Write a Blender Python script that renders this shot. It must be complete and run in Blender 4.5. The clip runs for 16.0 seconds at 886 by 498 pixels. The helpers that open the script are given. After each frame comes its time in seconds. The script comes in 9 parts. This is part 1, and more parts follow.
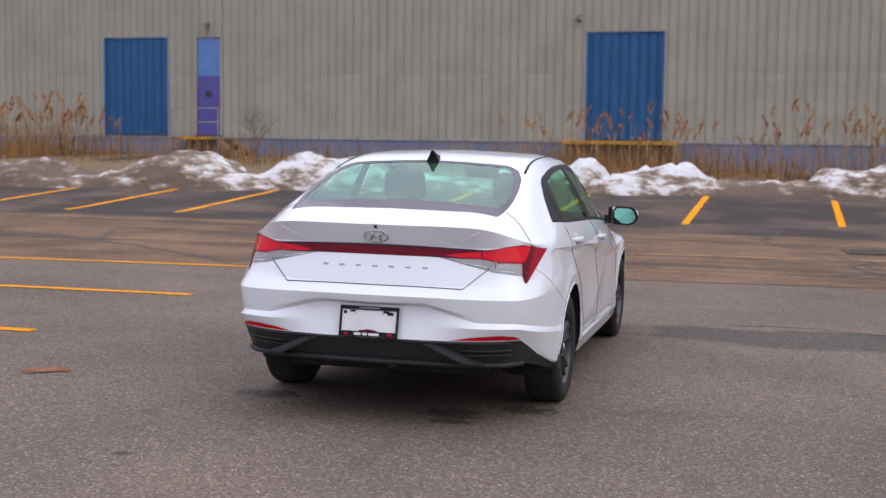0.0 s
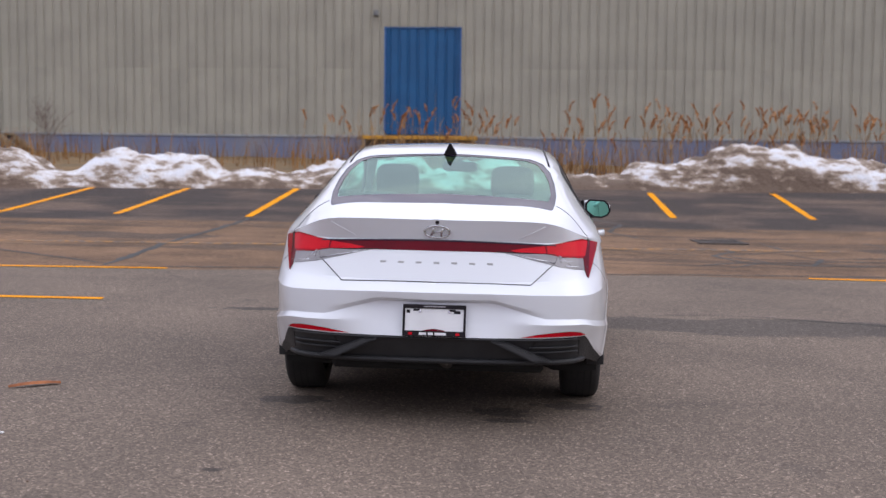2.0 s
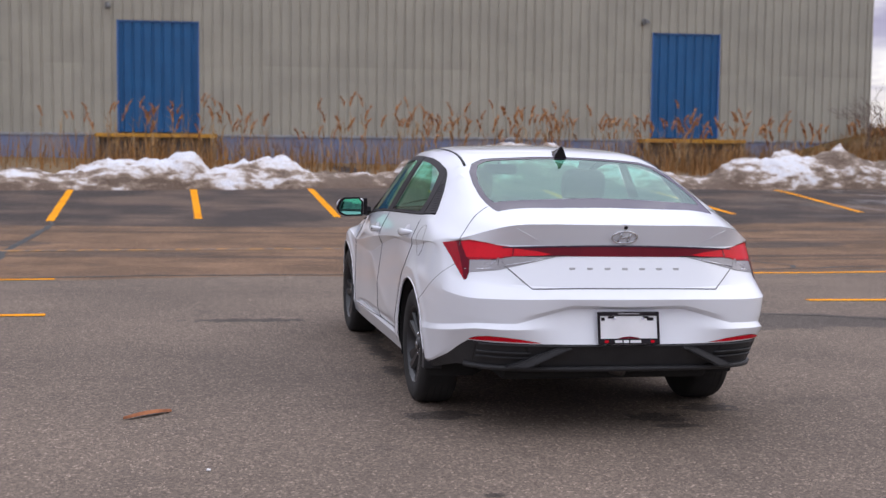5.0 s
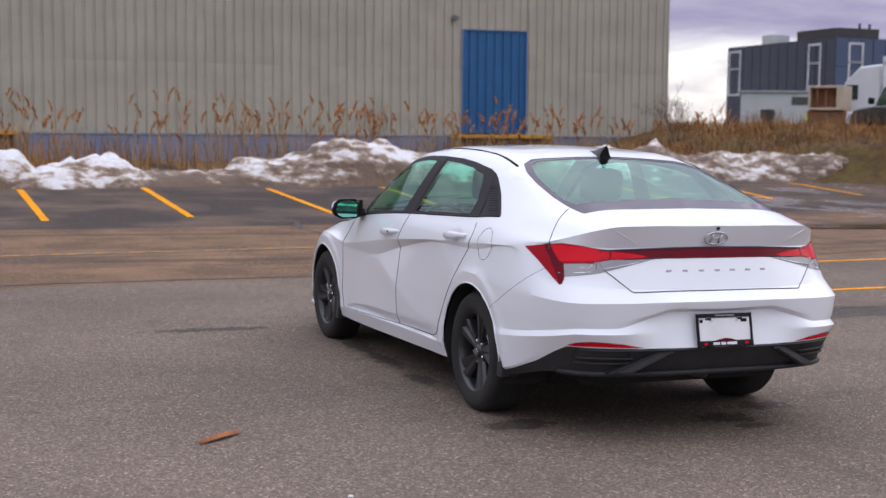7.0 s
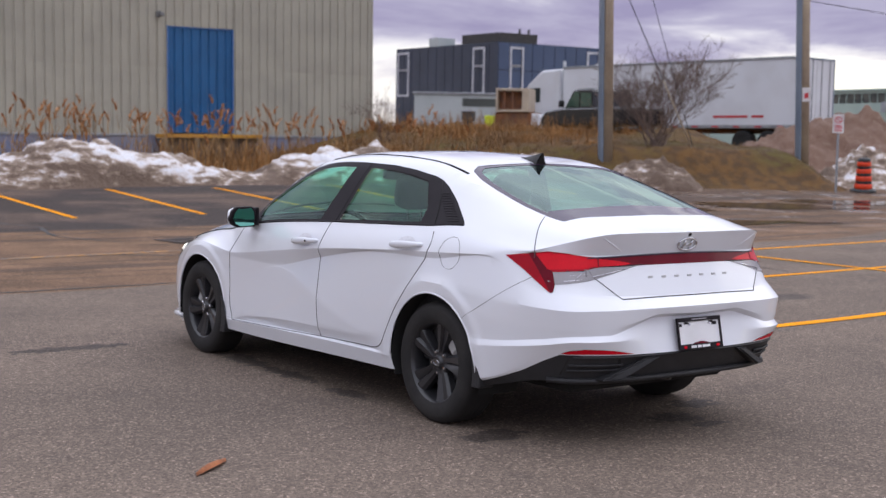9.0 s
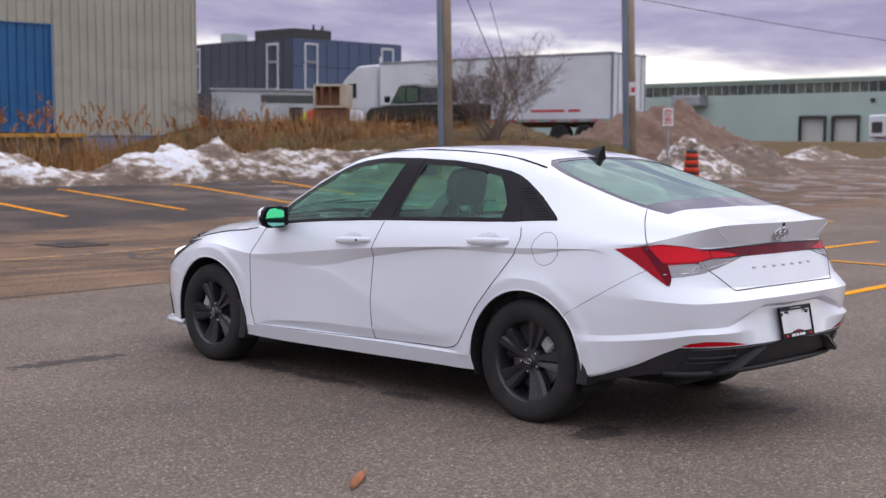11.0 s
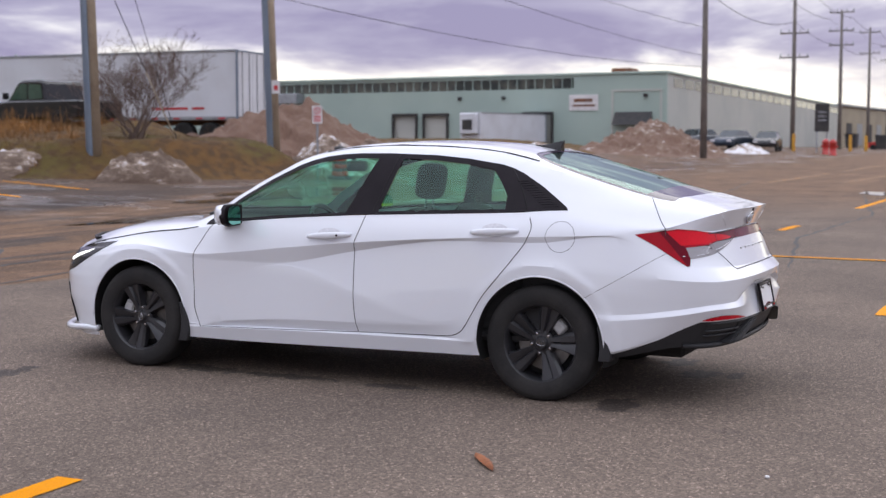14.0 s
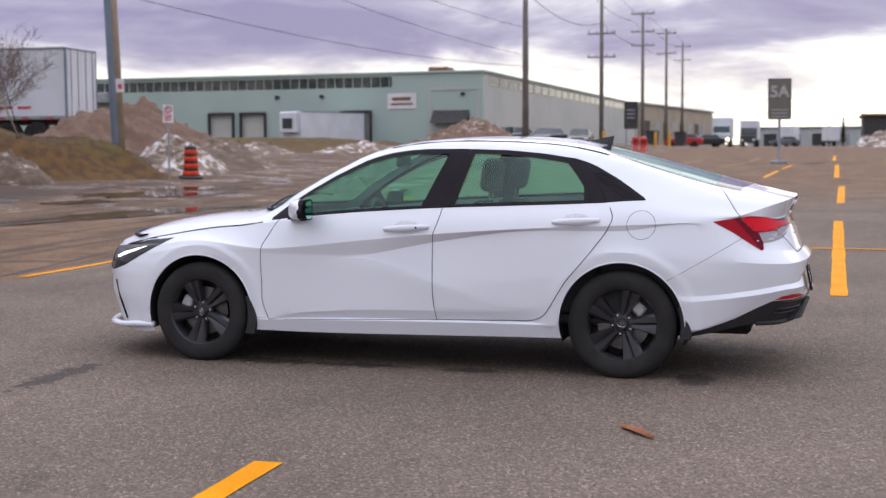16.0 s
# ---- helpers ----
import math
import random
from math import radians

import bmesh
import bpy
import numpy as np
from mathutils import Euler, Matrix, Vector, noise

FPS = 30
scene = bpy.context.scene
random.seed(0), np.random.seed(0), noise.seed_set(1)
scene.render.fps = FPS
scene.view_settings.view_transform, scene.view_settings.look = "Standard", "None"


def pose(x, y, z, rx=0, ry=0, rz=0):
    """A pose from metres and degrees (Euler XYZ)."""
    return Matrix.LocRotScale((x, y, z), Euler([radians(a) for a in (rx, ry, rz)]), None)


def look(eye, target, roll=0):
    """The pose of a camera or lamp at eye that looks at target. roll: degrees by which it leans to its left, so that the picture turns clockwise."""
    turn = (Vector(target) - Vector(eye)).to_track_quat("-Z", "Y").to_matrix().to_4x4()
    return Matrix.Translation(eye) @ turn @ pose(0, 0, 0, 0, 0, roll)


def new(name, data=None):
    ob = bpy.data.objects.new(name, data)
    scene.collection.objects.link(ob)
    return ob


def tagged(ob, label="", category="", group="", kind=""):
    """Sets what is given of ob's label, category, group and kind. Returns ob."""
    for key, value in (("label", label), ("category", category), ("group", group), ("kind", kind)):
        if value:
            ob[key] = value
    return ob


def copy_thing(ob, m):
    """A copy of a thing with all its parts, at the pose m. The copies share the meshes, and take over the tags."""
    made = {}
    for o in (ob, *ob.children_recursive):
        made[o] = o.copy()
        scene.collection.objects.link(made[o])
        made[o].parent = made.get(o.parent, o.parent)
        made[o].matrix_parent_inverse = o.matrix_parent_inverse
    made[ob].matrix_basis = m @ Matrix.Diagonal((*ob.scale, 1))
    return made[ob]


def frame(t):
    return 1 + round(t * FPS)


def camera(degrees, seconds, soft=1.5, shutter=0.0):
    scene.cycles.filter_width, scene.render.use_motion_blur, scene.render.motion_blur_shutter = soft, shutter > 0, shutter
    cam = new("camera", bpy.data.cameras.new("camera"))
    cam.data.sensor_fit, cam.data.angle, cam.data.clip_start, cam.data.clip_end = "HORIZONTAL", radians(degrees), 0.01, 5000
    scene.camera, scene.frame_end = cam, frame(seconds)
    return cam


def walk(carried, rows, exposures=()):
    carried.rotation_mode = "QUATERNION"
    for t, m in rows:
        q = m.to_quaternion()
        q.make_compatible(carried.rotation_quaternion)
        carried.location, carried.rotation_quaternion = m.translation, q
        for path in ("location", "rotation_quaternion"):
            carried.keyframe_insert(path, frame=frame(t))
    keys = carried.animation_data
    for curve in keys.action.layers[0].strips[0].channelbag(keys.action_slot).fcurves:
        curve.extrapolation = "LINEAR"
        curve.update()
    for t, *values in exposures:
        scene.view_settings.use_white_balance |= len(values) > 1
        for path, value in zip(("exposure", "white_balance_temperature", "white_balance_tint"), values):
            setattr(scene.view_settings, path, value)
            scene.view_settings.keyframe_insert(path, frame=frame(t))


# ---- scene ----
cam = camera(37.6, 16.0, soft=1.45)
cam.data.dof.use_dof = True
cam.data.dof.focus_distance = 7.6
cam.data.dof.aperture_fstop = 3.4
PATH = [
    (0, (1.978, -7.447, 1.5), (1.497, -5.513, 1.332), 1.4),
    (0.5, (1.597, -7.512, 1.485), (1.245, -5.55, 1.319), 1.5),
    (1, (1.206, -7.584, 1.47), (0.959, -5.606, 1.304), 1.5),
    (1.5, (0.794, -7.545, 1.456), (0.622, -5.559, 1.29), 1.4),
    (2, (0.379, -7.493, 1.448), (0.273, -5.502, 1.282), 1.3),
    (2.5, (-0.054, -7.468, 1.459), (-0.091, -5.476, 1.293), 1.2),
    (3, (-0.487, -7.408, 1.447), (-0.451, -5.416, 1.281), 1.2),
    (3.5, (-0.911, -7.351, 1.423), (-0.804, -5.36, 1.259), 1.2),
    (4, (-1.352, -7.265, 1.39), (-1.17, -5.28, 1.227), 1.2),
    (4.5, (-1.773, -7.165, 1.401), (-1.477, -5.193, 1.24), 1.3),
    (5, (-2.197, -7.07, 1.424), (-1.79, -5.118, 1.265), 1.3),
    (5.2, (-2.353, -7.023, 1.431), (-1.9, -5.082, 1.272), 1.2),
    (7.3, (-3.845, -6.238, 1.42), (-3.027, -4.42, 1.263), 1.1),
    (7.5, (-3.981, -6.157, 1.426), (-3.108, -4.364, 1.271), 1.1),
    (8, (-4.315, -5.929, 1.422), (-3.315, -4.204, 1.269), 1.1),
    (8.5, (-4.626, -5.702, 1.422), (-3.539, -4.03, 1.271), 1.2),
    (9, (-4.913, -5.459, 1.433), (-3.719, -3.861, 1.282), 1.2),
    (9.5, (-5.188, -5.195, 1.437), (-3.892, -3.679, 1.285), 1.0),
    (10, (-5.461, -4.912, 1.422), (-4.109, -3.445, 1.269), 0.7),
    (10.2, (-5.562, -4.778, 1.412), (-4.196, -3.325, 1.259), 0.7),
    (12.3, (-6.581, -3.57, 1.39), (-4.987, -2.371, 1.239), -0.0),
    (12.5, (-6.666, -3.442, 1.383), (-5.045, -2.279, 1.232), 0.0),
    (13, (-6.946, -3.158, 1.398), (-5.263, -2.087, 1.248), -0.0),
    (13.5, (-7.191, -2.837, 1.392), (-5.442, -1.877, 1.241), -0.0),
    (14, (-7.478, -2.535, 1.374), (-5.675, -1.683, 1.222), -0.0),
    (14.5, (-7.74, -2.204, 1.357), (-5.905, -1.421, 1.205), -0.2),
    (15, (-7.973, -1.853, 1.351), (-6.11, -1.144, 1.198), -0.2),
    (15.5, (-8.228, -1.511, 1.362), (-6.343, -0.86, 1.208), -0.4),
    (16, (-8.426, -1.149, 1.36), (-6.514, -0.583, 1.205), -0.4),
]
walk(cam, [(t, look(eye, target, roll)) for t, eye, target, roll in PATH], exposures=[(0, 0.24), (16, 0.24)])

# ---- world, sun ----
SUN_EL, SUN_AZ = 38.0, 100.0      # degrees: height, and clockwise from +y
world = bpy.data.worlds.new("overcast_sky")
scene.world = world
world.use_nodes = True


def sky():
    nt = world.node_tree
    nt.nodes.clear()
    N = lambda kind, **kw: set_all(nt.nodes.new(kind), kw)
    L = nt.links.new
    tc = N("ShaderNodeTexCoord")
    sep = N("ShaderNodeSeparateXYZ")
    L(tc.outputs["Generated"], sep.inputs[0])
    up = N("ShaderNodeMath", operation="MAXIMUM")
    L(sep.outputs["Z"], up.inputs[0])
    up.inputs[1].default_value = 0.0
    # cloud rolls, long and low near the horizon
    mp = N("ShaderNodeMapping")
    L(tc.outputs["Generated"], mp.inputs["Vector"])
    mp.inputs["Location"].default_value = (3.1, 1.7, 0.35)
    mp.inputs["Scale"].default_value = (1.0, 1.0, 4.2)
    big = N("ShaderNodeTexNoise")
    L(mp.outputs[0], big.inputs["Vector"])
    big.inputs["Scale"].default_value = 4.6
    big.inputs["Detail"].default_value = 7.0
    big.inputs["Roughness"].default_value = 0.56
    big.inputs["Distortion"].default_value = 0.35
    ramp = N("ShaderNodeValToRGB")
    L(big.outputs["Fac"], ramp.inputs[0])
    e = ramp.color_ramp.elements
    e[0].position, e[0].color = 0.36, (0.31, 0.275, 0.45, 1)
    e[1].position, e[1].color = 0.62, (0.92, 0.90, 0.95, 1)
    m = ramp.color_ramp.elements.new(0.48)
    m.color = (0.44, 0.41, 0.57, 1)
    # towards the horizon the layer thins and turns pale
    thin = N("ShaderNodeMapRange", interpolation_type="SMOOTHSTEP")
    ragged = N("ShaderNodeMath", operation="MULTIPLY_ADD")
    L(big.outputs["Fac"], ragged.inputs[0])
    ragged.inputs[1].default_value = -0.16
    lift = N("ShaderNodeMath", operation="ADD")
    L(up.outputs[0], lift.inputs[0])
    lift.inputs[1].default_value = 0.080
    L(lift.outputs[0], ragged.inputs[2])
    L(ragged.outputs[0], thin.inputs["Value"])
    for k, v in (("From Min", 0.020), ("From Max", 0.088), ("To Min", 1.0), ("To Max", 0.0)):
        thin.inputs[k].default_value = v
    # a bright gap low down on the sun's side
    az = radians(SUN_AZ)
    dot = N("ShaderNodeVectorMath", operation="DOT_PRODUCT")
    L(tc.outputs["Generated"], dot.inputs[0])
    dot.inputs[1].default_value = (math.sin(az), math.cos(az), 0.0)
    side = N("ShaderNodeMapRange", interpolation_type="SMOOTHSTEP")
    L(dot.outputs["Value"], side.inputs["Value"])
    for k, v in (("From Min", 0.2), ("From Max", 1.0), ("To Min", 0.42), ("To Max", 1.0)):
        side.inputs[k].default_value = v
    gap = N("ShaderNodeMath", operation="MULTIPLY")
    L(thin.outputs[0], gap.inputs[0])
    L(side.outputs[0], gap.inputs[1])
    pale = N("ShaderNodeMix", data_type="RGBA")
    L(gap.outputs[0], pale.inputs["Factor"])
    L(ramp.outputs[0], pale.inputs["A"])
    pale.inputs["B"].default_value = (1.5, 1.42, 1.22, 1)
    # an overcast sky is brightest overhead
    high = N("ShaderNodeMapRange")
    L(up.outputs[0], high.inputs["Value"])
    for k, v in (("From Min", 0.15), ("From Max", 0.9), ("To Min", 1.0), ("To Max", 2.8)):
        high.inputs[k].default_value = v
    # overhead the cover is even and nearly neutral
    dome = N("ShaderNodeMapRange", interpolation_type="SMOOTHSTEP")
    L(up.outputs[0], dome.inputs["Value"])
    for k, v in (("From Min", 0.12), ("From Max", 0.55), ("To Min", 0.0), ("To Max", 0.8)):
        dome.inputs[k].default_value = v
    even = N("ShaderNodeMix", data_type="RGBA")
    L(dome.outputs[0], even.inputs["Factor"])
    L(pale.outputs["Result"], even.inputs["A"])
    even.inputs["B"].default_value = (0.575, 0.60, 0.69, 1)
    lay = N("ShaderNodeBackground")
    L(even.outputs["Result"], lay.inputs["Color"])
    L(high.outputs[0], lay.inputs["Strength"])
    nish = N("ShaderNodeTexSky", sky_type="NISHITA", sun_disc=False, sun_elevation=radians(SUN_EL), sun_rotation=radians(SUN_AZ))
    blue = N("ShaderNodeBackground")
    L(nish.outputs[0], blue.inputs["Color"])
    blue.inputs["Strength"].default_value = 0.05
    both = N("ShaderNodeMixShader")
    both.inputs[0].default_value = 0.12
    L(lay.outputs[0], both.inputs[1])
    L(blue.outputs[0], both.inputs[2])
    out = N("ShaderNodeOutputWorld")
    L(both.outputs[0], out.inputs["Surface"])


def set_all(ob, values):
    for k, v in values.items():
        setattr(ob, k, v)
    return ob


sky()
sun = new("sun", bpy.data.lights.new("sun", "SUN"))
sun.data.energy, sun.data.angle, sun.data.color = 0.5, radians(50), (1.0, 0.95, 0.87)
_a, _e = radians(SUN_AZ), radians(SUN_EL)
sun.matrix_world = look((0, 0, 30), (-math.sin(_a) * math.cos(_e) * 30, -math.cos(_a) * math.cos(_e) * 30, 30 - math.sin(_e) * 30))

# ---- materials ----
def mat(name, a, b=None, scale=4.0, rough=0.6, rough2=None, bump=0.0, bump_scale=60.0, metal=0.0, lo=0.4, hi=0.65, fine=0.12, spec=0.5, coat=0.0, space="object"):
    """Two colours mixed by a broad noise, a fine grain over both, relief."""
    m = bpy.data.materials.new(name)
    m.use_nodes = True
    nt = m.node_tree
    p = nt.nodes["Principled BSDF"]
    L = nt.links.new
    b = b or tuple(c * 0.8 for c in a)
    if space == "world":
        vec = nt.nodes.new("ShaderNodeNewGeometry").outputs["Position"]
    else:
        vec = nt.nodes.new("ShaderNodeTexCoord").outputs["Object"]
    n1 = nt.nodes.new("ShaderNodeTexNoise")
    n1.inputs["Scale"].default_value, n1.inputs["Detail"].default_value = scale, 6.0
    L(vec, n1.inputs["Vector"])
    mr = nt.nodes.new("ShaderNodeMapRange")
    mr.inputs["From Min"].default_value, mr.inputs["From Max"].default_value = lo, hi
    L(n1.outputs["Fac"], mr.inputs["Value"])
    mix = nt.nodes.new("ShaderNodeMix")
    mix.data_type = "RGBA"
    mix.inputs["A"].default_value, mix.inputs["B"].default_value = (*a, 1), (*b, 1)
    L(mr.outputs[0], mix.inputs["Factor"])
    n2 = nt.nodes.new("ShaderNodeTexNoise")
    n2.inputs["Scale"].default_value, n2.inputs["Detail"].default_value = bump_scale, 4.0
    L(vec, n2.inputs["Vector"])
    g = nt.nodes.new("ShaderNodeMapRange")
    for k, v in (("From Min", 0.25), ("From Max", 0.75), ("To Min", 1 - fine), ("To Max", 1 + fine)):
        g.inputs[k].default_value = v
    L(n2.outputs["Fac"], g.inputs["Value"])
    mul = nt.nodes.new("ShaderNodeVectorMath")
    mul.operation = "SCALE"
    L(mix.outputs["Result"], mul.inputs[0])
    L(g.outputs[0], mul.inputs["Scale"])
    L(mul.outputs[0], p.inputs["Base Color"])
    p.inputs["Metallic"].default_value = metal
    p.inputs["Specular IOR Level"].default_value = spec
    p.inputs["Coat Weight"].default_value = coat
    p.inputs["Coat Roughness"].default_value = 0.03
    r = nt.nodes.new("ShaderNodeMapRange")
    r.inputs["To Min"].default_value, r.inputs["To Max"].default_value = rough, rough if rough2 is None else rough2
    L(n1.outputs["Fac"], r.inputs["Value"])
    L(r.outputs[0], p.inputs["Roughness"])
    if bump:
        bp = nt.nodes.new("ShaderNodeBump")
        bp.inputs["Strength"].default_value, bp.inputs["Distance"].default_value = bump, 0.01
        L(n2.outputs["Fac"], bp.inputs["Height"])
        L(bp.outputs[0], p.inputs["Normal"])
    return m


def glow(name, colour, strength):
    m = bpy.data.materials.new(name)
    m.use_nodes = True
    p = m.node_tree.nodes["Principled BSDF"]
    p.inputs["Base Color"].default_value = (*colour, 1)
    p.inputs["Emission Color"].default_value = (*colour, 1)
    p.inputs["Emission Strength"].default_value = strength
    return m


# ---- mesh tools ----
def thing(name, m=None, label="", category="", group="", kind=""):
    ob = new(name)
    ob.empty_display_size = 0.1
    if m is not None:
        ob.matrix_basis = m
    return tagged(ob, label, category, group, kind)


def mesh_of(name, bm, material, smooth=False):
    me = bpy.data.meshes.new(name)
    bmesh.ops.recalc_face_normals(bm, faces=bm.faces)
    bm.to_mesh(me)
    bm.free()
    for mm in material if isinstance(material, (list, tuple)) else [material]:
        me.materials.append(mm)
    if smooth:
        me.shade_smooth()
    return me


def part(name, bm, material, parent, label="", smooth=False, angle=None):
    """A mesh object of its own under a thing or part."""
    me = mesh_of(name, bm, material, smooth or angle is not None)
    if angle is not None:
        me.set_sharp_from_angle(angle=radians(angle))
    ob = new(name, me)
    ob.parent = parent
    if label:
        ob["label"] = label
    return ob


def solo(name, bm, material, label, category, group="", kind="", m=None, smooth=False, angle=None):
    me = mesh_of(name, bm, material, smooth or angle is not None)
    if angle is not None:
        me.set_sharp_from_angle(angle=radians(angle))
    ob = new(name, me)
    if m is not None:
        ob.matrix_basis = m
    return tagged(ob, label, category, group, kind)


def box(bm, x0, x1, y0, y1, z0, z1, bevel=0.0, m=None, seg=1, mi=0):
    r = bmesh.ops.create_cube(bm, size=1.0)
    vs = r["verts"]
    for v in vs:
        v.co = Vector(((x0 + x1) / 2 + v.co.x * (x1 - x0), (y0 + y1) / 2 + v.co.y * (y1 - y0), (z0 + z1) / 2 + v.co.z * (z1 - z0)))
        if m is not None:
            v.co = m @ v.co
    fs = list({f for v in vs for f in v.link_faces})
    if mi:
        for f in fs:
            f.material_index = mi
    if bevel:
        bmesh.ops.bevel(bm, geom=list({e for v in vs for e in v.link_edges}), offset=bevel, segments=seg, affect="EDGES", profile=0.7)
    return bm


def tube(bm, path, radius, seg=8, cap=True, flat=1.0):
    """A round bar along points; radius may be a list."""
    pts = [Vector(p) for p in path]
    rr = radius if isinstance(radius, (list, tuple)) else [radius] * len(pts)
    rings = []
    ref = None
    for i, p in enumerate(pts):
        d = (pts[min(i + 1, len(pts) - 1)] - pts[max(i - 1, 0)]).normalized()
        if ref is None:
            ref = Vector((0, 0, 1)) if abs(d.z) < 0.9 else Vector((1, 0, 0))
        s = d.cross(ref).normalized()
        t = s.cross(d).normalized()
        ref = t
        rings.append([bm.verts.new(p + rr[i] * (math.cos(a) * s + flat * math.sin(a) * t)) for a in (2 * math.pi * k / seg for k in range(seg))])
    for a, b in zip(rings, rings[1:]):
        for k in range(seg):
            bm.faces.new((a[k], a[(k + 1) % seg], b[(k + 1) % seg], b[k]))
    if cap:
        bm.faces.new(list(reversed(rings[0])))
        bm.faces.new(rings[-1])
    return bm


def lathe(bm, profile, seg=48, m=None):
    """Turn (radius, height) points about z."""
    rings = []
    for r, z in profile:
        ring = []
        for k in range(seg):
            a = 2 * math.pi * k / seg
            v = Vector((r * math.cos(a), r * math.sin(a), z))
            ring.append(bm.verts.new(m @ v if m is not None else v))
        rings.append(ring)
    for a, b in zip(rings, rings[1:]):
        for k in range(seg):
            bm.faces.new((a[k], a[(k + 1) % seg], b[(k + 1) % seg], b[k]))
    return rings


def prism(bm, poly, y0, y1, axis="y", bevel=0.0, m=None):
    """A polygon given in two axes, drawn out along the third."""
    def at(p, q):
        v = {"x": (q, p[0], p[1]), "y": (p[0], q, p[1]), "z": (p[0], p[1], q)}[axis]
        return m @ Vector(v) if m is not None else Vector(v)
    a = [bm.verts.new(at(p, y0)) for p in poly]
    b = [bm.verts.new(at(p, y1)) for p in poly]
    n = len(poly)
    fs = [bm.faces.new(a), bm.faces.new(list(reversed(b)))]
    fs += [bm.faces.new((a[i], b[i], b[(i + 1) % n], a[(i + 1) % n])) for i in range(n)]
    if bevel:
        bmesh.ops.recalc_face_normals(bm, faces=fs)
        bmesh.ops.bevel(bm, geom=list({e for f in fs for e in f.edges}), offset=bevel, segments=1, affect="EDGES", profile=0.7)
    return bm


def grid(bm, us, vs, f):
    vv = [[bm.verts.new(f(u, v)) for v in vs] for u in us]
    for i in range(len(us) - 1):
        for j in range(len(vs) - 1):
            bm.faces.new((vv[i][j], vv[i + 1][j], vv[i + 1][j + 1], vv[i][j + 1]))
    return vv


def lerp(x, xs, ys):
    return float(np.interp(x, xs, ys))


def smooth_step(a, b, x):
    t = min(1.0, max(0.0, (x - a) / (b - a)))
    return t * t * (3 - 2 * t)


def fbm(x, y, z=0.0, octaves=4):
    return sum(noise.noise((x * 2 ** k, y * 2 ** k, z + 7.3 * k)) / 2 ** k for k in range(octaves))

# ---- the ground ----
def ground_z(x, y):
    """The lot is level round the car and rises gently to the north and the east."""
    return lerp(y, [8, 12, 14.3, 21, 34, 60], [0, 0.04, 0.085, 0.42, 0.75, 0.9]) + 0.012 * max(0.0, min(x, 105.0) - 5)


def ring_mask(nt, pos, spots, wobble=0.5, scale=2.0):
    """1 inside uneven round spots (x, y, radius x, radius y)."""
    L = nt.links.new
    nz = nt.nodes.new("ShaderNodeTexNoise")
    nz.inputs["Scale"].default_value, nz.inputs["Detail"].default_value = scale, 5.0
    L(pos, nz.inputs["Vector"])
    total = None
    for x, y, a, b in spots:
        sub = nt.nodes.new("ShaderNodeVectorMath")
        sub.operation = "SUBTRACT"
        L(pos, sub.inputs[0])
        sub.inputs[1].default_value = (x, y, 0)
        sc = nt.nodes.new("ShaderNodeVectorMath")
        sc.operation = "MULTIPLY"
        L(sub.outputs[0], sc.inputs[0])
        sc.inputs[1].default_value = (1 / a, 1 / b, 0)
        ln = nt.nodes.new("ShaderNodeVectorMath")
        ln.operation = "LENGTH"
        L(sc.outputs[0], ln.inputs[0])
        ad = nt.nodes.new("ShaderNodeMath")
        ad.operation = "MULTIPLY_ADD"
        L(nz.outputs["Fac"], ad.inputs[0])
        ad.inputs[1].default_value = -wobble * 3
        L(ln.outputs["Value"], ad.inputs[2])
        mr = nt.nodes.new("ShaderNodeMapRange")
        mr.interpolation_type = "SMOOTHSTEP"
        for k, v in (("From Min", 0.75 - wobble * 1.5), ("From Max", 1.1 - wobble * 1.5), ("To Min", 1.0), ("To Max", 0.0)):
            mr.inputs[k].default_value = v
        L(ad.outputs[0], mr.inputs["Value"])
        if total is None:
            total = mr.outputs[0]
        else:
            mx = nt.nodes.new("ShaderNodeMath")
            mx.operation = "MAXIMUM"
            L(total, mx.inputs[0])
            L(mr.outputs[0], mx.inputs[1])
            total = mx.outputs[0]
    return total


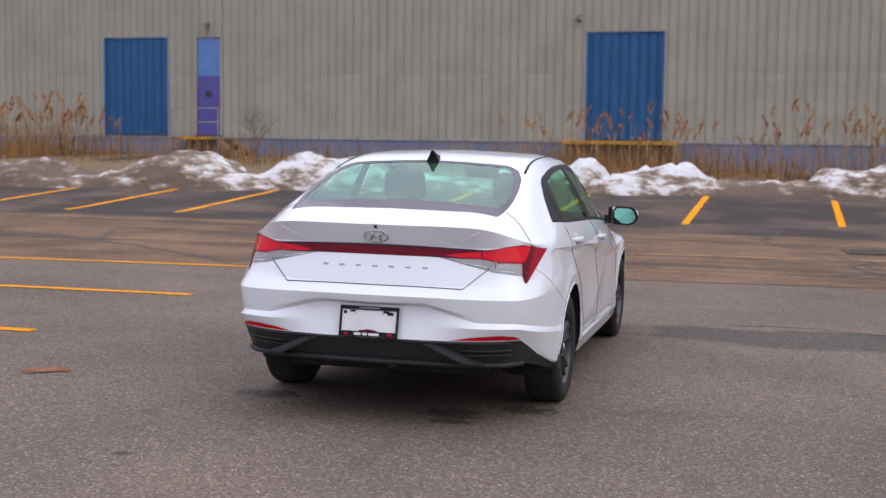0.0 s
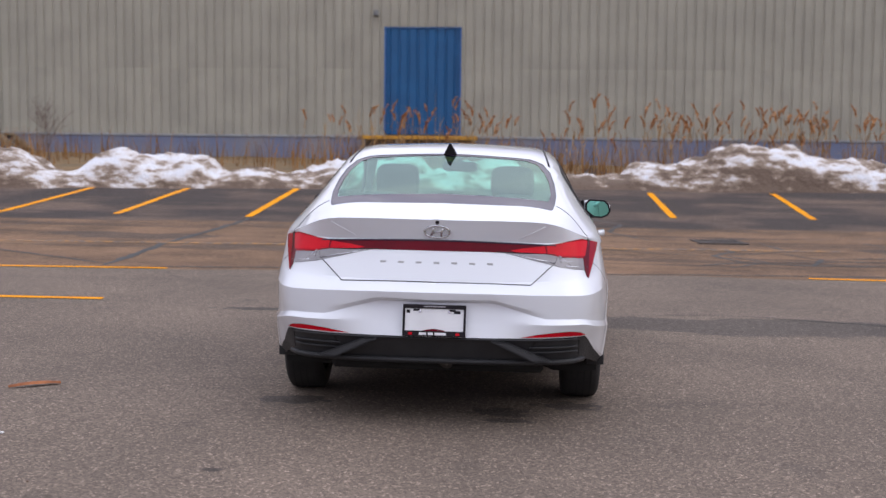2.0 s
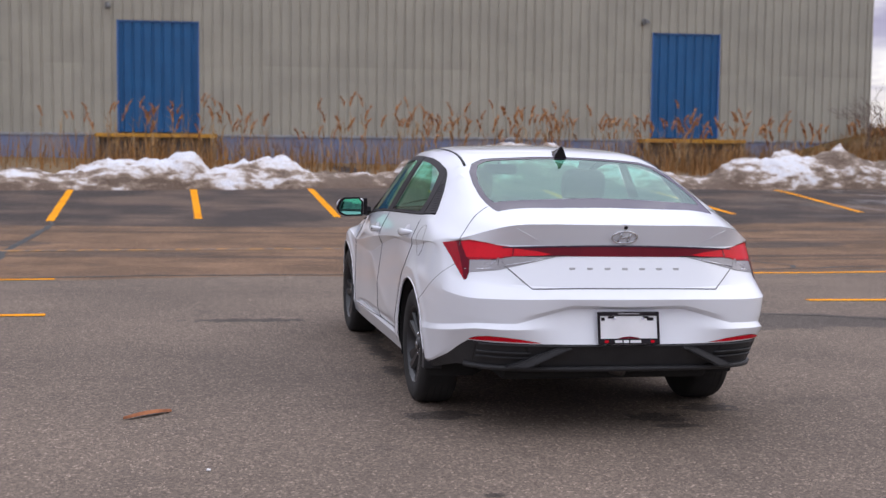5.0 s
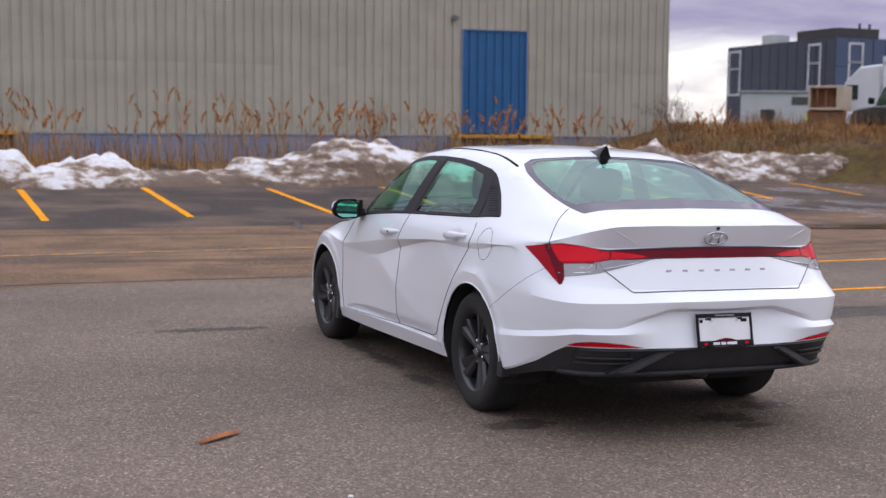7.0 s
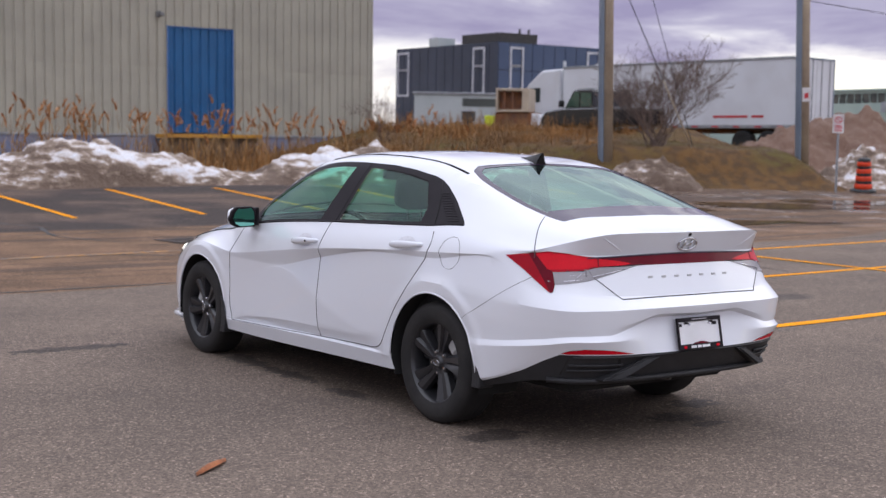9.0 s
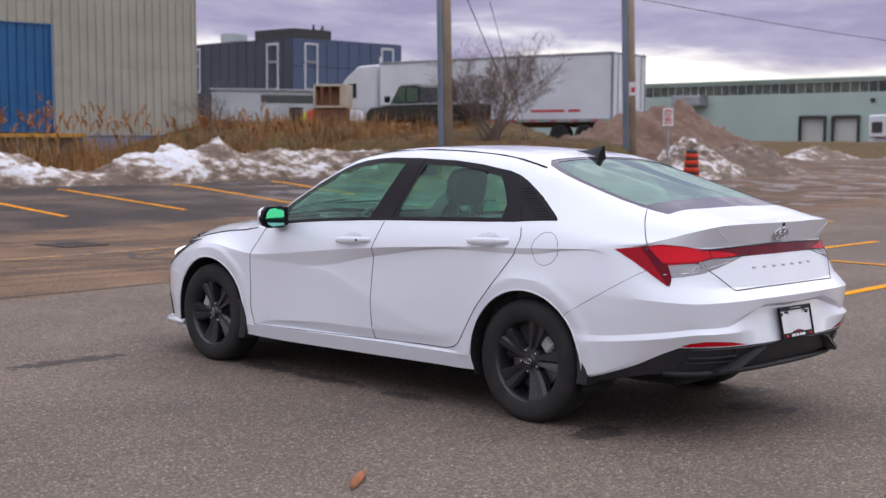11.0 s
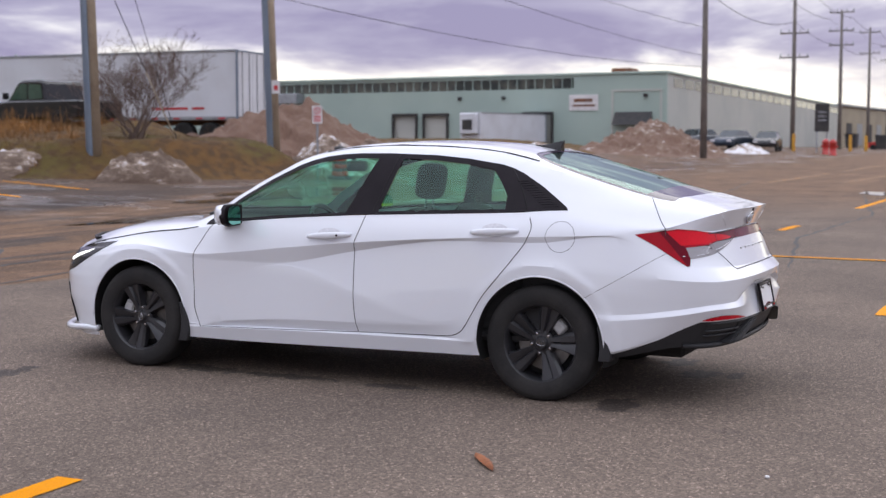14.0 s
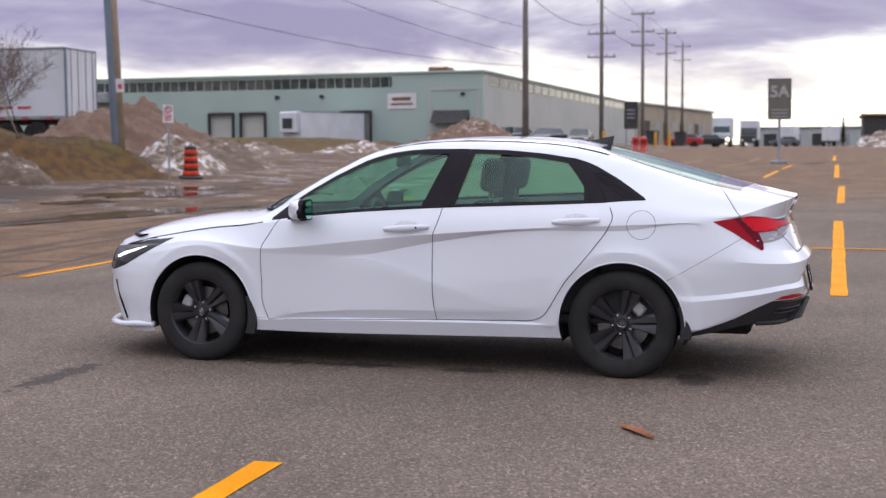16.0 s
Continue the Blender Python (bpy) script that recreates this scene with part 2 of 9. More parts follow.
def asphalt():
    m = bpy.data.materials.new("asphalt")
    m.use_nodes = True
    nt = m.node_tree
    L = nt.links.new
    p = nt.nodes["Principled BSDF"]
    pos = nt.nodes.new("ShaderNodeNewGeometry").outputs["Position"]

    def noise_of(scale, detail=5.0, vec=pos, rough=0.5):
        n = nt.nodes.new("ShaderNodeTexNoise")
        n.inputs["Scale"].default_value, n.inputs["Detail"].default_value, n.inputs["Roughness"].default_value = scale, detail, rough
        L(vec, n.inputs["Vector"])
        return n.outputs["Fac"]

    def rng(v, a, b, c, d, smooth=False):
        r = nt.nodes.new("ShaderNodeMapRange")
        if smooth:
            r.interpolation_type = "SMOOTHSTEP"
        for k, x in (("From Min", a), ("From Max", b), ("To Min", c), ("To Max", d)):
            r.inputs[k].default_value = x
        L(v, r.inputs["Value"])
        return r.outputs[0]

    def mix(f, a, b):
        x = nt.nodes.new("ShaderNodeMix")
        x.data_type = "RGBA"
        if isinstance(f, float):
            x.inputs["Factor"].default_value = f
        else:
            L(f, x.inputs["Factor"])
        for k, v in (("A", a), ("B", b)):
            if isinstance(v, tuple):
                x.inputs[k].default_value = (*v, 1)
            else:
                L(v, x.inputs[k])
        return x.outputs["Result"]

    def math2(op, a, b):
        x = nt.nodes.new("ShaderNodeMath")
        x.operation = op
        for i, v in enumerate((a, b)):
            if isinstance(v, (int, float)):
                x.inputs[i].default_value = v
            else:
                L(v, x.inputs[i])
        return x.outputs[0]

    sep = nt.nodes.new("ShaderNodeSeparateXYZ")
    L(pos, sep.inputs[0])
    wob = rng(noise_of(0.35, 4.0), 0.3, 0.7, -0.25, 0.25)
    # paving runs: newer sheet near, brown worn strip, dark sheet in the stalls
    yy = math2("ADD", sep.outputs["Y"], wob)
    yy = math2("ADD", yy, math2("MULTIPLY", sep.outputs["X"], -0.11))
    near = mix(rng(noise_of(0.5), 0.35, 0.7, 0.0, 1.0), (0.178, 0.138, 0.110), (0.130, 0.102, 0.083))
    worn = mix(rng(noise_of(0.9), 0.35, 0.65, 0.0, 1.0), (0.215, 0.130, 0.080), (0.125, 0.079, 0.051))
    dark = mix(rng(noise_of(0.55, 3.0), 0.45, 0.62, 0.0, 1.0), (0.057, 0.045, 0.041), (0.128, 0.090, 0.070))
    c = mix(rng(yy, 6.72, 6.82, 0.0, 1.0), near, worn)
    c = mix(rng(yy, 13.5, 14.0, 0.0, 1.0, True), c, dark)
    far = rng(sep.outputs["X"], 12.0, 30.0, 0.0, 0.9, True)
    c = mix(far, c, worn)
    # damp road to the north-east
    damp = math2("MULTIPLY", rng(sep.outputs["X"], 8.0, 15.0, 0.0, 1.0, True), rng(sep.outputs["Y"], 8.0, 12.0, 0.0, 1.0, True))
    c = mix(math2("MULTIPLY", damp, 0.3), c, (0.075, 0.052, 0.040))
    # tyre streaks drawn out along the lane
    long = nt.nodes.new("ShaderNodeMapping")
    long.inputs["Scale"].default_value = (0.10, 2.2, 1.0)
    long.inputs["Rotation"].default_value = (0.0, 0.0, -0.11)
    L(pos, long.inputs["Vector"])
    sn = nt.nodes.new("ShaderNodeTexNoise")
    sn.inputs["Scale"].default_value, sn.inputs["Detail"].default_value = 1.0, 6.0
    L(long.outputs[0], sn.inputs["Vector"])
    c = mix(math2("MULTIPLY", rng(sn.outputs["Fac"], 0.52, 0.62, 0.0, 0.55), rng(yy, 5.5, 7.5, 0.12, 1.0)), c, (0.048, 0.040, 0.037))
    # patches, drips, tyre scuffs
    patch = ring_mask(nt, pos, [(2.4, 3.1, 1.6, 0.5), (4.2, 3.0, 2.2, 0.35), (-5.0, 10.5, 1.4, 0.5), (-2.6, 9.2, 1.2, 0.25), (6.5, 11.0, 1.5, 0.5), (-9.5, 9.0, 2.0, 0.5), (51.6, -0.5, 3.0, 0.55)], 0.5, 1.6)
    c = mix(math2("MULTIPLY", patch, 0.6), c, (0.050, 0.047, 0.046))
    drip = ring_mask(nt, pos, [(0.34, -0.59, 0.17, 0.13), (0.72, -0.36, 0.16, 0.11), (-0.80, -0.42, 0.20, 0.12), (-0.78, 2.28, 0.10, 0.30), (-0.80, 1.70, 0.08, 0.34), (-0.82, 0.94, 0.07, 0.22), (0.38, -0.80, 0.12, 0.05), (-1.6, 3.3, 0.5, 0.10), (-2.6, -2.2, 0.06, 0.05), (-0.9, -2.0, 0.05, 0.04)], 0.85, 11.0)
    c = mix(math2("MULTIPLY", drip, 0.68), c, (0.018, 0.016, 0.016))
    blot = rng(noise_of(2.2, 6.0), 0.60, 0.74, 0.0, 0.35)
    c = mix(blot, c, (0.060, 0.053, 0.050))
    # stones in the binder
    vor = nt.nodes.new("ShaderNodeTexVoronoi")
    vor.inputs["Scale"].default_value = 95.0
    L(pos, vor.inputs["Vector"])
    tone = nt.nodes.new("ShaderNodeSeparateColor")
    L(vor.outputs["Color"], tone.inputs[0])
    speck = math2("ADD", rng(tone.outputs[0], 0.0, 1.0, 0.60, 1.20), rng(tone.outputs[1], 0.85, 1.0, 0.0, 1.25))
    fine = rng(noise_of(260.0, 3.0), 0.3, 0.7, 0.75, 1.25)
    sc = nt.nodes.new("ShaderNodeVectorMath")
    sc.operation = "SCALE"
    L(c, sc.inputs[0])
    L(math2("MULTIPLY", speck, fine), sc.inputs["Scale"])
    L(sc.outputs[0], p.inputs["Base Color"])
    wet = rng(noise_of(0.7, 3.0), 0.52, 0.60, 0.0, 1.0, True)
    wetness = math2("MULTIPLY", damp, wet)
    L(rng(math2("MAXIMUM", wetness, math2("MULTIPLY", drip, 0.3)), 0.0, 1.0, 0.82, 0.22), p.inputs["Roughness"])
    p.inputs["Specular IOR Level"].default_value = 0.12
    b = nt.nodes.new("ShaderNodeBump")
    b.inputs["Strength"].default_value, b.inputs["Distance"].default_value = 0.42, 0.006
    L(math2("ADD", vor.outputs["Distance"], noise_of(120.0, 3.0)), b.inputs["Height"])
    L(b.outputs[0], p.inputs["Normal"])
    return m


M_ASPHALT = asphalt()


def steps(a, b, near, far_step):
    out, x = [0.0], 0.0
    while x < b:
        x += near + far_step * max(0.0, x - 12)
        out.append(x)
    x = 0.0
    while x > a:
        x -= near + far_step * max(0.0, -x - 12)
        out.insert(0, x)
    return out


def build_ground():
    bm = bmesh.new()
    grid(bm, steps(-500, 2500, 1.0, 0.12), steps(-500, 2500, 0.5, 0.10), lambda x, y: (x, y, ground_z(x, y)))
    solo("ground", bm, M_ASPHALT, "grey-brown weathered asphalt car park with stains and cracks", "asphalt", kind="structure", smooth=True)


build_ground()


def paint():
    m = mat("yellow_line_paint", (0.80, 0.315, 0.001), (0.70, 0.26, 0.001), scale=3.0, rough=0.6, bump=0.25, bump_scale=120.0, fine=0.2, spec=0.05, space="world")
    return m


def worn_paint():
    """Old paint, through which the asphalt shows."""
    m = bpy.data.materials.new("worn_line_paint")
    m.use_nodes = True
    nt = m.node_tree
    L = nt.links.new
    p = nt.nodes["Principled BSDF"]
    pos = nt.nodes.new("ShaderNodeNewGeometry").outputs["Position"]
    n = nt.nodes.new("ShaderNodeTexNoise")
    n.inputs["Scale"].default_value, n.inputs["Detail"].default_value = 9.0, 8.0
    L(pos, n.inputs["Vector"])
    r = nt.nodes.new("ShaderNodeMapRange")
    r.inputs["From Min"].default_value, r.inputs["From Max"].default_value = 0.40, 0.56
    L(n.outputs["Fac"], r.inputs["Value"])
    x = nt.nodes.new("ShaderNodeMix")
    x.data_type = "RGBA"
    x.inputs["A"].default_value, x.inputs["B"].default_value = (0.45, 0.21, 0.04, 1), (0.13, 0.105, 0.09, 1)
    L(r.outputs[0], x.inputs["Factor"])
    L(x.outputs["Result"], p.inputs["Base Color"])
    p.inputs["Roughness"].default_value = 0.8
    return m


M_LINE, M_WORN = paint(), worn_paint()


def strip(bm, a, b, width, z=0.005, ragged=0.012, step=0.4):
    a, b = Vector((*a, 0)), Vector((*b, 0))
    n = max(2, int((b - a).length / step))
    s = (b - a).normalized().cross(Vector((0, 0, 1))) * width / 2
    rows = []
    for i in range(n + 1):
        p = a.lerp(b, i / n)
        w = 1 + ragged * random.uniform(-1, 1) / max(width, 0.01)
        rows.append([bm.verts.new((*(p + k * w * s).xy, ground_z(*(p + k * w * s).xy) + z)) for k in (-1, 1)])
    for r, q in zip(rows, rows[1:]):
        bm.faces.new((r[0], r[1], q[1], q[0]))


def line(a, b, width=0.11, worn=False, label="", group="stall lines", z=0.005):
    bm = bmesh.new()
    strip(bm, a, b, width, z)
    solo("parking_line", bm, M_WORN if worn else M_LINE, label or "yellow painted parking line on asphalt", "road marking", group, kind="structure")


for far_x, far_y, near_x, near_y in [(-12.5, 18.1, -12.4, 13.3), (-10.4, 18.6, -10.3, 13.65), (-8.3, 19.2, -8.3, 14.0), (-6.4, 19.4, -6.35, 14.25),
                                     (-4.2, 19.9, -4.1, 14.3), (-1.78, 20.4, -1.78, 14.85), (0.7, 21.0, 0.6, 15.35), (3.32, 20.9, 3.24, 15.85),
                                     (6.05, 21.4, 5.76, 16.1), (8.6, 21.4, 8.38, 16.3), (12.0, 22.3, 11.25, 16.65), (14.95, 22.0, 13.95, 17.65), (17.5, 21.9, 16.9, 18.3)]:
    line((near_x, near_y), (far_x, far_y), 0.13, label="bright yellow stall line running to the snow bank")
line((-14.0, 5.05), (-3.35, 6.38), 0.12)
line((-9.0, 3.30), (-3.19, 3.665), 0.12)
line((-6.6, 1.10), (-3.30, 1.165), 0.13, label="yellow painted line ending near the white car")
line((3.70, 7.18), (16.5, 7.26), 0.12)
line((-7.0, 9.1), (5.0, 10.85), 0.14, True, "faded yellow line across the worn strip", "faded lines")
line((3.88, 1.64), (8.7, 1.80), 0.13)
line((9.35, 6.5), (8.68, -2.3), 0.11, label="yellow line across the ends of the stalls", z=0.009)
line((3.85, 4.53), (12.5, 4.48), 0.12)
line((3.78, -1.26), (13.96, -1.32), 0.15, label="bright yellow lane dash", group="lane dashes")
for a, b in ((19.4, 27.6), (33.9, 49.0), (56.0, 68.0)):
    line((a, -1.4), (b, -1.5), 0.16, label="yellow lane dash far across the lot", group="lane dashes")
for a, b in (((13.4, 1.42), (14.6, 1.36)), ((20.1, 1.15), (27.3, 0.90)), ((33.9, 0.80), (40.8, 0.62)), ((43.6, 0.55), (48.4, 0.33))):
    line(a, b, 0.14, label="yellow lane dash far across the lot", group="lane dashes")
for a, b in (((33.9, 5.7), (44.0, 5.4)), ((34.3, 3.55), (41.4, 3.05)), ((45.5, 3.2), (52.5, 2.5)), ((54.6, 2.45), (63.2, 2.35)), ((47.0, 5.3), (58.0, 5.0))):
    line(a, b, 0.16, True, "faded yellow line far across the lot", "faded lines")

# seams and cracks
M_TAR = mat("tar_crack", (0.018, 0.017, 0.017), (0.035, 0.032, 0.03), scale=5.0, rough=0.7, bump=0.3, space="world")


def crack(points, width, name="crack", label="dark crack in the asphalt"):
    bm = bmesh.new()
    pts = [Vector((*p, 0)) for p in points]
    dense = []
    for a, b in zip(pts, pts[1:]):
        n = max(2, int((b - a).length / 0.18))
        dense += [a.lerp(b, i / n) for i in range(n)]
    dense.append(pts[-1])
    rows = []
    for i, p in enumerate(dense):
        d = (dense[min(i + 1, len(dense) - 1)] - dense[max(i - 1, 0)]).normalized()
        s = Vector((d.y, -d.x, 0))
        p = p + s * 0.05 * noise.noise((p.x * 2.2, p.y * 2.2, 3))
        w = width * (0.45 + 0.7 * abs(noise.noise((p.x * 3, p.y * 3, 9))))
        w *= min(1.0, 0.25 + 6 * min(i, len(dense) - 1 - i) / len(dense))
        rows.append([bm.verts.new((*(p + k * w * s).xy, ground_z(*(p + k * w * s).xy) + 0.003)) for k in (-1, 1)])
    for r, q in zip(rows, rows[1:]):
        bm.faces.new((r[0], r[1], q[1], q[0]))
    solo(name, bm, M_TAR, label, "crack", "cracks", kind="structure")


crack([(-14, 4.9), (-8, 5.7), (-5.2, 6.15), (-2.5, 6.75), (1.04, 7.0), (4.56, 7.6), (9, 8.3), (16, 9.1)], 0.055, "paving_seam", "dark tarred seam between two sheets of paving")
crack([(-4.1, 6.5), (-4.2, 9.5), (-4.0, 13.7), (-4.1, 14.3)], 0.090)
crack([(-4.1, 6.7), (-6.2, 8.3), (-9, 9.6)], 0.053)
crack([(3.0, 8.2), (3.6, 9.0), (3.2, 9.8), (4.2, 10.6), (4.0, 12)], 0.045)
crack([(3.6, 9.0), (5.0, 9.4), (6.4, 9.2)], 0.045)
crack([(2.4, 11.9), (1.9, 13.2), (2.2, 14.6), (1.2, 16.2)], 0.060)
crack([(2.4, 12.1), (5.2, 12.9), (8.0, 13.4)], 0.045)
crack([(-9, 12.2), (-5.4, 12.6), (-2, 13.0), (1.8, 13.4), (6, 14.2)], 0.045)
crack([(8.0, 4.6), (8.5, 6.5), (9.6, 9.0), (9.4, 11.5)], 0.045)
crack([(5.4, 10.4), (5.9, 11.4), (5.5, 12.6)], 0.038)
crack([(2.6, 8.4), (3.3, 8.9), (4.1, 8.7), (5.0, 8.9)], 0.068)
crack([(3.3, 8.9), (3.0, 9.7), (3.4, 10.4), (2.9, 11.0)], 0.068)
crack([(4.1, 8.7), (4.4, 9.6), (4.0, 10.2)], 0.060)
crack([(5.0, 8.9), (5.5, 8.1), (5.3, 7.7)], 0.060)
crack([(3.0, 9.7), (2.2, 9.9), (1.6, 10.3)], 0.053)
crack([(4.4, 9.6), (5.3, 9.9), (5.9, 10.4)], 0.060)
crack([(-7.5, 7.2), (-7.0, 8.9), (-7.6, 10.4), (-6.9, 12.2)], 0.045)
crack([(1.3, 3.6), (2.4, 3.75), (3.9, 3.2), (6.5, 3.5)], 0.018)
crack([(7.5, 0.2), (12, 0.9), (18, 0.6), (26, 1.8)], 0.045)
crack([(16, 3.4), (20, 5.0), (27, 5.4), (36, 6.6)], 0.045)

# puddles
M_WATER = bpy.data.materials.new("puddle_water")
M_WATER.use_nodes = True
_p = M_WATER.node_tree.nodes["Principled BSDF"]
_p.inputs["Base Color"].default_value, _p.inputs["Roughness"].default_value, _p.inputs["IOR"].default_value = (0.03, 0.028, 0.027, 1), 0.04, 1.33


def puddle(cx, cy, a, b, turn, seed):
    bm = bmesh.new()
    n = 72
    z = ground_z(cx, cy) + 0.012
    mid = bm.verts.new((cx, cy, z + 0.004))
    ring = []
    for k in range(n):
        t = 2 * math.pi * k / n
        r = 1 + 0.55 * fbm(math.cos(t) * 1.6 + seed, math.sin(t) * 1.6, seed, 4)
        x, y = a * r * math.cos(t), b * r * math.sin(t)
        c, s = math.cos(turn), math.sin(turn)
        px, py = cx + c * x - s * y, cy + s * x + c * y
        ring.append(bm.verts.new((px, py, ground_z(px, py) + 0.012)))
    for k in range(n):
        bm.faces.new((mid, ring[k], ring[(k + 1) % n]))
    solo("puddle", bm, M_WATER, "shallow rain puddle on dark asphalt", "puddle", "puddles", kind="structure", smooth=True)


puddle(13.4, 11.6, 3.4, 0.55, -0.25, 1.0)
puddle(19.8, 14.6, 2.2, 0.9, -0.5, 2.0)
puddle(23.0, 14.8, 1.8, 0.7, -0.3, 3.0)
puddle(16.5, 14.4, 1.1, 0.35, -0.2, 4.0)
puddle(33.0, 20.5, 2.2, 0.8, -0.4, 5.0)
puddle(27.0, 1.6, 1.0, 0.35, 0.2, 6.0)

# ---- the metal-clad building ----
M_SIDING = mat("grey_green_siding", (0.37, 0.352, 0.288), (0.32, 0.305, 0.252), scale=0.8, rough=0.55, rough2=0.7, bump=0.08, bump_scale=30.0, fine=0.06)
M_SIDING_UP = mat("grey_green_siding_upper", (0.355, 0.338, 0.276), (0.31, 0.295, 0.243), scale=0.7, rough=0.55, rough2=0.7, bump=0.08, bump_scale=30.0, fine=0.06)
M_FOUND = mat("painted_concrete", (0.165, 0.195, 0.30), (0.24, 0.235, 0.26), scale=0.9, rough=0.85, bump=0.3, bump_scale=40.0, fine=0.15)
M_BLUE = mat("blue_door_paint", (0.006, 0.085, 0.225), (0.008, 0.10, 0.26), scale=1.5, rough=0.45, bump=0.05, fine=0.08)
M_BLUE_EDGE = mat("pale_blue_trim", (0.055, 0.16, 0.40), None, scale=2.0, rough=0.5)
M_SKYBLUE = mat("light_blue_panel", (0.12, 0.24, 0.56), (0.10, 0.21, 0.50), scale=2.0, rough=0.5)
M_VIOLET = mat("violet_blue_door", (0.085, 0.075, 0.30), (0.10, 0.09, 0.34), scale=2.0, rough=0.5)
M_YELLOW = mat("yellow_steel", (0.62, 0.32, 0.03), (0.42, 0.20, 0.03), scale=3.0, rough=0.6, bump=0.2)
M_DARK = mat("dark_steel", (0.03, 0.03, 0.032), (0.05, 0.045, 0.042), scale=3.0, rough=0.7)
M_GALV = mat("galvanised_steel", (0.34, 0.36, 0.38), (0.27, 0.28, 0.30), scale=3.0, rough=0.5, metal=0.6)
M_LAMP = mat("lamp_housing", (0.12, 0.12, 0.12), (0.2, 0.2, 0.2), scale=5, rough=0.5)
M_WOODOLD = mat("old_timber", (0.20, 0.15, 0.10), (0.30, 0.24, 0.17), scale=2.5, rough=0.85, bump=0.4)

M_APRON = mat("dark_apron_boards", (0.085, 0.065, 0.05), (0.15, 0.11, 0.08), scale=2.0, rough=0.9, bump=0.3)

HALL = thing("metal_building", pose(0, 34.8, 0, 0, -0.72, -2.43), "grey metal-clad industrial building with blue dock doors", "building")
U0, U1, W0, W_MID, W_TOP = -46.0, 21.2, 1.60, 3.80, 8.6
DOORS = [(-21.55, -18.98), (-17.92, -16.86), (-3.88, -1.37), (13.42, 15.78)]
DOOR_TOP, DOOR_BOTTOM = 5.13, 1.66


def corrugated(bm, u0, u1, w0, w1, off=0.0, pitch=0.305):
    """Ribbed sheet facing -y."""
    prof = [(0.0, 0.0), (0.205, 0.0), (0.228, 0.034), (0.282, 0.034), (0.305, 0.0)]
    us = []
    k0 = math.floor(u0 / pitch) - 1
    for k in range(k0, math.ceil(u1 / pitch) + 1):
        us += [(k * pitch + a, b) for a, b in prof[:-1]]
    us = [(min(max(u, u0), u1), d) for u, d in us]
    us = [x for i, x in enumerate(us) if i == 0 or x[0] > us[i - 1][0] + 1e-6]
    low = [bm.verts.new((u, d - off, w0)) for u, d in us]
    top = [bm.verts.new((u, d - off, w1)) for u, d in us]
    for i in range(len(us) - 1):
        bm.faces.new((low[i], low[i + 1], top[i + 1], top[i]))


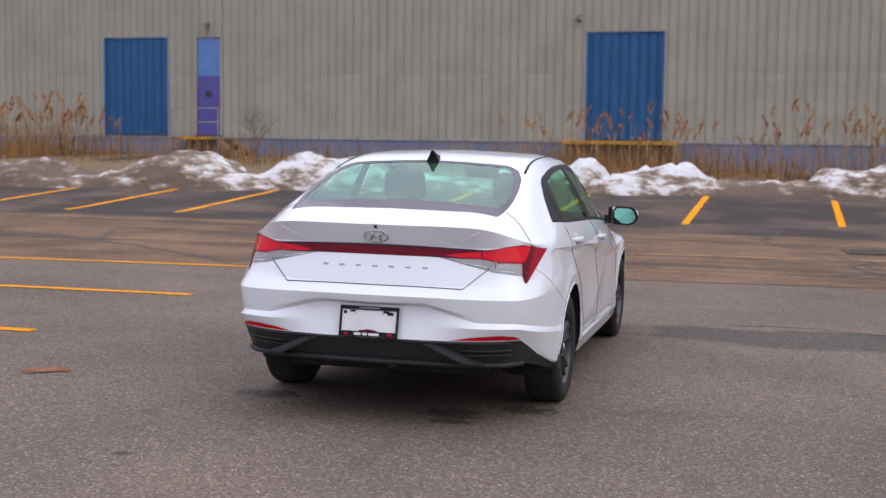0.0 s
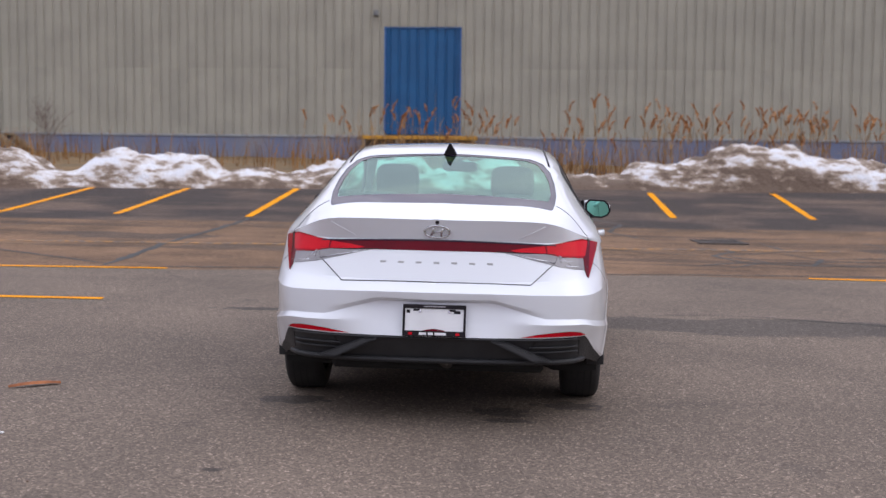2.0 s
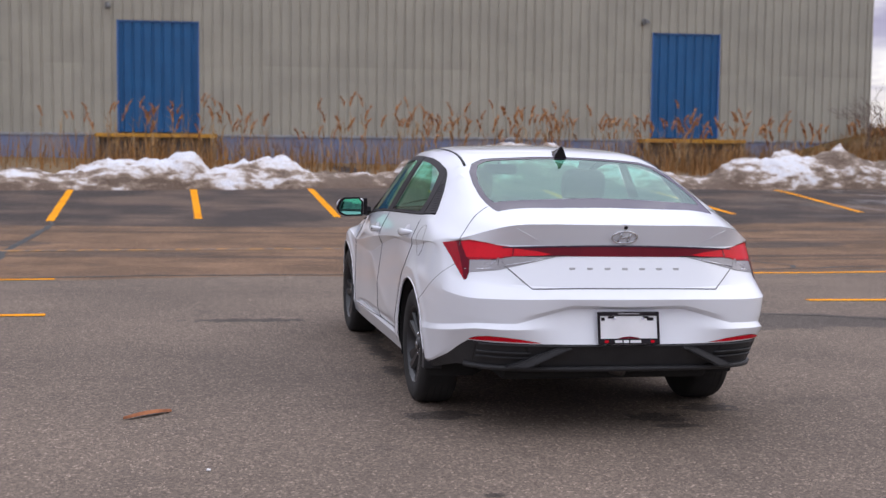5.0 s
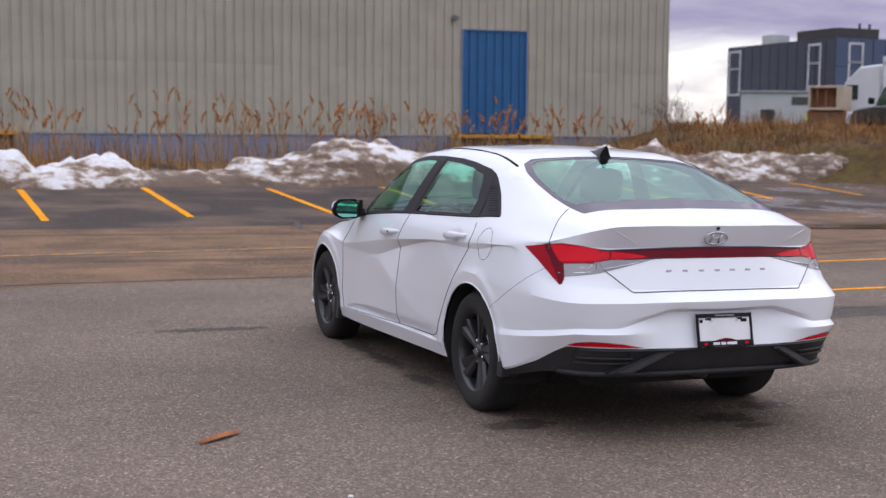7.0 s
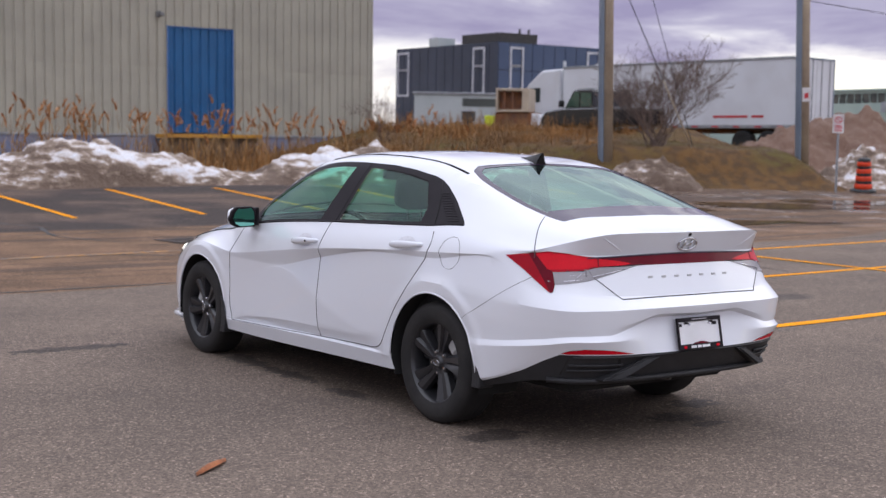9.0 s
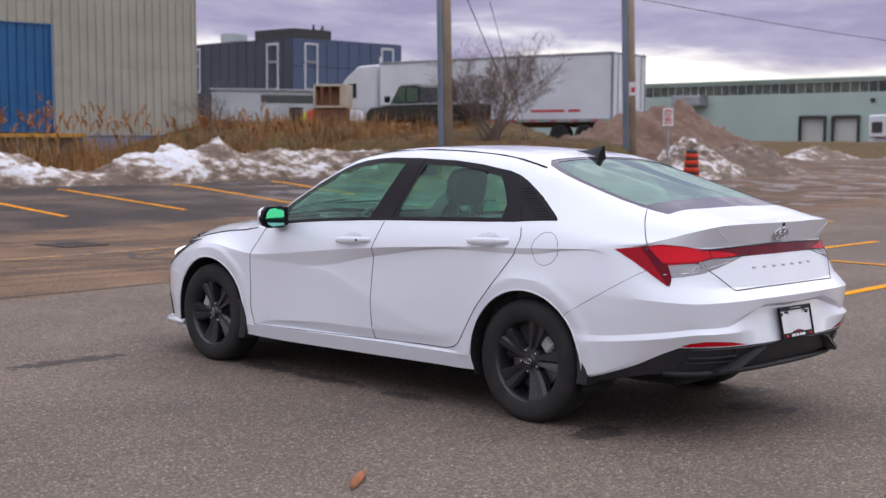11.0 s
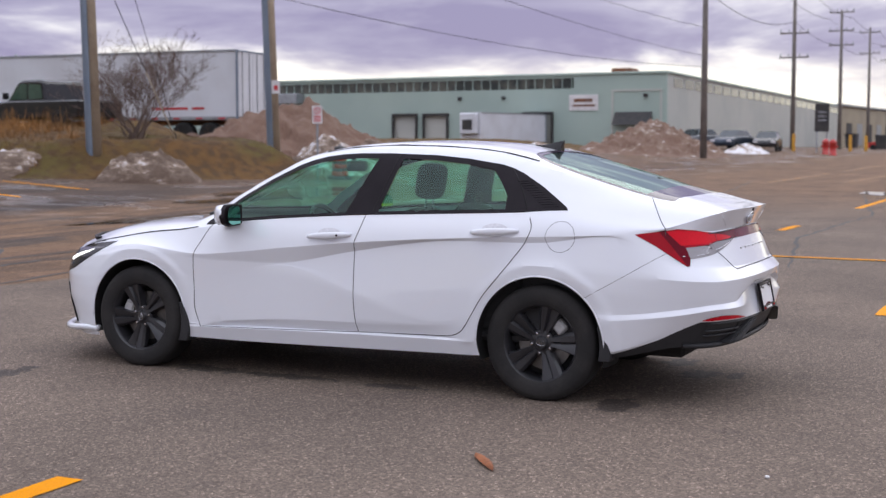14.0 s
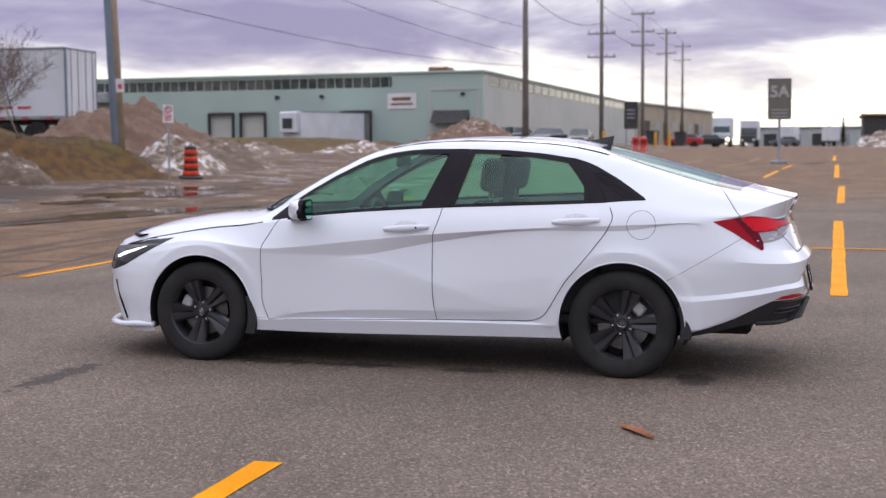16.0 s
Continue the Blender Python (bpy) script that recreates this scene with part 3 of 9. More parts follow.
def build_hall():
    spans, u = [], U0
    for a, b in DOORS:
        spans.append((u, a))
        u = b
    spans.append((u, U1))
    low, high = bmesh.new(), bmesh.new()
    for a, b in spans:
        corrugated(low, a, b, W0, W_MID)
        corrugated(high, a, b, W_MID - 0.02, W_TOP, 0.004)
    for a, b in DOORS:
        corrugated(high, a, b, DOOR_TOP, W_TOP, 0.004)
    part("lower_siding", low, M_SIDING, HALL)
    part("upper_siding", high, M_SIDING_UP, HALL)
    # solid wall behind the sheet, with the openings through it
    bm = bmesh.new()
    for a, b in spans:
        box(bm, a, b, 0.04, 0.30, W0, W_TOP)
    for a, b in DOORS:
        box(bm, a, b, 0.04, 0.30, DOOR_TOP, W_TOP)
    box(bm, U1 - 0.30, U1, 0.30, 40, W0, W_TOP)
    box(bm, U0, U0 + 0.3, 0.30, 40, W0, W_TOP)
    box(bm, U0, U1, 39.7, 40, W0, W_TOP)
    part("inner_wall", bm, M_SIDING_UP, HALL)
    bm = bmesh.new()
    box(bm, U0 - 0.02, U1 + 0.03, -0.02, 0.32, -1.6, W0 + 0.0)
    box(bm, U1 - 0.3, U1 + 0.03, 0.32, 40, -1.6, W0)
    part("foundation", bm, M_FOUND, HALL, "blue-grey painted concrete foundation")
    bm = bmesh.new()
    box(bm, U0 - 0.2, U1 + 0.25, -0.2, 40.2, W_TOP, W_TOP + 0.25)
    part("roof", bm, M_GALV, HALL)
    bm = bmesh.new()
    box(bm, U1 - 0.02, U1 + 0.035, -0.03, 0.14, W0, W_TOP, 0.008)
    part("corner_trim", bm, M_SIDING, HALL)
    bm = bmesh.new()
    box(bm, U0, U1 + 0.03, -0.05, 0.03, W0 - 0.06, W0 + 0.015, 0.006)
    part("drip_flashing", bm, M_GALV, HALL)
    for n, (a, b) in enumerate(DOORS):
        man = b - a < 1.5
        bm = bmesh.new()
        jamb = 0.07 if man else 0.04
        for q in ((a, a + jamb), (b - jamb, b)):
            box(bm, q[0], q[1], -0.035, 0.2, DOOR_BOTTOM, DOOR_TOP, 0.006)
        box(bm, a + jamb, b - jamb, 0.02, 0.2, DOOR_TOP - 0.05, DOOR_TOP, 0.006)
        part("door_frame", bm, M_SIDING if man else M_BLUE_EDGE, HALL)
        if man:
            bm = bmesh.new()
            box(bm, a + 0.07, b - 0.07, 0.05, 0.10, 3.73, DOOR_TOP - 0.07, 0.005)
            part("transom_panel", bm, M_SKYBLUE, HALL, "light blue panel over the door")
            bm = bmesh.new()
            box(bm, a + 0.075, b - 0.075, 0.05, 0.10, DOOR_BOTTOM, 3.715, 0.006)
            leaf = part("door", bm, M_VIOLET, HALL, "violet-blue steel personnel door")
            bm = bmesh.new()
            box(bm, (a + b) / 2 - 0.13, (a + b) / 2 + 0.11, 0.035, 0.05, 3.02, 3.22, 0.004)
            part("notice", bm, M_DARK, leaf)
            bm = bmesh.new()
            tube(bm, [(b - 0.16, 0.0, 2.62), (b - 0.28, 0.0, 2.62)], 0.014)
            tube(bm, [(b - 0.16, 0.0, 2.62), (b - 0.16, 0.05, 2.62)], 0.014)
            part("door_handle", bm, M_GALV, leaf)
        else:
            bm = bmesh.new()
            corrugated(bm, a + 0.04, b - 0.04, DOOR_BOTTOM, DOOR_TOP - 0.05, -0.05)
            part("dock_door", bm, M_BLUE, HALL, "deep blue ribbed steel dock door, shut")
    # wall lamps over the doors
    for u, w in ((-17.4, 5.52), (-4.15, 5.56), (13.12, 5.48)):
        bm = bmesh.new()
        box(bm, u - 0.07, u + 0.07, -0.06, 0.0, w - 0.1, w + 0.1, 0.01)
        tube(bm, [(u, -0.03, w + 0.05), (u + 0.02, -0.16, w + 0.08), (u + 0.03, -0.24, w + 0.02)], 0.022)
        rr = lathe(bm, [(0.03, 0.05), (0.075, 0.02), (0.095, -0.07), (0.085, -0.075), (0.0, -0.06)], 16, Matrix.Translation((u + 0.03, -0.25, w)))
        part("wall_lamp", bm, M_LAMP, HALL, "small grey wall lamp")
    # dock shelves with yellow edges
    for a, b in ((-4.5, -0.82), (13.0, 16.5)):
        bm = bmesh.new()
        box(bm, a, b, -0.75, -0.62, W0 - 0.10, W0 + 0.02, 0.008)
        box(bm, a, a + 0.1, -0.62, -0.02, W0 - 0.10, W0 + 0.015, 0.006)
        box(bm, b - 0.1, b, -0.62, -0.02, W0 - 0.10, W0 + 0.015, 0.006)
        shelf = part("dock_edge", bm, M_YELLOW, HALL, "worn yellow steel dock edge")
        bm = bmesh.new()
        box(bm, a + 0.1, b - 0.1, -0.62, -0.025, W0 - 0.09, W0 - 0.02)
        part("dock_plate", bm, M_DARK, shelf)
        for u in (a + 0.06, b - 0.06, a + 1.15):
            bm = bmesh.new()
            box(bm, u - 0.06, u + 0.06, -0.74, -0.62, -0.2, W0 - 0.10, 0.008)
            part("dock_post", bm, M_WOODOLD, shelf)
        n = 14
        for k in range(n):
            bm = bmesh.new()
            u0 = a + 0.12 + (b - a - 0.24) * k / n
            box(bm, u0, u0 + (b - a - 0.24) / n - 0.02, -0.60, -0.57, -0.2, W0 - 0.11, 0.004)
            part("apron_board", bm, M_APRON, shelf)
    # landing and steps at the personnel door
    bm = bmesh.new()
    box(bm, -18.3, -16.4, -1.2, -0.03, 1.50, 1.60, 0.01)
    land = part("landing", bm, M_WOODOLD, HALL, "weathered timber landing")
    bm = bmesh.new()
    box(bm, -17.9, -16.7, -1.215, -1.2, 1.50, 1.61, 0.003)
    part("nosing", bm, M_YELLOW, land)
    for k in range(5):
        bm = bmesh.new()
        box(bm, -16.4 + 0.27 * k, -16.11 + 0.27 * k, -1.15, -0.1, 1.30 - 0.18 * k, 1.34 - 0.18 * k, 0.006)
        part("step", bm, M_WOODOLD, land)
    for v in (-1.18, -0.08):
        bm = bmesh.new()
        prism(bm, [(-16.4, 1.60), (-16.4, 1.30), (-15.0, 0.30), (-14.85, 0.40)], v, v + 0.05)
        part("stringer", bm, M_WOODOLD, land)
    for u in (-18.25, -16.45):
        bm = bmesh.new()
        tube(bm, [(u, -1.15, -0.3), (u, -1.15, 2.6)], 0.03)
        part("rail_post", bm, M_GALV, land)
    for w in (2.1, 2.58):
        bm = bmesh.new()
        tube(bm, [(-18.25, -1.15, w), (-16.45, -1.15, w)], 0.022)
        part("handrail", bm, M_GALV, land)


build_hall()


def drain_grate(x, y):
    g = thing("drain_grate", pose(x, y, ground_z(x, y) + 0.004, 0, 0, 6), "dark iron drain grate set in the asphalt", "drain")
    bm = bmesh.new()
    box(bm, -0.30, 0.30, -0.30, 0.30, -0.05, 0.002)
    part("pit", bm, M_DARK, g)
    for x0, x1, y0, y1 in ((-0.36, 0.36, -0.36, -0.30), (-0.36, 0.36, 0.30, 0.36), (-0.36, -0.30, -0.30, 0.30), (0.30, 0.36, -0.30, 0.30)):
        bm = bmesh.new()
        box(bm, x0, x1, y0, y1, -0.05, 0.014, 0.004)
        part("frame", bm, M_RUSTIRON, g)
    for k in range(7):
        bm = bmesh.new()
        box(bm, -0.27 + 0.08 * k, -0.235 + 0.08 * k, -0.30, 0.30, 0.0, 0.012, 0.003)
        part("bar", bm, M_RUSTIRON, g)


M_RUSTIRON = mat("rusty_iron", (0.07, 0.05, 0.04), (0.035, 0.03, 0.028), scale=6.0, rough=0.8, bump=0.2)
drain_grate(3.43, 11.9)

# ---- snow banks ----
def snow_material(name, lo, hi, dirt=(0.13, 0.085, 0.058), along=None):
    m = bpy.data.materials.new(name)
    m.use_nodes = True
    nt = m.node_tree
    L = nt.links.new
    p = nt.nodes["Principled BSDF"]
    pos = nt.nodes.new("ShaderNodeNewGeometry").outputs["Position"]

    def nz(scale, detail):
        n = nt.nodes.new("ShaderNodeTexNoise")
        n.inputs["Scale"].default_value, n.inputs["Detail"].default_value, n.inputs["Roughness"].default_value = scale, detail, 0.62
        L(pos, n.inputs["Vector"])
        return n.outputs["Fac"]

    # crusts lie in flat layers: squeeze the pattern upright
    flatten = nt.nodes.new("ShaderNodeMapping")
    flatten.inputs["Scale"].default_value = (1.0, 1.0, 2.6)
    flatten.inputs["Rotation"].default_value = (0.25, 0.2, 0.0)
    L(pos, flatten.inputs["Vector"])
    pos3, pos = pos, flatten.outputs[0]
    a, b, c = nz(0.55, 4.0), nz(2.4, 9.0), nz(30.0, 4.0)
    pos = pos3
    ad = nt.nodes.new("ShaderNodeMath")
    ad.operation = "MULTIPLY_ADD"
    L(b, ad.inputs[0])
    ad.inputs[1].default_value = 1.0
    L(a, ad.inputs[2])
    total = ad.outputs[0]
    if along:
        # how dirty the bank is along its length
        sx = nt.nodes.new("ShaderNodeSeparateXYZ")
        L(pos, sx.inputs[0])
        mx = nt.nodes.new("ShaderNodeMapRange")
        mx.inputs["From Min"].default_value, mx.inputs["From Max"].default_value = along[0][0], along[-1][0]
        L(sx.outputs["X"], mx.inputs["Value"])
        rp = nt.nodes.new("ShaderNodeValToRGB")
        span = along[-1][0] - along[0][0]
        el = rp.color_ramp.elements
        for k, (x, v) in enumerate(along):
            q = (x - along[0][0]) / span
            if k == 0:
                el[0].position, el[0].color = 0.0, (v, v, v, 1)
            elif k == len(along) - 1:
                el[len(el) - 1].position, el[len(el) - 1].color = 1.0, (v, v, v, 1)
            else:
                el.new(q).color = (v, v, v, 1)
        L(mx.outputs[0], rp.inputs[0])
        plus = nt.nodes.new("ShaderNodeMath")
        plus.operation = "ADD"
        L(total, plus.inputs[0])
        L(rp.outputs[0], plus.inputs[1])
        total = plus.outputs[0]
    if along:
        low = nt.nodes.new("ShaderNodeMapRange")
        for k, v in (("From Min", 0.35), ("From Max", 1.05), ("To Min", 0.15), ("To Max", -0.06)):
            low.inputs[k].default_value = v
        L(sx.outputs["Z"], low.inputs["Value"])
        foot = nt.nodes.new("ShaderNodeMath")
        foot.operation = "ADD"
        L(total, foot.inputs[0])
        L(low.outputs[0], foot.inputs[1])
        total = foot.outputs[0]
    r = nt.nodes.new("ShaderNodeMapRange")
    mid = (lo + hi) / 2 + 0.030
    r.inputs["From Min"].default_value, r.inputs["From Max"].default_value = mid - 0.10, mid + 0.20
    L(total, r.inputs["Value"])
    ramp = nt.nodes.new("ShaderNodeValToRGB")
    e = ramp.color_ramp.elements
    e[0].position, e[0].color = 0.0, (0.70, 0.70, 0.74, 1)
    e[1].position, e[1].color = 1.0, (*dirt, 1)
    x = ramp.color_ramp.elements.new(0.35)
    x.color = (0.62, 0.57, 0.55, 1)
    x = ramp.color_ramp.elements.new(0.62)
    x.color = (0.30, 0.225, 0.17, 1)
    L(r.outputs[0], ramp.inputs[0])
    g = nt.nodes.new("ShaderNodeMapRange")
    for k, v in (("From Min", 0.25), ("From Max", 0.75), ("To Min", 0.8), ("To Max", 1.12)):
        g.inputs[k].default_value = v
    L(c, g.inputs["Value"])
    s = nt.nodes.new("ShaderNodeVectorMath")
    s.operation = "SCALE"
    L(ramp.outputs[0], s.inputs[0])
    L(g.outputs[0], s.inputs["Scale"])
    L(s.outputs[0], p.inputs["Base Color"])
    p.inputs["Roughness"].default_value = 0.75
    bp = nt.nodes.new("ShaderNodeBump")
    bp.inputs["Strength"].default_value, bp.inputs["Distance"].default_value = 0.9, 0.07
    L(nz(9.0, 6.0), bp.inputs["Height"])
    L(bp.outputs[0], p.inputs["Normal"])
    return m


M_SNOW = snow_material("clean_snow", 0.86, 1.10)
M_SNOW_BANK = snow_material("ploughed_snow", 0.82, 1.16, along=[(-26, 0.14), (-13.6, 0.16), (-12, 0.22), (-9.7, 0.20), (-9.2, 0.02), (-8.0, -0.03), (-6.3, 0.0), (-5.6, 0.10), (-4.4, 0.0), (-2.0, -0.03), (0.4, 0.0), (1.0, 0.16), (3.0, 0.16), (3.6, 0.10), (6.5, 0.20), (9.0, 0.11), (10.4, 0.20), (13, 0.15), (16, 0.18), (22, 0.20)])
M_SNOW_GREY = snow_material("grey_snow", 0.56, 0.92)
M_SNOW_MIX = snow_material("dirty_snow", 0.68, 1.02)
M_SNOW_DIRTY = snow_material("very_dirty_snow", 0.52, 0.92)
M_EARTH = snow_material("bare_brown_soil", 0.40, 0.72, (0.15, 0.080, 0.050))
M_SOIL = snow_material("soil_with_old_snow", 0.53, 0.90, (0.17, 0.095, 0.062))


def heap(name, label, material, outline, height, x0, x1, y0, y1, step=0.11, rough=0.35, seed=0.0, base=None, group="", category="snow bank"):
    """A lumpy heap: height(x, y) above the ground, broken by crusts."""
    bm = bmesh.new()
    base = base or ground_z
    xs, ys = np.arange(x0, x1 + step, step), np.arange(y0, y1 + step, step)

    def f(x, y):
        h = height(x, y)
        n = fbm(x * 0.9 + seed, y * 0.9, seed, 3)
        r = abs(noise.noise((x * 2.1 + seed, y * 2.1, 4))) + 0.5 * abs(noise.noise((x * 5.0, y * 5.0, 8)))
        k = min(1.0, max(0.0, h) / 0.4)
        z = h + k * rough * (0.65 * n + 0.75 * (r - 0.4) + 0.22 * abs(noise.noise((x * 9.0, y * 9.0, 5))))
        dx = 0.10 * k * noise.noise((x * 1.7, y * 1.7, 21))
        return (x + dx, y + 0.12 * k * noise.noise((x * 1.9, y * 1.9, 31)), base(x, y) + max(z, -0.12) - 0.03)

    grid(bm, list(xs), list(ys), f)
    dead = [q for q in bm.faces if all(v.co.z < base(v.co.x, v.co.y) - 0.1 for v in q.verts)]
    bmesh.ops.delete(bm, geom=dead, context="FACES")
    return solo(name, bm, material, label, category, group, smooth=True)


FOOT_X, FOOT_Y = [-30, -13, -8.6, -5.7, -3.4, -1.7, 0.9, 2.5, 5.2, 8.7, 12.3, 15, 16.6, 19.1, 21.3, 24], [14.9, 17.8, 18.8, 19.5, 20.0, 20.4, 21.2, 21.7, 21.8, 22.3, 22.0, 22.8, 22.8, 22.4, 21.9, 22.3]
# crest of the bank: lumps and gaps along the stalls
BANK_X = [-26, -20, -15, -13.9, -13.4, -13.0, -12.4, -12, -11.3, -10.7, -10.1, -9.8, -9.5, -8.9, -8.5, -8.0, -7.6, -6.9, -6.2, -6.0, -5.2, -4.6, -3.9, -3.5, -3.0, -2.4, -1.8, -1.45, -1.1, -0.2, 0.3, 0.8, 1.5, 2.9, 3.2, 4.0, 4.8, 5.2, 6.8, 7.5, 8.2, 8.9, 9.2, 10, 10.9, 11.2, 12.6, 13.1, 13.8, 14.6, 15.0, 15.7, 16.6, 17.3, 19.2, 20.9, 22, 23.5]
BANK_H = [0.35, 0.4, 0.46, 0.55, 0.36, 0.25, 0.32, 0.47, 0.66, 0.76, 0.75, 0.6, 0.38, 0.31, 0.5, 0.83, 0.71, 0.65, 0.58, 0.3, 0.47, 0.29, 0.46, 0.59, 0.54, 0.63, 0.71, 0.36, 0.51, 0.66, 0.6, 0.4, 0.28, 0.31, 0.56, 0.67, 0.85, 1.04, 0.98, 0.75, 0.84, 0.63, 0.43, 0.28, 0.33, 0.6, 0.78, 0.89, 0.77, 0.98, 0.86, 0.62, 0.74, 0.73, 0.76, 0.64, 0.46, 0.1]


def bank_height(x, y):
    d = y - lerp(x, FOOT_X, FOOT_Y) + 0.22 * noise.noise((x * 0.8, 0, 5))
    w = 2.5 + 0.5 * noise.noise((x * 0.4, 2, 1))
    if d < -0.4 or d > w + 0.6:
        return -0.2
    t = d / w
    rise = math.sin(math.pi * t ** 0.8) ** 0.6 if 0 < t < 1 else 0.0
    return lerp(x, BANK_X, BANK_H) * rise - 0.02


for a, b, m_, lab in ((-26.0, -13.2, M_SNOW_BANK, "low bank of melting snow over dry grass"), (-13.3, -9.4, M_SNOW_BANK, "brown dirty snow heap with a white crest"),
                      (-9.5, -5.4, M_SNOW_BANK, "bright white snow heap"), (-5.5, 1.6, M_SNOW_BANK, "long white snow heap by the stalls"),
                      (1.5, 9.1, M_SNOW_BANK, "tall ploughed heap of dirty brown snow"), (9.0, 14.2, M_SNOW_BANK, "ploughed heap of grey snow"), (14.1, 23.0, M_SNOW_BANK, "low crusted snow bank running up to the pole")):
    heap("snow_bank", lab, m_, None, bank_height, a, b, min(lerp(a, FOOT_X, FOOT_Y), lerp(b, FOOT_X, FOOT_Y)) - 0.6, max(lerp(a, FOOT_X, FOOT_Y), lerp(b, FOOT_X, FOOT_Y)) + 4.0, rough=0.24, group="snow banks along the stalls")

# ---- reeds and dry grass in front of the building ----
M_REED = mat("dry_reed_stem", (0.36, 0.22, 0.09), (0.26, 0.14, 0.05), scale=1.0, rough=0.8, space="world")
M_PLUME = mat("reed_plume", (0.36, 0.15, 0.05), (0.46, 0.24, 0.10), scale=2.0, rough=0.9, space="world")
M_DRYGRASS = mat("dry_grass", (0.31, 0.150, 0.045), (0.15, 0.085, 0.036), scale=0.9, rough=0.9, space="world", fine=0.3, bump_scale=12)
M_STRAW = mat("dry_grass_floor", (0.20, 0.12, 0.05), (0.12, 0.085, 0.045), scale=1.2, rough=0.95, bump=0.5, space="world")


def blades(verts, faces, x, y, z, h, lean, turn, width):
    """One bent blade of three quads."""
    i = len(verts)
    cx, sx = math.cos(turn), math.sin(turn)
    for k, t in enumerate((0, 0.4, 0.75, 1.0)):
        o = lean * t * t
        w = width * (1 - 0.85 * t) / 2
        px, py = x + o * cx, y + o * sx
        verts += [(px - w * sx, py + w * cx, z + h * t * (1 - 0.12 * t)), (px + w * sx, py - w * cx, z + h * t * (1 - 0.12 * t))]
    faces += [(i + 2 * k, i + 2 * k + 1, i + 2 * k + 3, i + 2 * k + 2) for k in range(3)]


def stuff(name, verts, faces, material, label, category):
    me = bpy.data.meshes.new(name)
    me.from_pydata(verts, [], faces)
    me.materials.append(material)
    return tagged(new(name, me), label, category, kind="stuff")


def reed_bed():
    rnd = random.Random(5)
    sv, sf, pv, pf, gv, gf = [], [], [], [], [], []
    dense = [(-24.5, 1.2, 34), (-21.5, 1.4, 46), (-19.6, 0.7, 22), (-4.6, 0.8, 10), (-2.7, 1.3, 22), (-0.6, 0.8, 12), (1.5, 1.2, 12), (4.0, 1.3, 26), (6.0, 1.0, 20), (7.6, 0.9, 20), (9.4, 1.2, 26), (11.6, 0.9, 18), (13.4, 1.0, 20), (15.0, 1.2, 14), (17.6, 1.2, 14), (19.6, 1.0, 16)]
    for cx, sx, n in dense:
        for _ in range(int(n * 1.3)):
            x = rnd.gauss(cx, sx)
            y = rnd.uniform(27.5, 31.5) - 0.04 * x
            z = ground_z(x, y)
            h = rnd.gauss(1.76, 0.30)
            lean, turn = rnd.uniform(0.0, 0.35), rnd.uniform(0, 6.28)
            blades(sv, sf, x, y, z, h, lean, turn, 0.015)
            tx, ty, tz = x + lean * math.cos(turn), y + lean * math.sin(turn), z + h * 0.88
            if rnd.random() < 0.8:
                side = rnd.choice((-1, 1))
                size = rnd.uniform(0.7, 1.25)
                for k in range(24):
                    t = k / 24
                    blades(pv, pf, tx + 0.13 * size * side * t * t, ty + rnd.uniform(-0.04, 0.04), tz - 0.30 * size + 0.30 * size * t, rnd.uniform(0.05, 0.15) * size * (1.15 - 0.5 * t), rnd.uniform(0.05, 0.17) * size, (0.0 if side > 0 else 3.14) + rnd.gauss(0, 1.2), 0.045)
            for k in range(3):
                blades(sv, sf, x, y, z + h * rnd.uniform(0.2, 0.6), rnd.uniform(0.25, 0.5), rnd.uniform(0.15, 0.45), rnd.uniform(0, 6.28), 0.03)
    for cx, sx, n in [(-22, 2.2, 900), (-15.5, 1.0, 120), (-13.5, 2.0, 160), (-3.0, 1.6, 500), (1.0, 1.2, 260), (5.0, 2.0, 260), (13.0, 1.2, 420), (14.6, 1.2, 520), (19.5, 1.6, 900), (-9, 3, 150), (9, 2, 200)]:
        for _ in range(n):
            x = rnd.gauss(cx, sx)
            if x > 21.8:
                continue
            y = rnd.uniform(25.5, 33.3) - 0.04 * x
            blades(gv, gf, x, y, ground_z(x, y) - 0.02, rnd.uniform(0.4, 1.15), rnd.uniform(0.05, 0.45), rnd.uniform(0, 6.28), 0.035)
    stuff("reed_stems", sv, sf, M_REED, "dry brown reed stems before the building", "reeds")
    stuff("reed_plumes", pv, pf, M_PLUME, "feathery rust-brown reed plumes", "reeds")
    stuff("tall_grass", gv, gf, M_DRYGRASS, "tall orange-brown dry grass by the wall", "grass")


reed_bed()


def verge():
    bm = bmesh.new()
    xs = list(np.arange(-60, 22, 0.6))
    grid(bm, xs, [0.0, 0.05, 0.2, 0.5, 1.0], lambda x, t: (x, (lerp(x, FOOT_X, FOOT_Y) + 0.5) * (1 - t) + 35.8 * t - 0.04 * x * t,
         ground_z(x, (lerp(x, FOOT_X, FOOT_Y) + 0.5) * (1 - t) + 35.8 * t) + (0.03 if t else -0.05) + 0.06 * noise.noise((x, t * 9, 2))))
    solo("verge", bm, M_STRAW, "strip of flattened dry grass and soil by the wall", "ground", kind="structure", smooth=True)


verge()

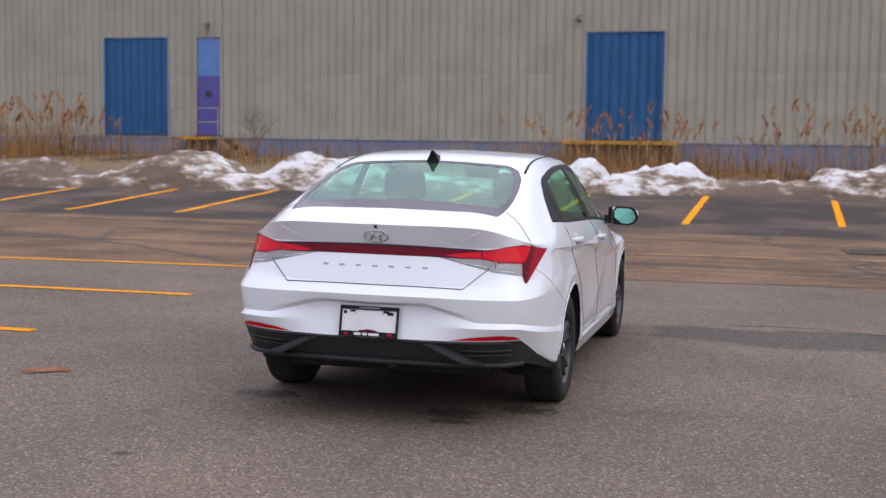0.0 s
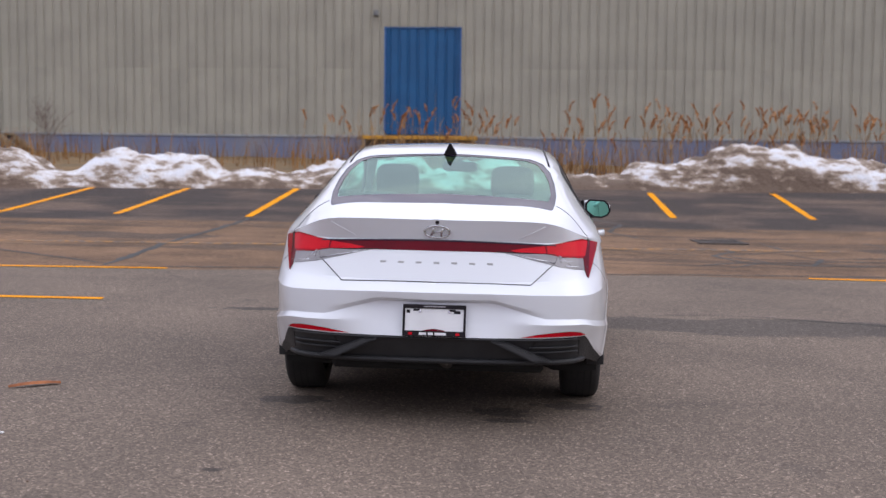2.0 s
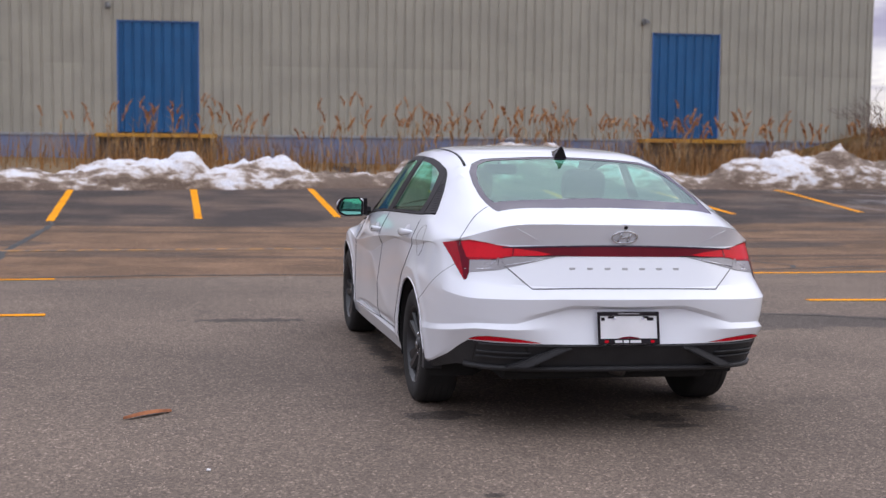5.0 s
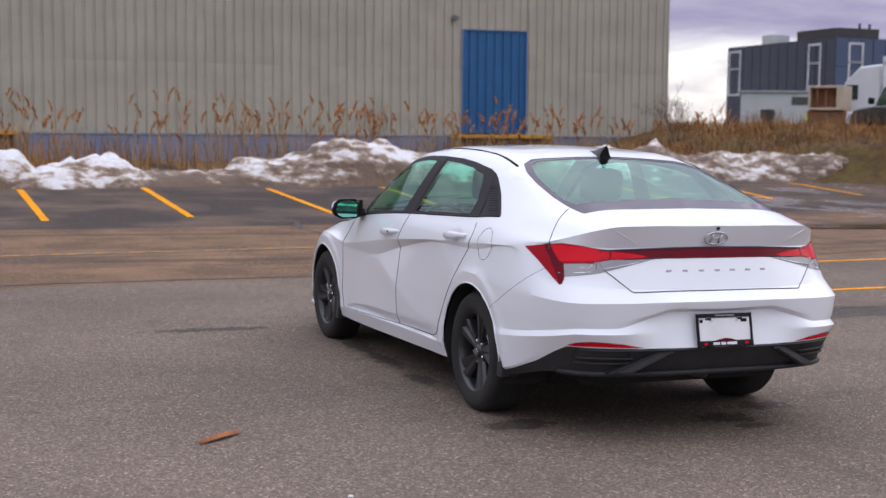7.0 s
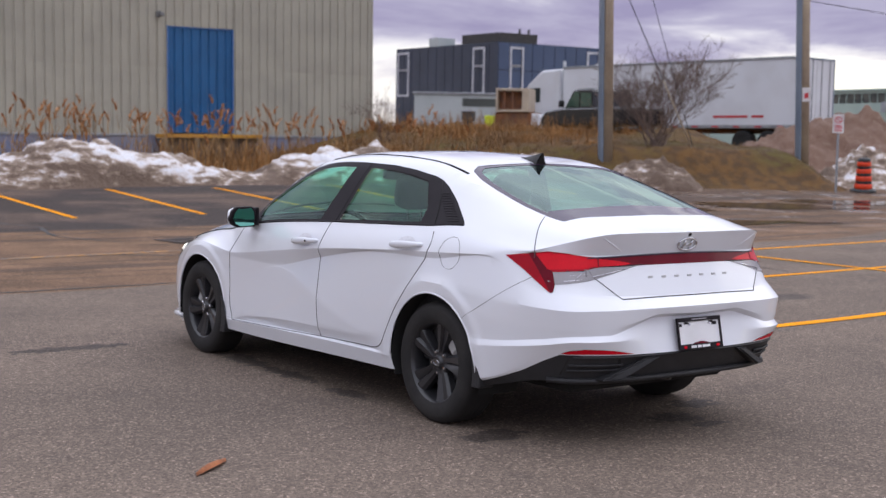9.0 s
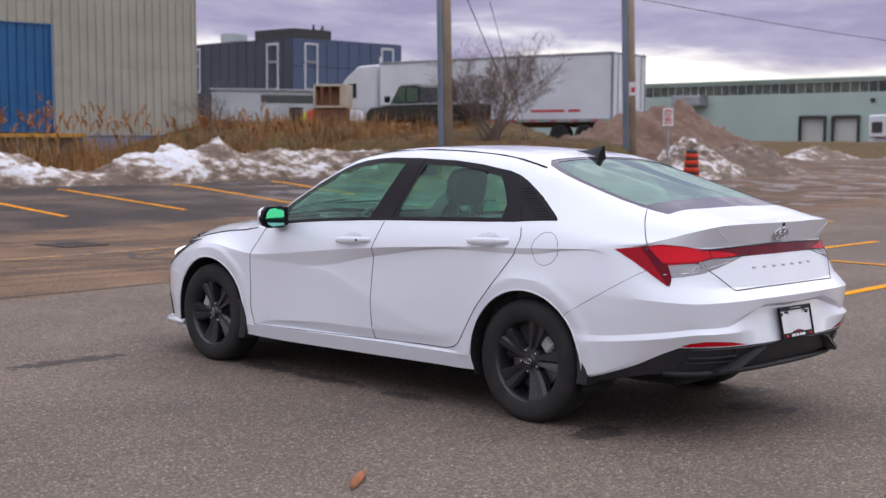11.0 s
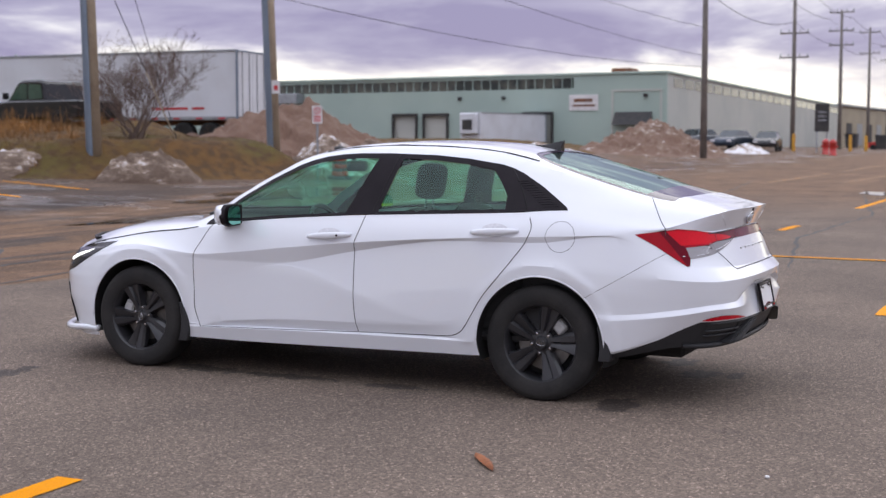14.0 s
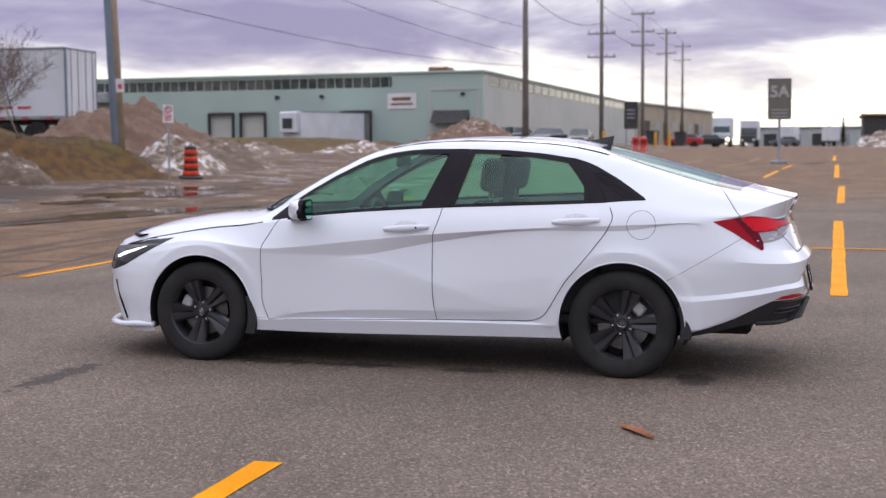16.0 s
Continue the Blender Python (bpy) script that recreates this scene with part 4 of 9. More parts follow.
# ---- the grass bank and what stands on and behind it ----
BANK_EDGE = [(15.0, 26.0), (16.6, 23.8), (18.4, 23.0), (19.3, 21.4), (20.3, 20.3), (21.3, 19.6), (22.6, 19.0), (26.4, 17.5), (27.4, 17.9), (28.6, 19.6), (31.5, 22.2), (36.0, 24.5), (44.0, 25.5), (56.0, 26.0), (66.0, 22.0), (76.0, 22.0), (84.0, 26.0), (74.0, 62.0), (60.0, 90.0), (15.0, 90.0)]


def edge_distance(x, y):
    best = 1e9
    for (x0, y0), (x1, y1) in zip(BANK_EDGE, BANK_EDGE[1:] + BANK_EDGE[:1]):
        dx, dy = x1 - x0, y1 - y0
        t = min(1, max(0, ((x - x0) * dx + (y - y0) * dy) / (dx * dx + dy * dy)))
        best = min(best, math.hypot(x - x0 - t * dx, y - y0 - t * dy))
    odd = False
    for (x0, y0), (x1, y1) in zip(BANK_EDGE, BANK_EDGE[1:] + BANK_EDGE[:1]):
        if (y0 > y) != (y1 > y) and x < (x1 - x0) * (y - y0) / (y1 - y0) + x0:
            odd = not odd
    return best if odd else -best


def land_z(x, y):
    """The ground or, inside its edge, the bank."""
    d = edge_distance(x, y) + 0.3 * noise.noise((x * 0.5, y * 0.5, 0))
    if d <= -0.6:
        return ground_z(x, y)
    mound = math.exp(-(max(0.0, abs(x - 24.6) - 3.6) / 2.6) ** 2)
    east = smooth_step(32.0, 46.0, x) * (1 - smooth_step(27, 31, y))
    h = (0.25 + 0.75 * mound) * smooth_step(0.0, 2.0, d) * (1 - 0.4 * east) + (0.25 + 0.06 * smooth_step(33.0, 42.0, x)) * smooth_step(3.0, 9.0, d) * (1 - 0.75 * east)
    berm = 0.62 * math.exp(-((y - 26.4) / 1.6) ** 2) * smooth_step(26.5, 30.0, x) * (1 - smooth_step(37.0, 41.0, x))
    return ground_z(x, y) + h + berm + 0.08 * fbm(x * 0.6, y * 0.6, 1.0, 3) * smooth_step(0, 1.5, d)


def grass_material():
    m = bpy.data.materials.new("winter_grass")
    m.use_nodes = True
    nt = m.node_tree
    L = nt.links.new
    p = nt.nodes["Principled BSDF"]
    pos = nt.nodes.new("ShaderNodeNewGeometry").outputs["Position"]
    cols = []
    for scale, lo, hi in ((0.35, 0.42, 0.60), (3.0, 0.40, 0.62), (40.0, 0.3, 0.7)):
        n = nt.nodes.new("ShaderNodeTexNoise")
        n.inputs["Scale"].default_value, n.inputs["Detail"].default_value = scale, 6.0
        L(pos, n.inputs["Vector"])
        r = nt.nodes.new("ShaderNodeMapRange")
        r.inputs["From Min"].default_value, r.inputs["From Max"].default_value = lo, hi
        L(n.outputs["Fac"], r.inputs["Value"])
        cols.append(r.outputs[0])
    a = nt.nodes.new("ShaderNodeMix")
    a.data_type = "RGBA"
    a.inputs["A"].default_value, a.inputs["B"].default_value = (0.185, 0.092, 0.022, 1), (0.135, 0.100, 0.020, 1)
    L(cols[0], a.inputs["Factor"])
    b = nt.nodes.new("ShaderNodeMix")
    b.data_type = "RGBA"
    b.inputs["B"].default_value = (0.105, 0.056, 0.020, 1)
    L(a.outputs["Result"], b.inputs["A"])
    L(cols[1], b.inputs["Factor"])
    L(b.outputs["Result"], p.inputs["Base Color"])
    p.inputs["Roughness"].default_value = 0.95
    bp = nt.nodes.new("ShaderNodeBump")
    bp.inputs["Strength"].default_value, bp.inputs["Distance"].default_value = 0.9, 0.05
    L(cols[2], bp.inputs["Height"])
    L(bp.outputs[0], p.inputs["Normal"])
    return m


M_GRASS = grass_material()


def build_bank():
    bm = bmesh.new()
    xs = list(np.arange(14, 34, 0.4)) + list(np.arange(34, 88, 1.2))
    ys = list(np.arange(16.5, 32, 0.4)) + list(np.arange(32, 92, 1.5))

    def f(x, y):
        d = edge_distance(x, y)
        return (x, y, land_z(x, y) + (0.02 if d > 0 else -0.02 + 0.25 * max(d, -1.2)))
    grid(bm, xs, ys, f)
    bmesh.ops.delete(bm, geom=[q for q in bm.faces if all(edge_distance(v.co.x, v.co.y) < -0.9 for v in q.verts)], context="FACES")
    solo("grass_bank", bm, M_GRASS, "brown and olive winter grass bank", "ground", kind="structure", smooth=True)


build_bank()


def bank_grass():
    rnd = random.Random(9)
    v, f, v2, f2 = [], [], [], []
    n = 0
    while n < 7000:
        x, y = rnd.uniform(17, 31), rnd.uniform(17, 27)
        if edge_distance(x, y) < 0.05:
            continue
        blades(v, f, x, y, land_z(x, y), rnd.uniform(0.04, 0.12), rnd.uniform(0.03, 0.12), rnd.uniform(0, 6.28), 0.012)
        n += 1
    n = 0
    while n < 15000:
        x = rnd.gauss(25, 7.0)
        y = rnd.uniform(22.3, 38)
        thick = 0.5 + 0.9 * fbm(x * 0.45, y * 0.45, 4.0, 3)
        if edge_distance(x, y) < 0.5 or x < 16 or x > 42 or (x > 21.5 and y < 25.5) or (x > 25 and y < 27) or rnd.random() > thick:
            continue
        tall = rnd.random() < 0.07
        blades(v2, f2, x, y, land_z(x, y) - 0.03, (rnd.uniform(0.55, 0.95) if tall else rnd.uniform(0.08, 0.42)) * (0.5 + 0.75 * thick), rnd.uniform(0.05, 0.3), rnd.uniform(0, 6.28), 0.03)
        n += 1
    stuff("bank_grass", v, f, M_GRASS, "short brown winter grass on the bank", "grass")
    stuff("weeds", v2, f2, M_DRYGRASS, "tall orange-brown weeds behind the bank", "grass")


bank_grass()

# heaps of soil and snow
def mound(cx, cy, a, b, h, turn=0.0, sharp=1.2):
    c, s = math.cos(turn), math.sin(turn)

    def f(x, y):
        dx, dy = x - cx, y - cy
        u, v = (c * dx + s * dy) / a, (-s * dx + c * dy) / b
        r = math.hypot(u, v)
        return h * max(0.0, 1 - r) ** (1 / sharp) * 1.0 - 0.15 * (r > 1) if r < 1.25 else -0.2
    return f


def pile(cx, cy, a, b, h, material, label, turn=0.0, step=0.14, rough=0.35, seed=0.0, category="snow heap", sharp=1.1):
    r = max(a, b) * 1.15
    heap("snow_heap" if "snow" in category else "soil_heap", label, material, None, mound(cx, cy, a, b, h, turn, sharp), cx - r, cx + r, cy - r, cy + r, step, rough, seed, base=land_z, category=category, group="heaps beyond the lot")


pile(20.7, 19.45, 1.45, 1.0, 0.92, M_SNOW_GREY, "small dirty snow heap beside the grass bank", -0.6, 0.06, 0.4, 3.0, sharp=1.5)
pile(37.2, 24.4, 6.2, 4.3, 2.3, M_EARTH, "brown soil heap behind the pole", 0.2, 0.16, 0.5, 5.0, "soil heap", 0.9)
pile(30.9, 19.7, 3.3, 1.7, 1.25, M_SNOW_MIX, "white and grey snow heap behind the road barrel", 0.35, 0.12, 0.45, 6.0)
pile(34.6, 19.9, 3.4, 1.9, 1.1, M_SNOW_DIRTY, "dirty snow heap at the road edge", 0.1, 0.13, 0.4, 7.0)
pile(42.5, 25.6, 4.0, 1.6, 1.0, M_SNOW_DIRTY, "dirty snow heap at the road edge", 0.1, 0.18, 0.4, 8.0)
pile(52.0, 26.2, 3.2, 1.3, 0.7, M_SNOW_MIX, "grey snow heap by the far grass strip", 0.0, 0.18, 0.3, 9.0)
pile(61.0, 24.0, 4.5, 1.4, 0.65, M_SNOW_MIX, "grey snow heap by the far grass strip", -0.3, 0.2, 0.3, 10.0)
pile(70.5, 20.0, 5.9, 4.7, 2.1, M_SOIL, "tall heap of brown soil and old snow", 0.4, 0.17, 0.65, 11.0, "soil heap", 0.9)
pile(83.0, 17.0, 3.4, 1.5, 0.7, M_SNOW, "white snow heap in the far lot", 0.0, 0.2, 0.3, 12.0)
pile(112.0, -6.6, 6.0, 3.6, 1.9, M_SNOW_MIX, "grey snow heap far across the lot", 0.0, 0.4, 0.7, 13.0)

M_ROCK = mat("brown_boulder", (0.20, 0.13, 0.10), (0.12, 0.085, 0.07), scale=2.0, rough=0.9, bump=0.6, bump_scale=14)


def boulder(x, y, r, seed, label="rounded brown boulder on the grass"):
    bm = bmesh.new()
    bmesh.ops.create_icosphere(bm, subdivisions=3, radius=r)
    for v in bm.verts:
        n = v.co.normalized()
        v.co = n * r * (1 + 0.35 * fbm(n.x * 1.3 + seed, n.y * 1.3, n.z + seed, 3))
        v.co.x *= 1.5
        v.co.z *= 0.62
    solo("boulder", bm, M_ROCK, label, "boulder", "boulders", m=pose(x, y, land_z(x, y) + r * 0.35, 0, 0, seed * 50), smooth=True)


for i, (x, y, r) in enumerate([(38.6, 31.0, 0.62), (35.9, 32.5, 0.5), (41.8, 29.0, 0.5), (47.5, 30.0, 0.8), (50.5, 30.5, 0.75), (33.0, 30.5, 0.45)]):
    boulder(x, y, r, i + 1.0)

# ---- poles, sign, barrel, bush ----
M_POLE = mat("weathered_pole_wood", (0.37, 0.30, 0.215), (0.28, 0.22, 0.16), scale=1.2, rough=0.85, bump=0.4, bump_scale=20)
M_STEEL = mat("blue_grey_steel", (0.16, 0.20, 0.26), (0.21, 0.25, 0.30), scale=0.8, rough=0.5, metal=0.3)
M_WIRE = mat("black_cable", (0.02, 0.02, 0.022), None, rough=0.7)
M_ORANGE = mat("orange_plastic", (0.72, 0.055, 0.012), (0.60, 0.045, 0.012), scale=4, rough=0.45)
M_BLACKP = mat("black_plastic", (0.015, 0.015, 0.017), None, scale=4, rough=0.5)
M_SIGNWHITE = mat("white_sign_face", (0.72, 0.70, 0.70), None, scale=4, rough=0.5)
M_SIGNRED = mat("red_sign_print", (0.55, 0.04, 0.05), None, scale=4, rough=0.5)
M_BARK = mat("bare_twigs", (0.125, 0.088, 0.075), (0.18, 0.13, 0.105), scale=3, rough=0.9)


def near_pole(x, y, label, lean=1.2):
    z = land_z(x, y) - 0.2
    p = thing("utility_pole", Matrix.Translation((x, y, z)) @ Matrix.Rotation(radians(lean), 4, Vector((-0.75, -0.65, 0))), label, "pole", "utility poles by the bank")
    bm = bmesh.new()
    tube(bm, [(0, 0, 0), (0.0, 0, 5), (0.0, 0, 11)], [0.19, 0.175, 0.15], 20)
    part("shaft", bm, M_POLE, p, smooth=True)
    bm = bmesh.new()
    arc = [(0.235 * math.cos(a), 0.235 * math.sin(a)) for a in (radians(60 + 13 * k) for k in range(12))]
    prism(bm, arc + [(0.18 * math.cos(a), 0.18 * math.sin(a)) for a in (radians(203 - 13 * k) for k in range(12))], 0.0, 8.5, "z")
    part("cable_guard", bm, M_STEEL, p, "blue-grey steel cable guard")
    bm = bmesh.new()
    box(bm, -1.1, 1.1, -0.06, 0.06, 10.1, 10.22, 0.01, Matrix.Rotation(radians(100), 4, "Z"))
    part("crossarm", bm, M_POLE, p)
    return p


near_pole(20.99, 21.54, "weathered wooden utility pole with a steel cable guard")
POLE2 = near_pole(28.2, 20.3, "weathered wooden utility pole with a steel guard and a small sign", 1.7)
bm = bmesh.new()
box(bm, -0.13, 0.13, -0.004, 0.004, 0, 0.42, 0.0, pose(-0.10, -0.20, 2.4, 0, 0, -62))
part("pole_sign", bm, M_SIGNWHITE, POLE2, "small white and red notice")
bm = bmesh.new()
box(bm, -0.06, 0.06, -0.010, -0.005, 0.10, 0.26, 0.0, pose(-0.10, -0.20, 2.4, 0, 0, -62))
part("notice_print", bm, M_SIGNRED, POLE2)


def no_parking_sign(x, y):
    z = land_z(x, y)
    s = thing("roadside_sign", pose(x, y, z, 0, 0, -63), "small white and red parking sign on a steel post", "sign")
    bm = bmesh.new()
    box(bm, -0.03, 0.03, -0.02, 0.02, -0.2, 2.2, 0.004)
    part("post", bm, M_GALV, s)
    bm = bmesh.new()
    box(bm, -0.15, 0.15, -0.032, -0.022, 1.66, 2.18, 0.003)
    face = part("sign_face", bm, M_SIGNWHITE, s)
    bm = bmesh.new()
    ring = [(0.09 * math.cos(a), -0.036, 2.03 + 0.09 * math.sin(a)) for a in (2 * math.pi * k / 24 for k in range(25))]
    tube(bm, ring, 0.014, 5, cap=False)
    tube(bm, [(-0.06, -0.036, 2.09), (0.06, -0.036, 1.97)], 0.012, 5)
    part("red_ring", bm, M_SIGNRED, face)
    for z0 in (1.72, 1.79, 1.85):
        bm = bmesh.new()
        box(bm, -0.10, 0.10, -0.037, -0.033, z0, z0 + 0.035)
        part("word_bar", bm, M_SIGNRED, face)


no_parking_sign(25.9, 17.35)


def road_barrel(x, y):
    z = ground_z(x, y)
    b = thing("traffic_barrel", pose(x, y, z, 3, -4, 0), "orange and black banded traffic barrel on a rubber base", "barrel")
    b.scale = (0.84, 0.84, 0.92)
    bm = bmesh.new()
    lathe(bm, [(0.0, 0.0), (0.42, 0.0), (0.44, 0.03), (0.42, 0.09), (0.33, 0.12)], 32)
    part("base", bm, M_BLACKP, b, smooth=True)
    bands = [(0.12, 0.27, 1), (0.27, 0.36, 0), (0.36, 0.51, 1), (0.51, 0.60, 0), (0.60, 0.74, 1), (0.74, 0.82, 0), (0.82, 0.95, 1), (0.95, 1.02, 0)]
    for lo, hi, o in bands:
        bm = bmesh.new()
        r = lambda h: 0.305 - 0.085 * h
        ins = 0.0 if o else -0.012
        lathe(bm, [(r(lo) + ins - 0.01, lo), (r(lo) + ins, lo + 0.012), (r(hi) + ins, hi - 0.012), (r(hi) + ins - 0.01, hi)], 32)
        part("band", bm, M_ORANGE if o else M_BLACKP, b, "orange band" if o else "black band", smooth=True)
    bm = bmesh.new()
    lathe(bm, [(0.215, 1.0), (0.20, 1.05), (0.10, 1.075), (0.0, 1.08)], 32)
    tube(bm, [(-0.09, 0, 1.06), (-0.07, 0, 1.12), (0.07, 0, 1.12), (0.09, 0, 1.06)], 0.016, 6)
    part("top", bm, M_BLACKP, b, smooth=True)


road_barrel(26.95, 17.2)


def bare_bush(x, y, height, spread, seed, stems=13, levels=4, label="bare winter shrub with tangled dark twigs"):
    rnd = random.Random(seed)
    t = thing("shrub", pose(x, y, land_z(x, y) - 0.05), label, "shrub")
    thick, thin = bmesh.new(), bmesh.new()

    def grow(p, d, length, r, depth):
        pts, rr = [p], [r]
        q = p.copy()
        for k in range(4):
            d = (d + Vector((rnd.uniform(-1, 1), rnd.uniform(-1, 1), rnd.uniform(-0.4, 0.7))) * 0.16).normalized()
            q = q + d * length / 4
            pts.append(q.copy())
            rr.append(r * (1 - 0.16 * (k + 1)))
        tube(thick if depth < 2 else thin, pts, rr, 5 if depth < 2 else 3, cap=False)
        if depth < levels:
            for k in range(rnd.choice((2, 3, 3)) if depth else 5):
                i = rnd.choice((2, 3, 4))
                e = (d + Vector((rnd.uniform(-1, 1), rnd.uniform(-1, 1), rnd.uniform(-0.35, 0.7))) * 1.0).normalized()
                grow(pts[i].copy(), e, length * rnd.uniform(0.5, 0.72), max(0.0045, rr[i] * 0.62), depth + 1)

    for _ in range(stems):
        a = rnd.uniform(0, 6.28)
        d = Vector((math.cos(a) * spread * rnd.uniform(0.2, 1), math.sin(a) * spread * rnd.uniform(0.2, 1), 1.0)).normalized()
        grow(Vector((rnd.uniform(-0.25, 0.25), rnd.uniform(-0.25, 0.25), 0)), d, height * rnd.uniform(0.30, 0.44), 0.0058 * height, 0)
    part("limb_frame", thick, M_BARK, t)
    part("twig_crown", thin, M_BARK, t)


bare_bush(24.25, 22.75, 3.9, 1.1, 3, 24, 5)
bare_bush(-12.7, 28.5, 2.8, 0.5, 4, 4, 3, "small leafless sapling before the metal wall")
bare_bush(19.2, 30.5, 2.3, 0.55, 5, 6, 4, "leafless shrub by the building corner")

# wires
def wire(a, b, sag, r=0.012, name="cable", label="black overhead cable between poles"):
    bm = bmesh.new()
    a, b = Vector(a), Vector(b)
    tube(bm, [a.lerp(b, t) - Vector((0, 0, sag * 4 * t * (1 - t))) for t in np.linspace(0, 1, 24)], r, 4)
    solo(name, bm, M_WIRE, label, "cable", "overhead cables")


wire((20.99, 21.54, 6.9), (24.1, 21.0, 1.4), 0.0, 0.016, "guy_wire", "steel guy wire of the near pole")
wire((20.99, 21.54, 9.6), (24.1, 21.0, 1.4), 0.0, 0.012, "guy_wire", "steel guy wire of the near pole")
bm = bmesh.new()
tube(bm, [Vector((24.1, 21.0, 1.4)).lerp(Vector((20.99, 21.54, 6.9)), t) for t in (-0.04, 0.40)], 0.022, 8)
solo("guy_guard", bm, M_POLE, "tan guard sleeve on the guy wire", "guard", "overhead cables", smooth=True)


# ---- vehicles on the higher ground ----
M_TRAILER = mat("white_trailer_skin", (0.62, 0.64, 0.68), (0.56, 0.57, 0.60), scale=0.6, rough=0.45, bump=0.02, fine=0.04)
M_TYRE2 = mat("worn_tyre", (0.02, 0.02, 0.02), None, rough=0.9)
M_RUST = mat("rusty_brown_steel", (0.22, 0.09, 0.04), (0.13, 0.07, 0.05), scale=2.5, rough=0.85)
M_TAN = mat("tan_box_paint", (0.50, 0.42, 0.32), (0.44, 0.36, 0.28), scale=1.2, rough=0.6)
M_CARBLACK = plastic_early = mat("black_vehicle_paint", (0.015, 0.015, 0.018), None, scale=3, rough=0.25)
M_CARGREY = mat("grey_vehicle_paint", (0.14, 0.15, 0.17), None, scale=3, rough=0.3, metal=0.3)
M_CARBLUE = mat("blue_vehicle_paint", (0.030, 0.042, 0.065), None, scale=3, rough=0.3, metal=0.3)
M_CARRED = mat("red_vehicle_paint", (0.45, 0.03, 0.025), None, scale=3, rough=0.3)
M_DARKGLASS = mat("dark_vehicle_glass", (0.02, 0.03, 0.035), None, scale=3, rough=0.08)
M_HIVIS = mat("yellow_green_paint", (0.62, 0.75, 0.02), None, scale=3, rough=0.5)
M_LAMPGLOW = glow("lit_headlamp", (1.0, 0.85, 0.45), 6.0)


def disc_wheel(parent, x, y, z, r, width=0.26):
    bm = bmesh.new()
    turn = Matrix.Translation((x, y, z)) @ Matrix.Rotation(radians(90), 4, "Y")
    lathe(bm, [(0.0, -width / 2), (r * 0.55, -width / 2), (r * 0.62, -width / 2 - 0.02), (r * 0.95, -width / 2), (r, -width / 2 + 0.05), (r, width / 2 - 0.05), (r * 0.95, width / 2), (r * 0.62, width / 2 + 0.02), (r * 0.55, width / 2), (0.0, width / 2)], 24, turn)
    part("wheel", bm, M_TYRE2, parent, "black truck wheel", angle=40)


def semi_trailer(m, length=16.0, label="long white box semi-trailer, dirt-streaked", legs=True, bars=True):
    """Rear end at the origin, its length along +y."""
    t = thing("semi_trailer", m, label, "trailer")
    bm = bmesh.new()
    box(bm, -1.28, 1.28, 0.03, length, 1.15, 3.98, 0.04)
    body = part("box_body", bm, M_TRAILER, t)
    for x in (-1.29, 1.29):
        for z0, z1 in ((1.08, 1.22), (3.92, 4.02)):
            bm = bmesh.new()
            box(bm, x - 0.025, x + 0.025, 0.0, length, z0, z1, 0.006)
            part("rail", bm, M_GALV, body)
    for x0, x1 in ((-1.26, -0.01), (0.01, 1.26)):
        bm = bmesh.new()
        box(bm, x0, x1, -0.03, 0.03, 1.22, 3.93, 0.01)
        door = part("rear_door", bm, M_TRAILER, t, "white rear door")
        for x in (x0 + 0.35, x1 - 0.3):
            bm = bmesh.new()
            tube(bm, [(x, -0.05, 1.2), (x, -0.05, 3.95)], 0.018, 6)
            part("lock_bar", bm, M_GALV, door)
    bm = bmesh.new()
    for x in (-1.29, 1.29):
        box(bm, x - 0.035, x + 0.035, -0.05, 0.05, 1.05, 4.0, 0.008)
    box(bm, -1.255, 1.255, -0.05, 0.05, 3.93, 4.0, 0.008)
    part("rear_frame", bm, M_STEEL, t)
    bm = bmesh.new()
    box(bm, -0.55, 0.55, 0.2, length - 0.4, 0.88, 1.06, 0.02)
    part("chassis", bm, M_RUST, t)
    for y in (1.4, 2.7):
        for x in (-1.05, 1.05):
            disc_wheel(t, x, y, 0.50, 0.50, 0.45)
    bm = bmesh.new()
    box(bm, -1.1, 1.1, 0.02, 0.14, 0.45, 0.56, 0.01)
    part("rear_guard", bm, M_STEEL, t)
    if legs:
        for x in (-0.75, 0.75):
            bm = bmesh.new()
            box(bm, x - 0.08, x + 0.08, length - 3.2, length - 3.0, 0.02, 1.1, 0.01)
            part("landing_leg", bm, M_STEEL, t)
    if bars:
        for k, (y0, y1) in enumerate(((1.6, 2.2), (2.4, 4.2))):
            bm = bmesh.new()
            box(bm, -1.292, -1.284, y0, y1, 1.52, 1.62)
            part("red_word_bar", bm, M_SIGNRED, body)
        for k in range(6):
            bm = bmesh.new()
            box(bm, -1.322, -1.312, 0.6 + 1.1 * k, 0.9 + 1.1 * k, 1.11, 1.18)
            part("marker_stripe", bm, M_SIGNRED, body)
    return t


TR = semi_trailer(pose(39.8, 28.85, 1.56, 0, 0, 4.4), 13.2)


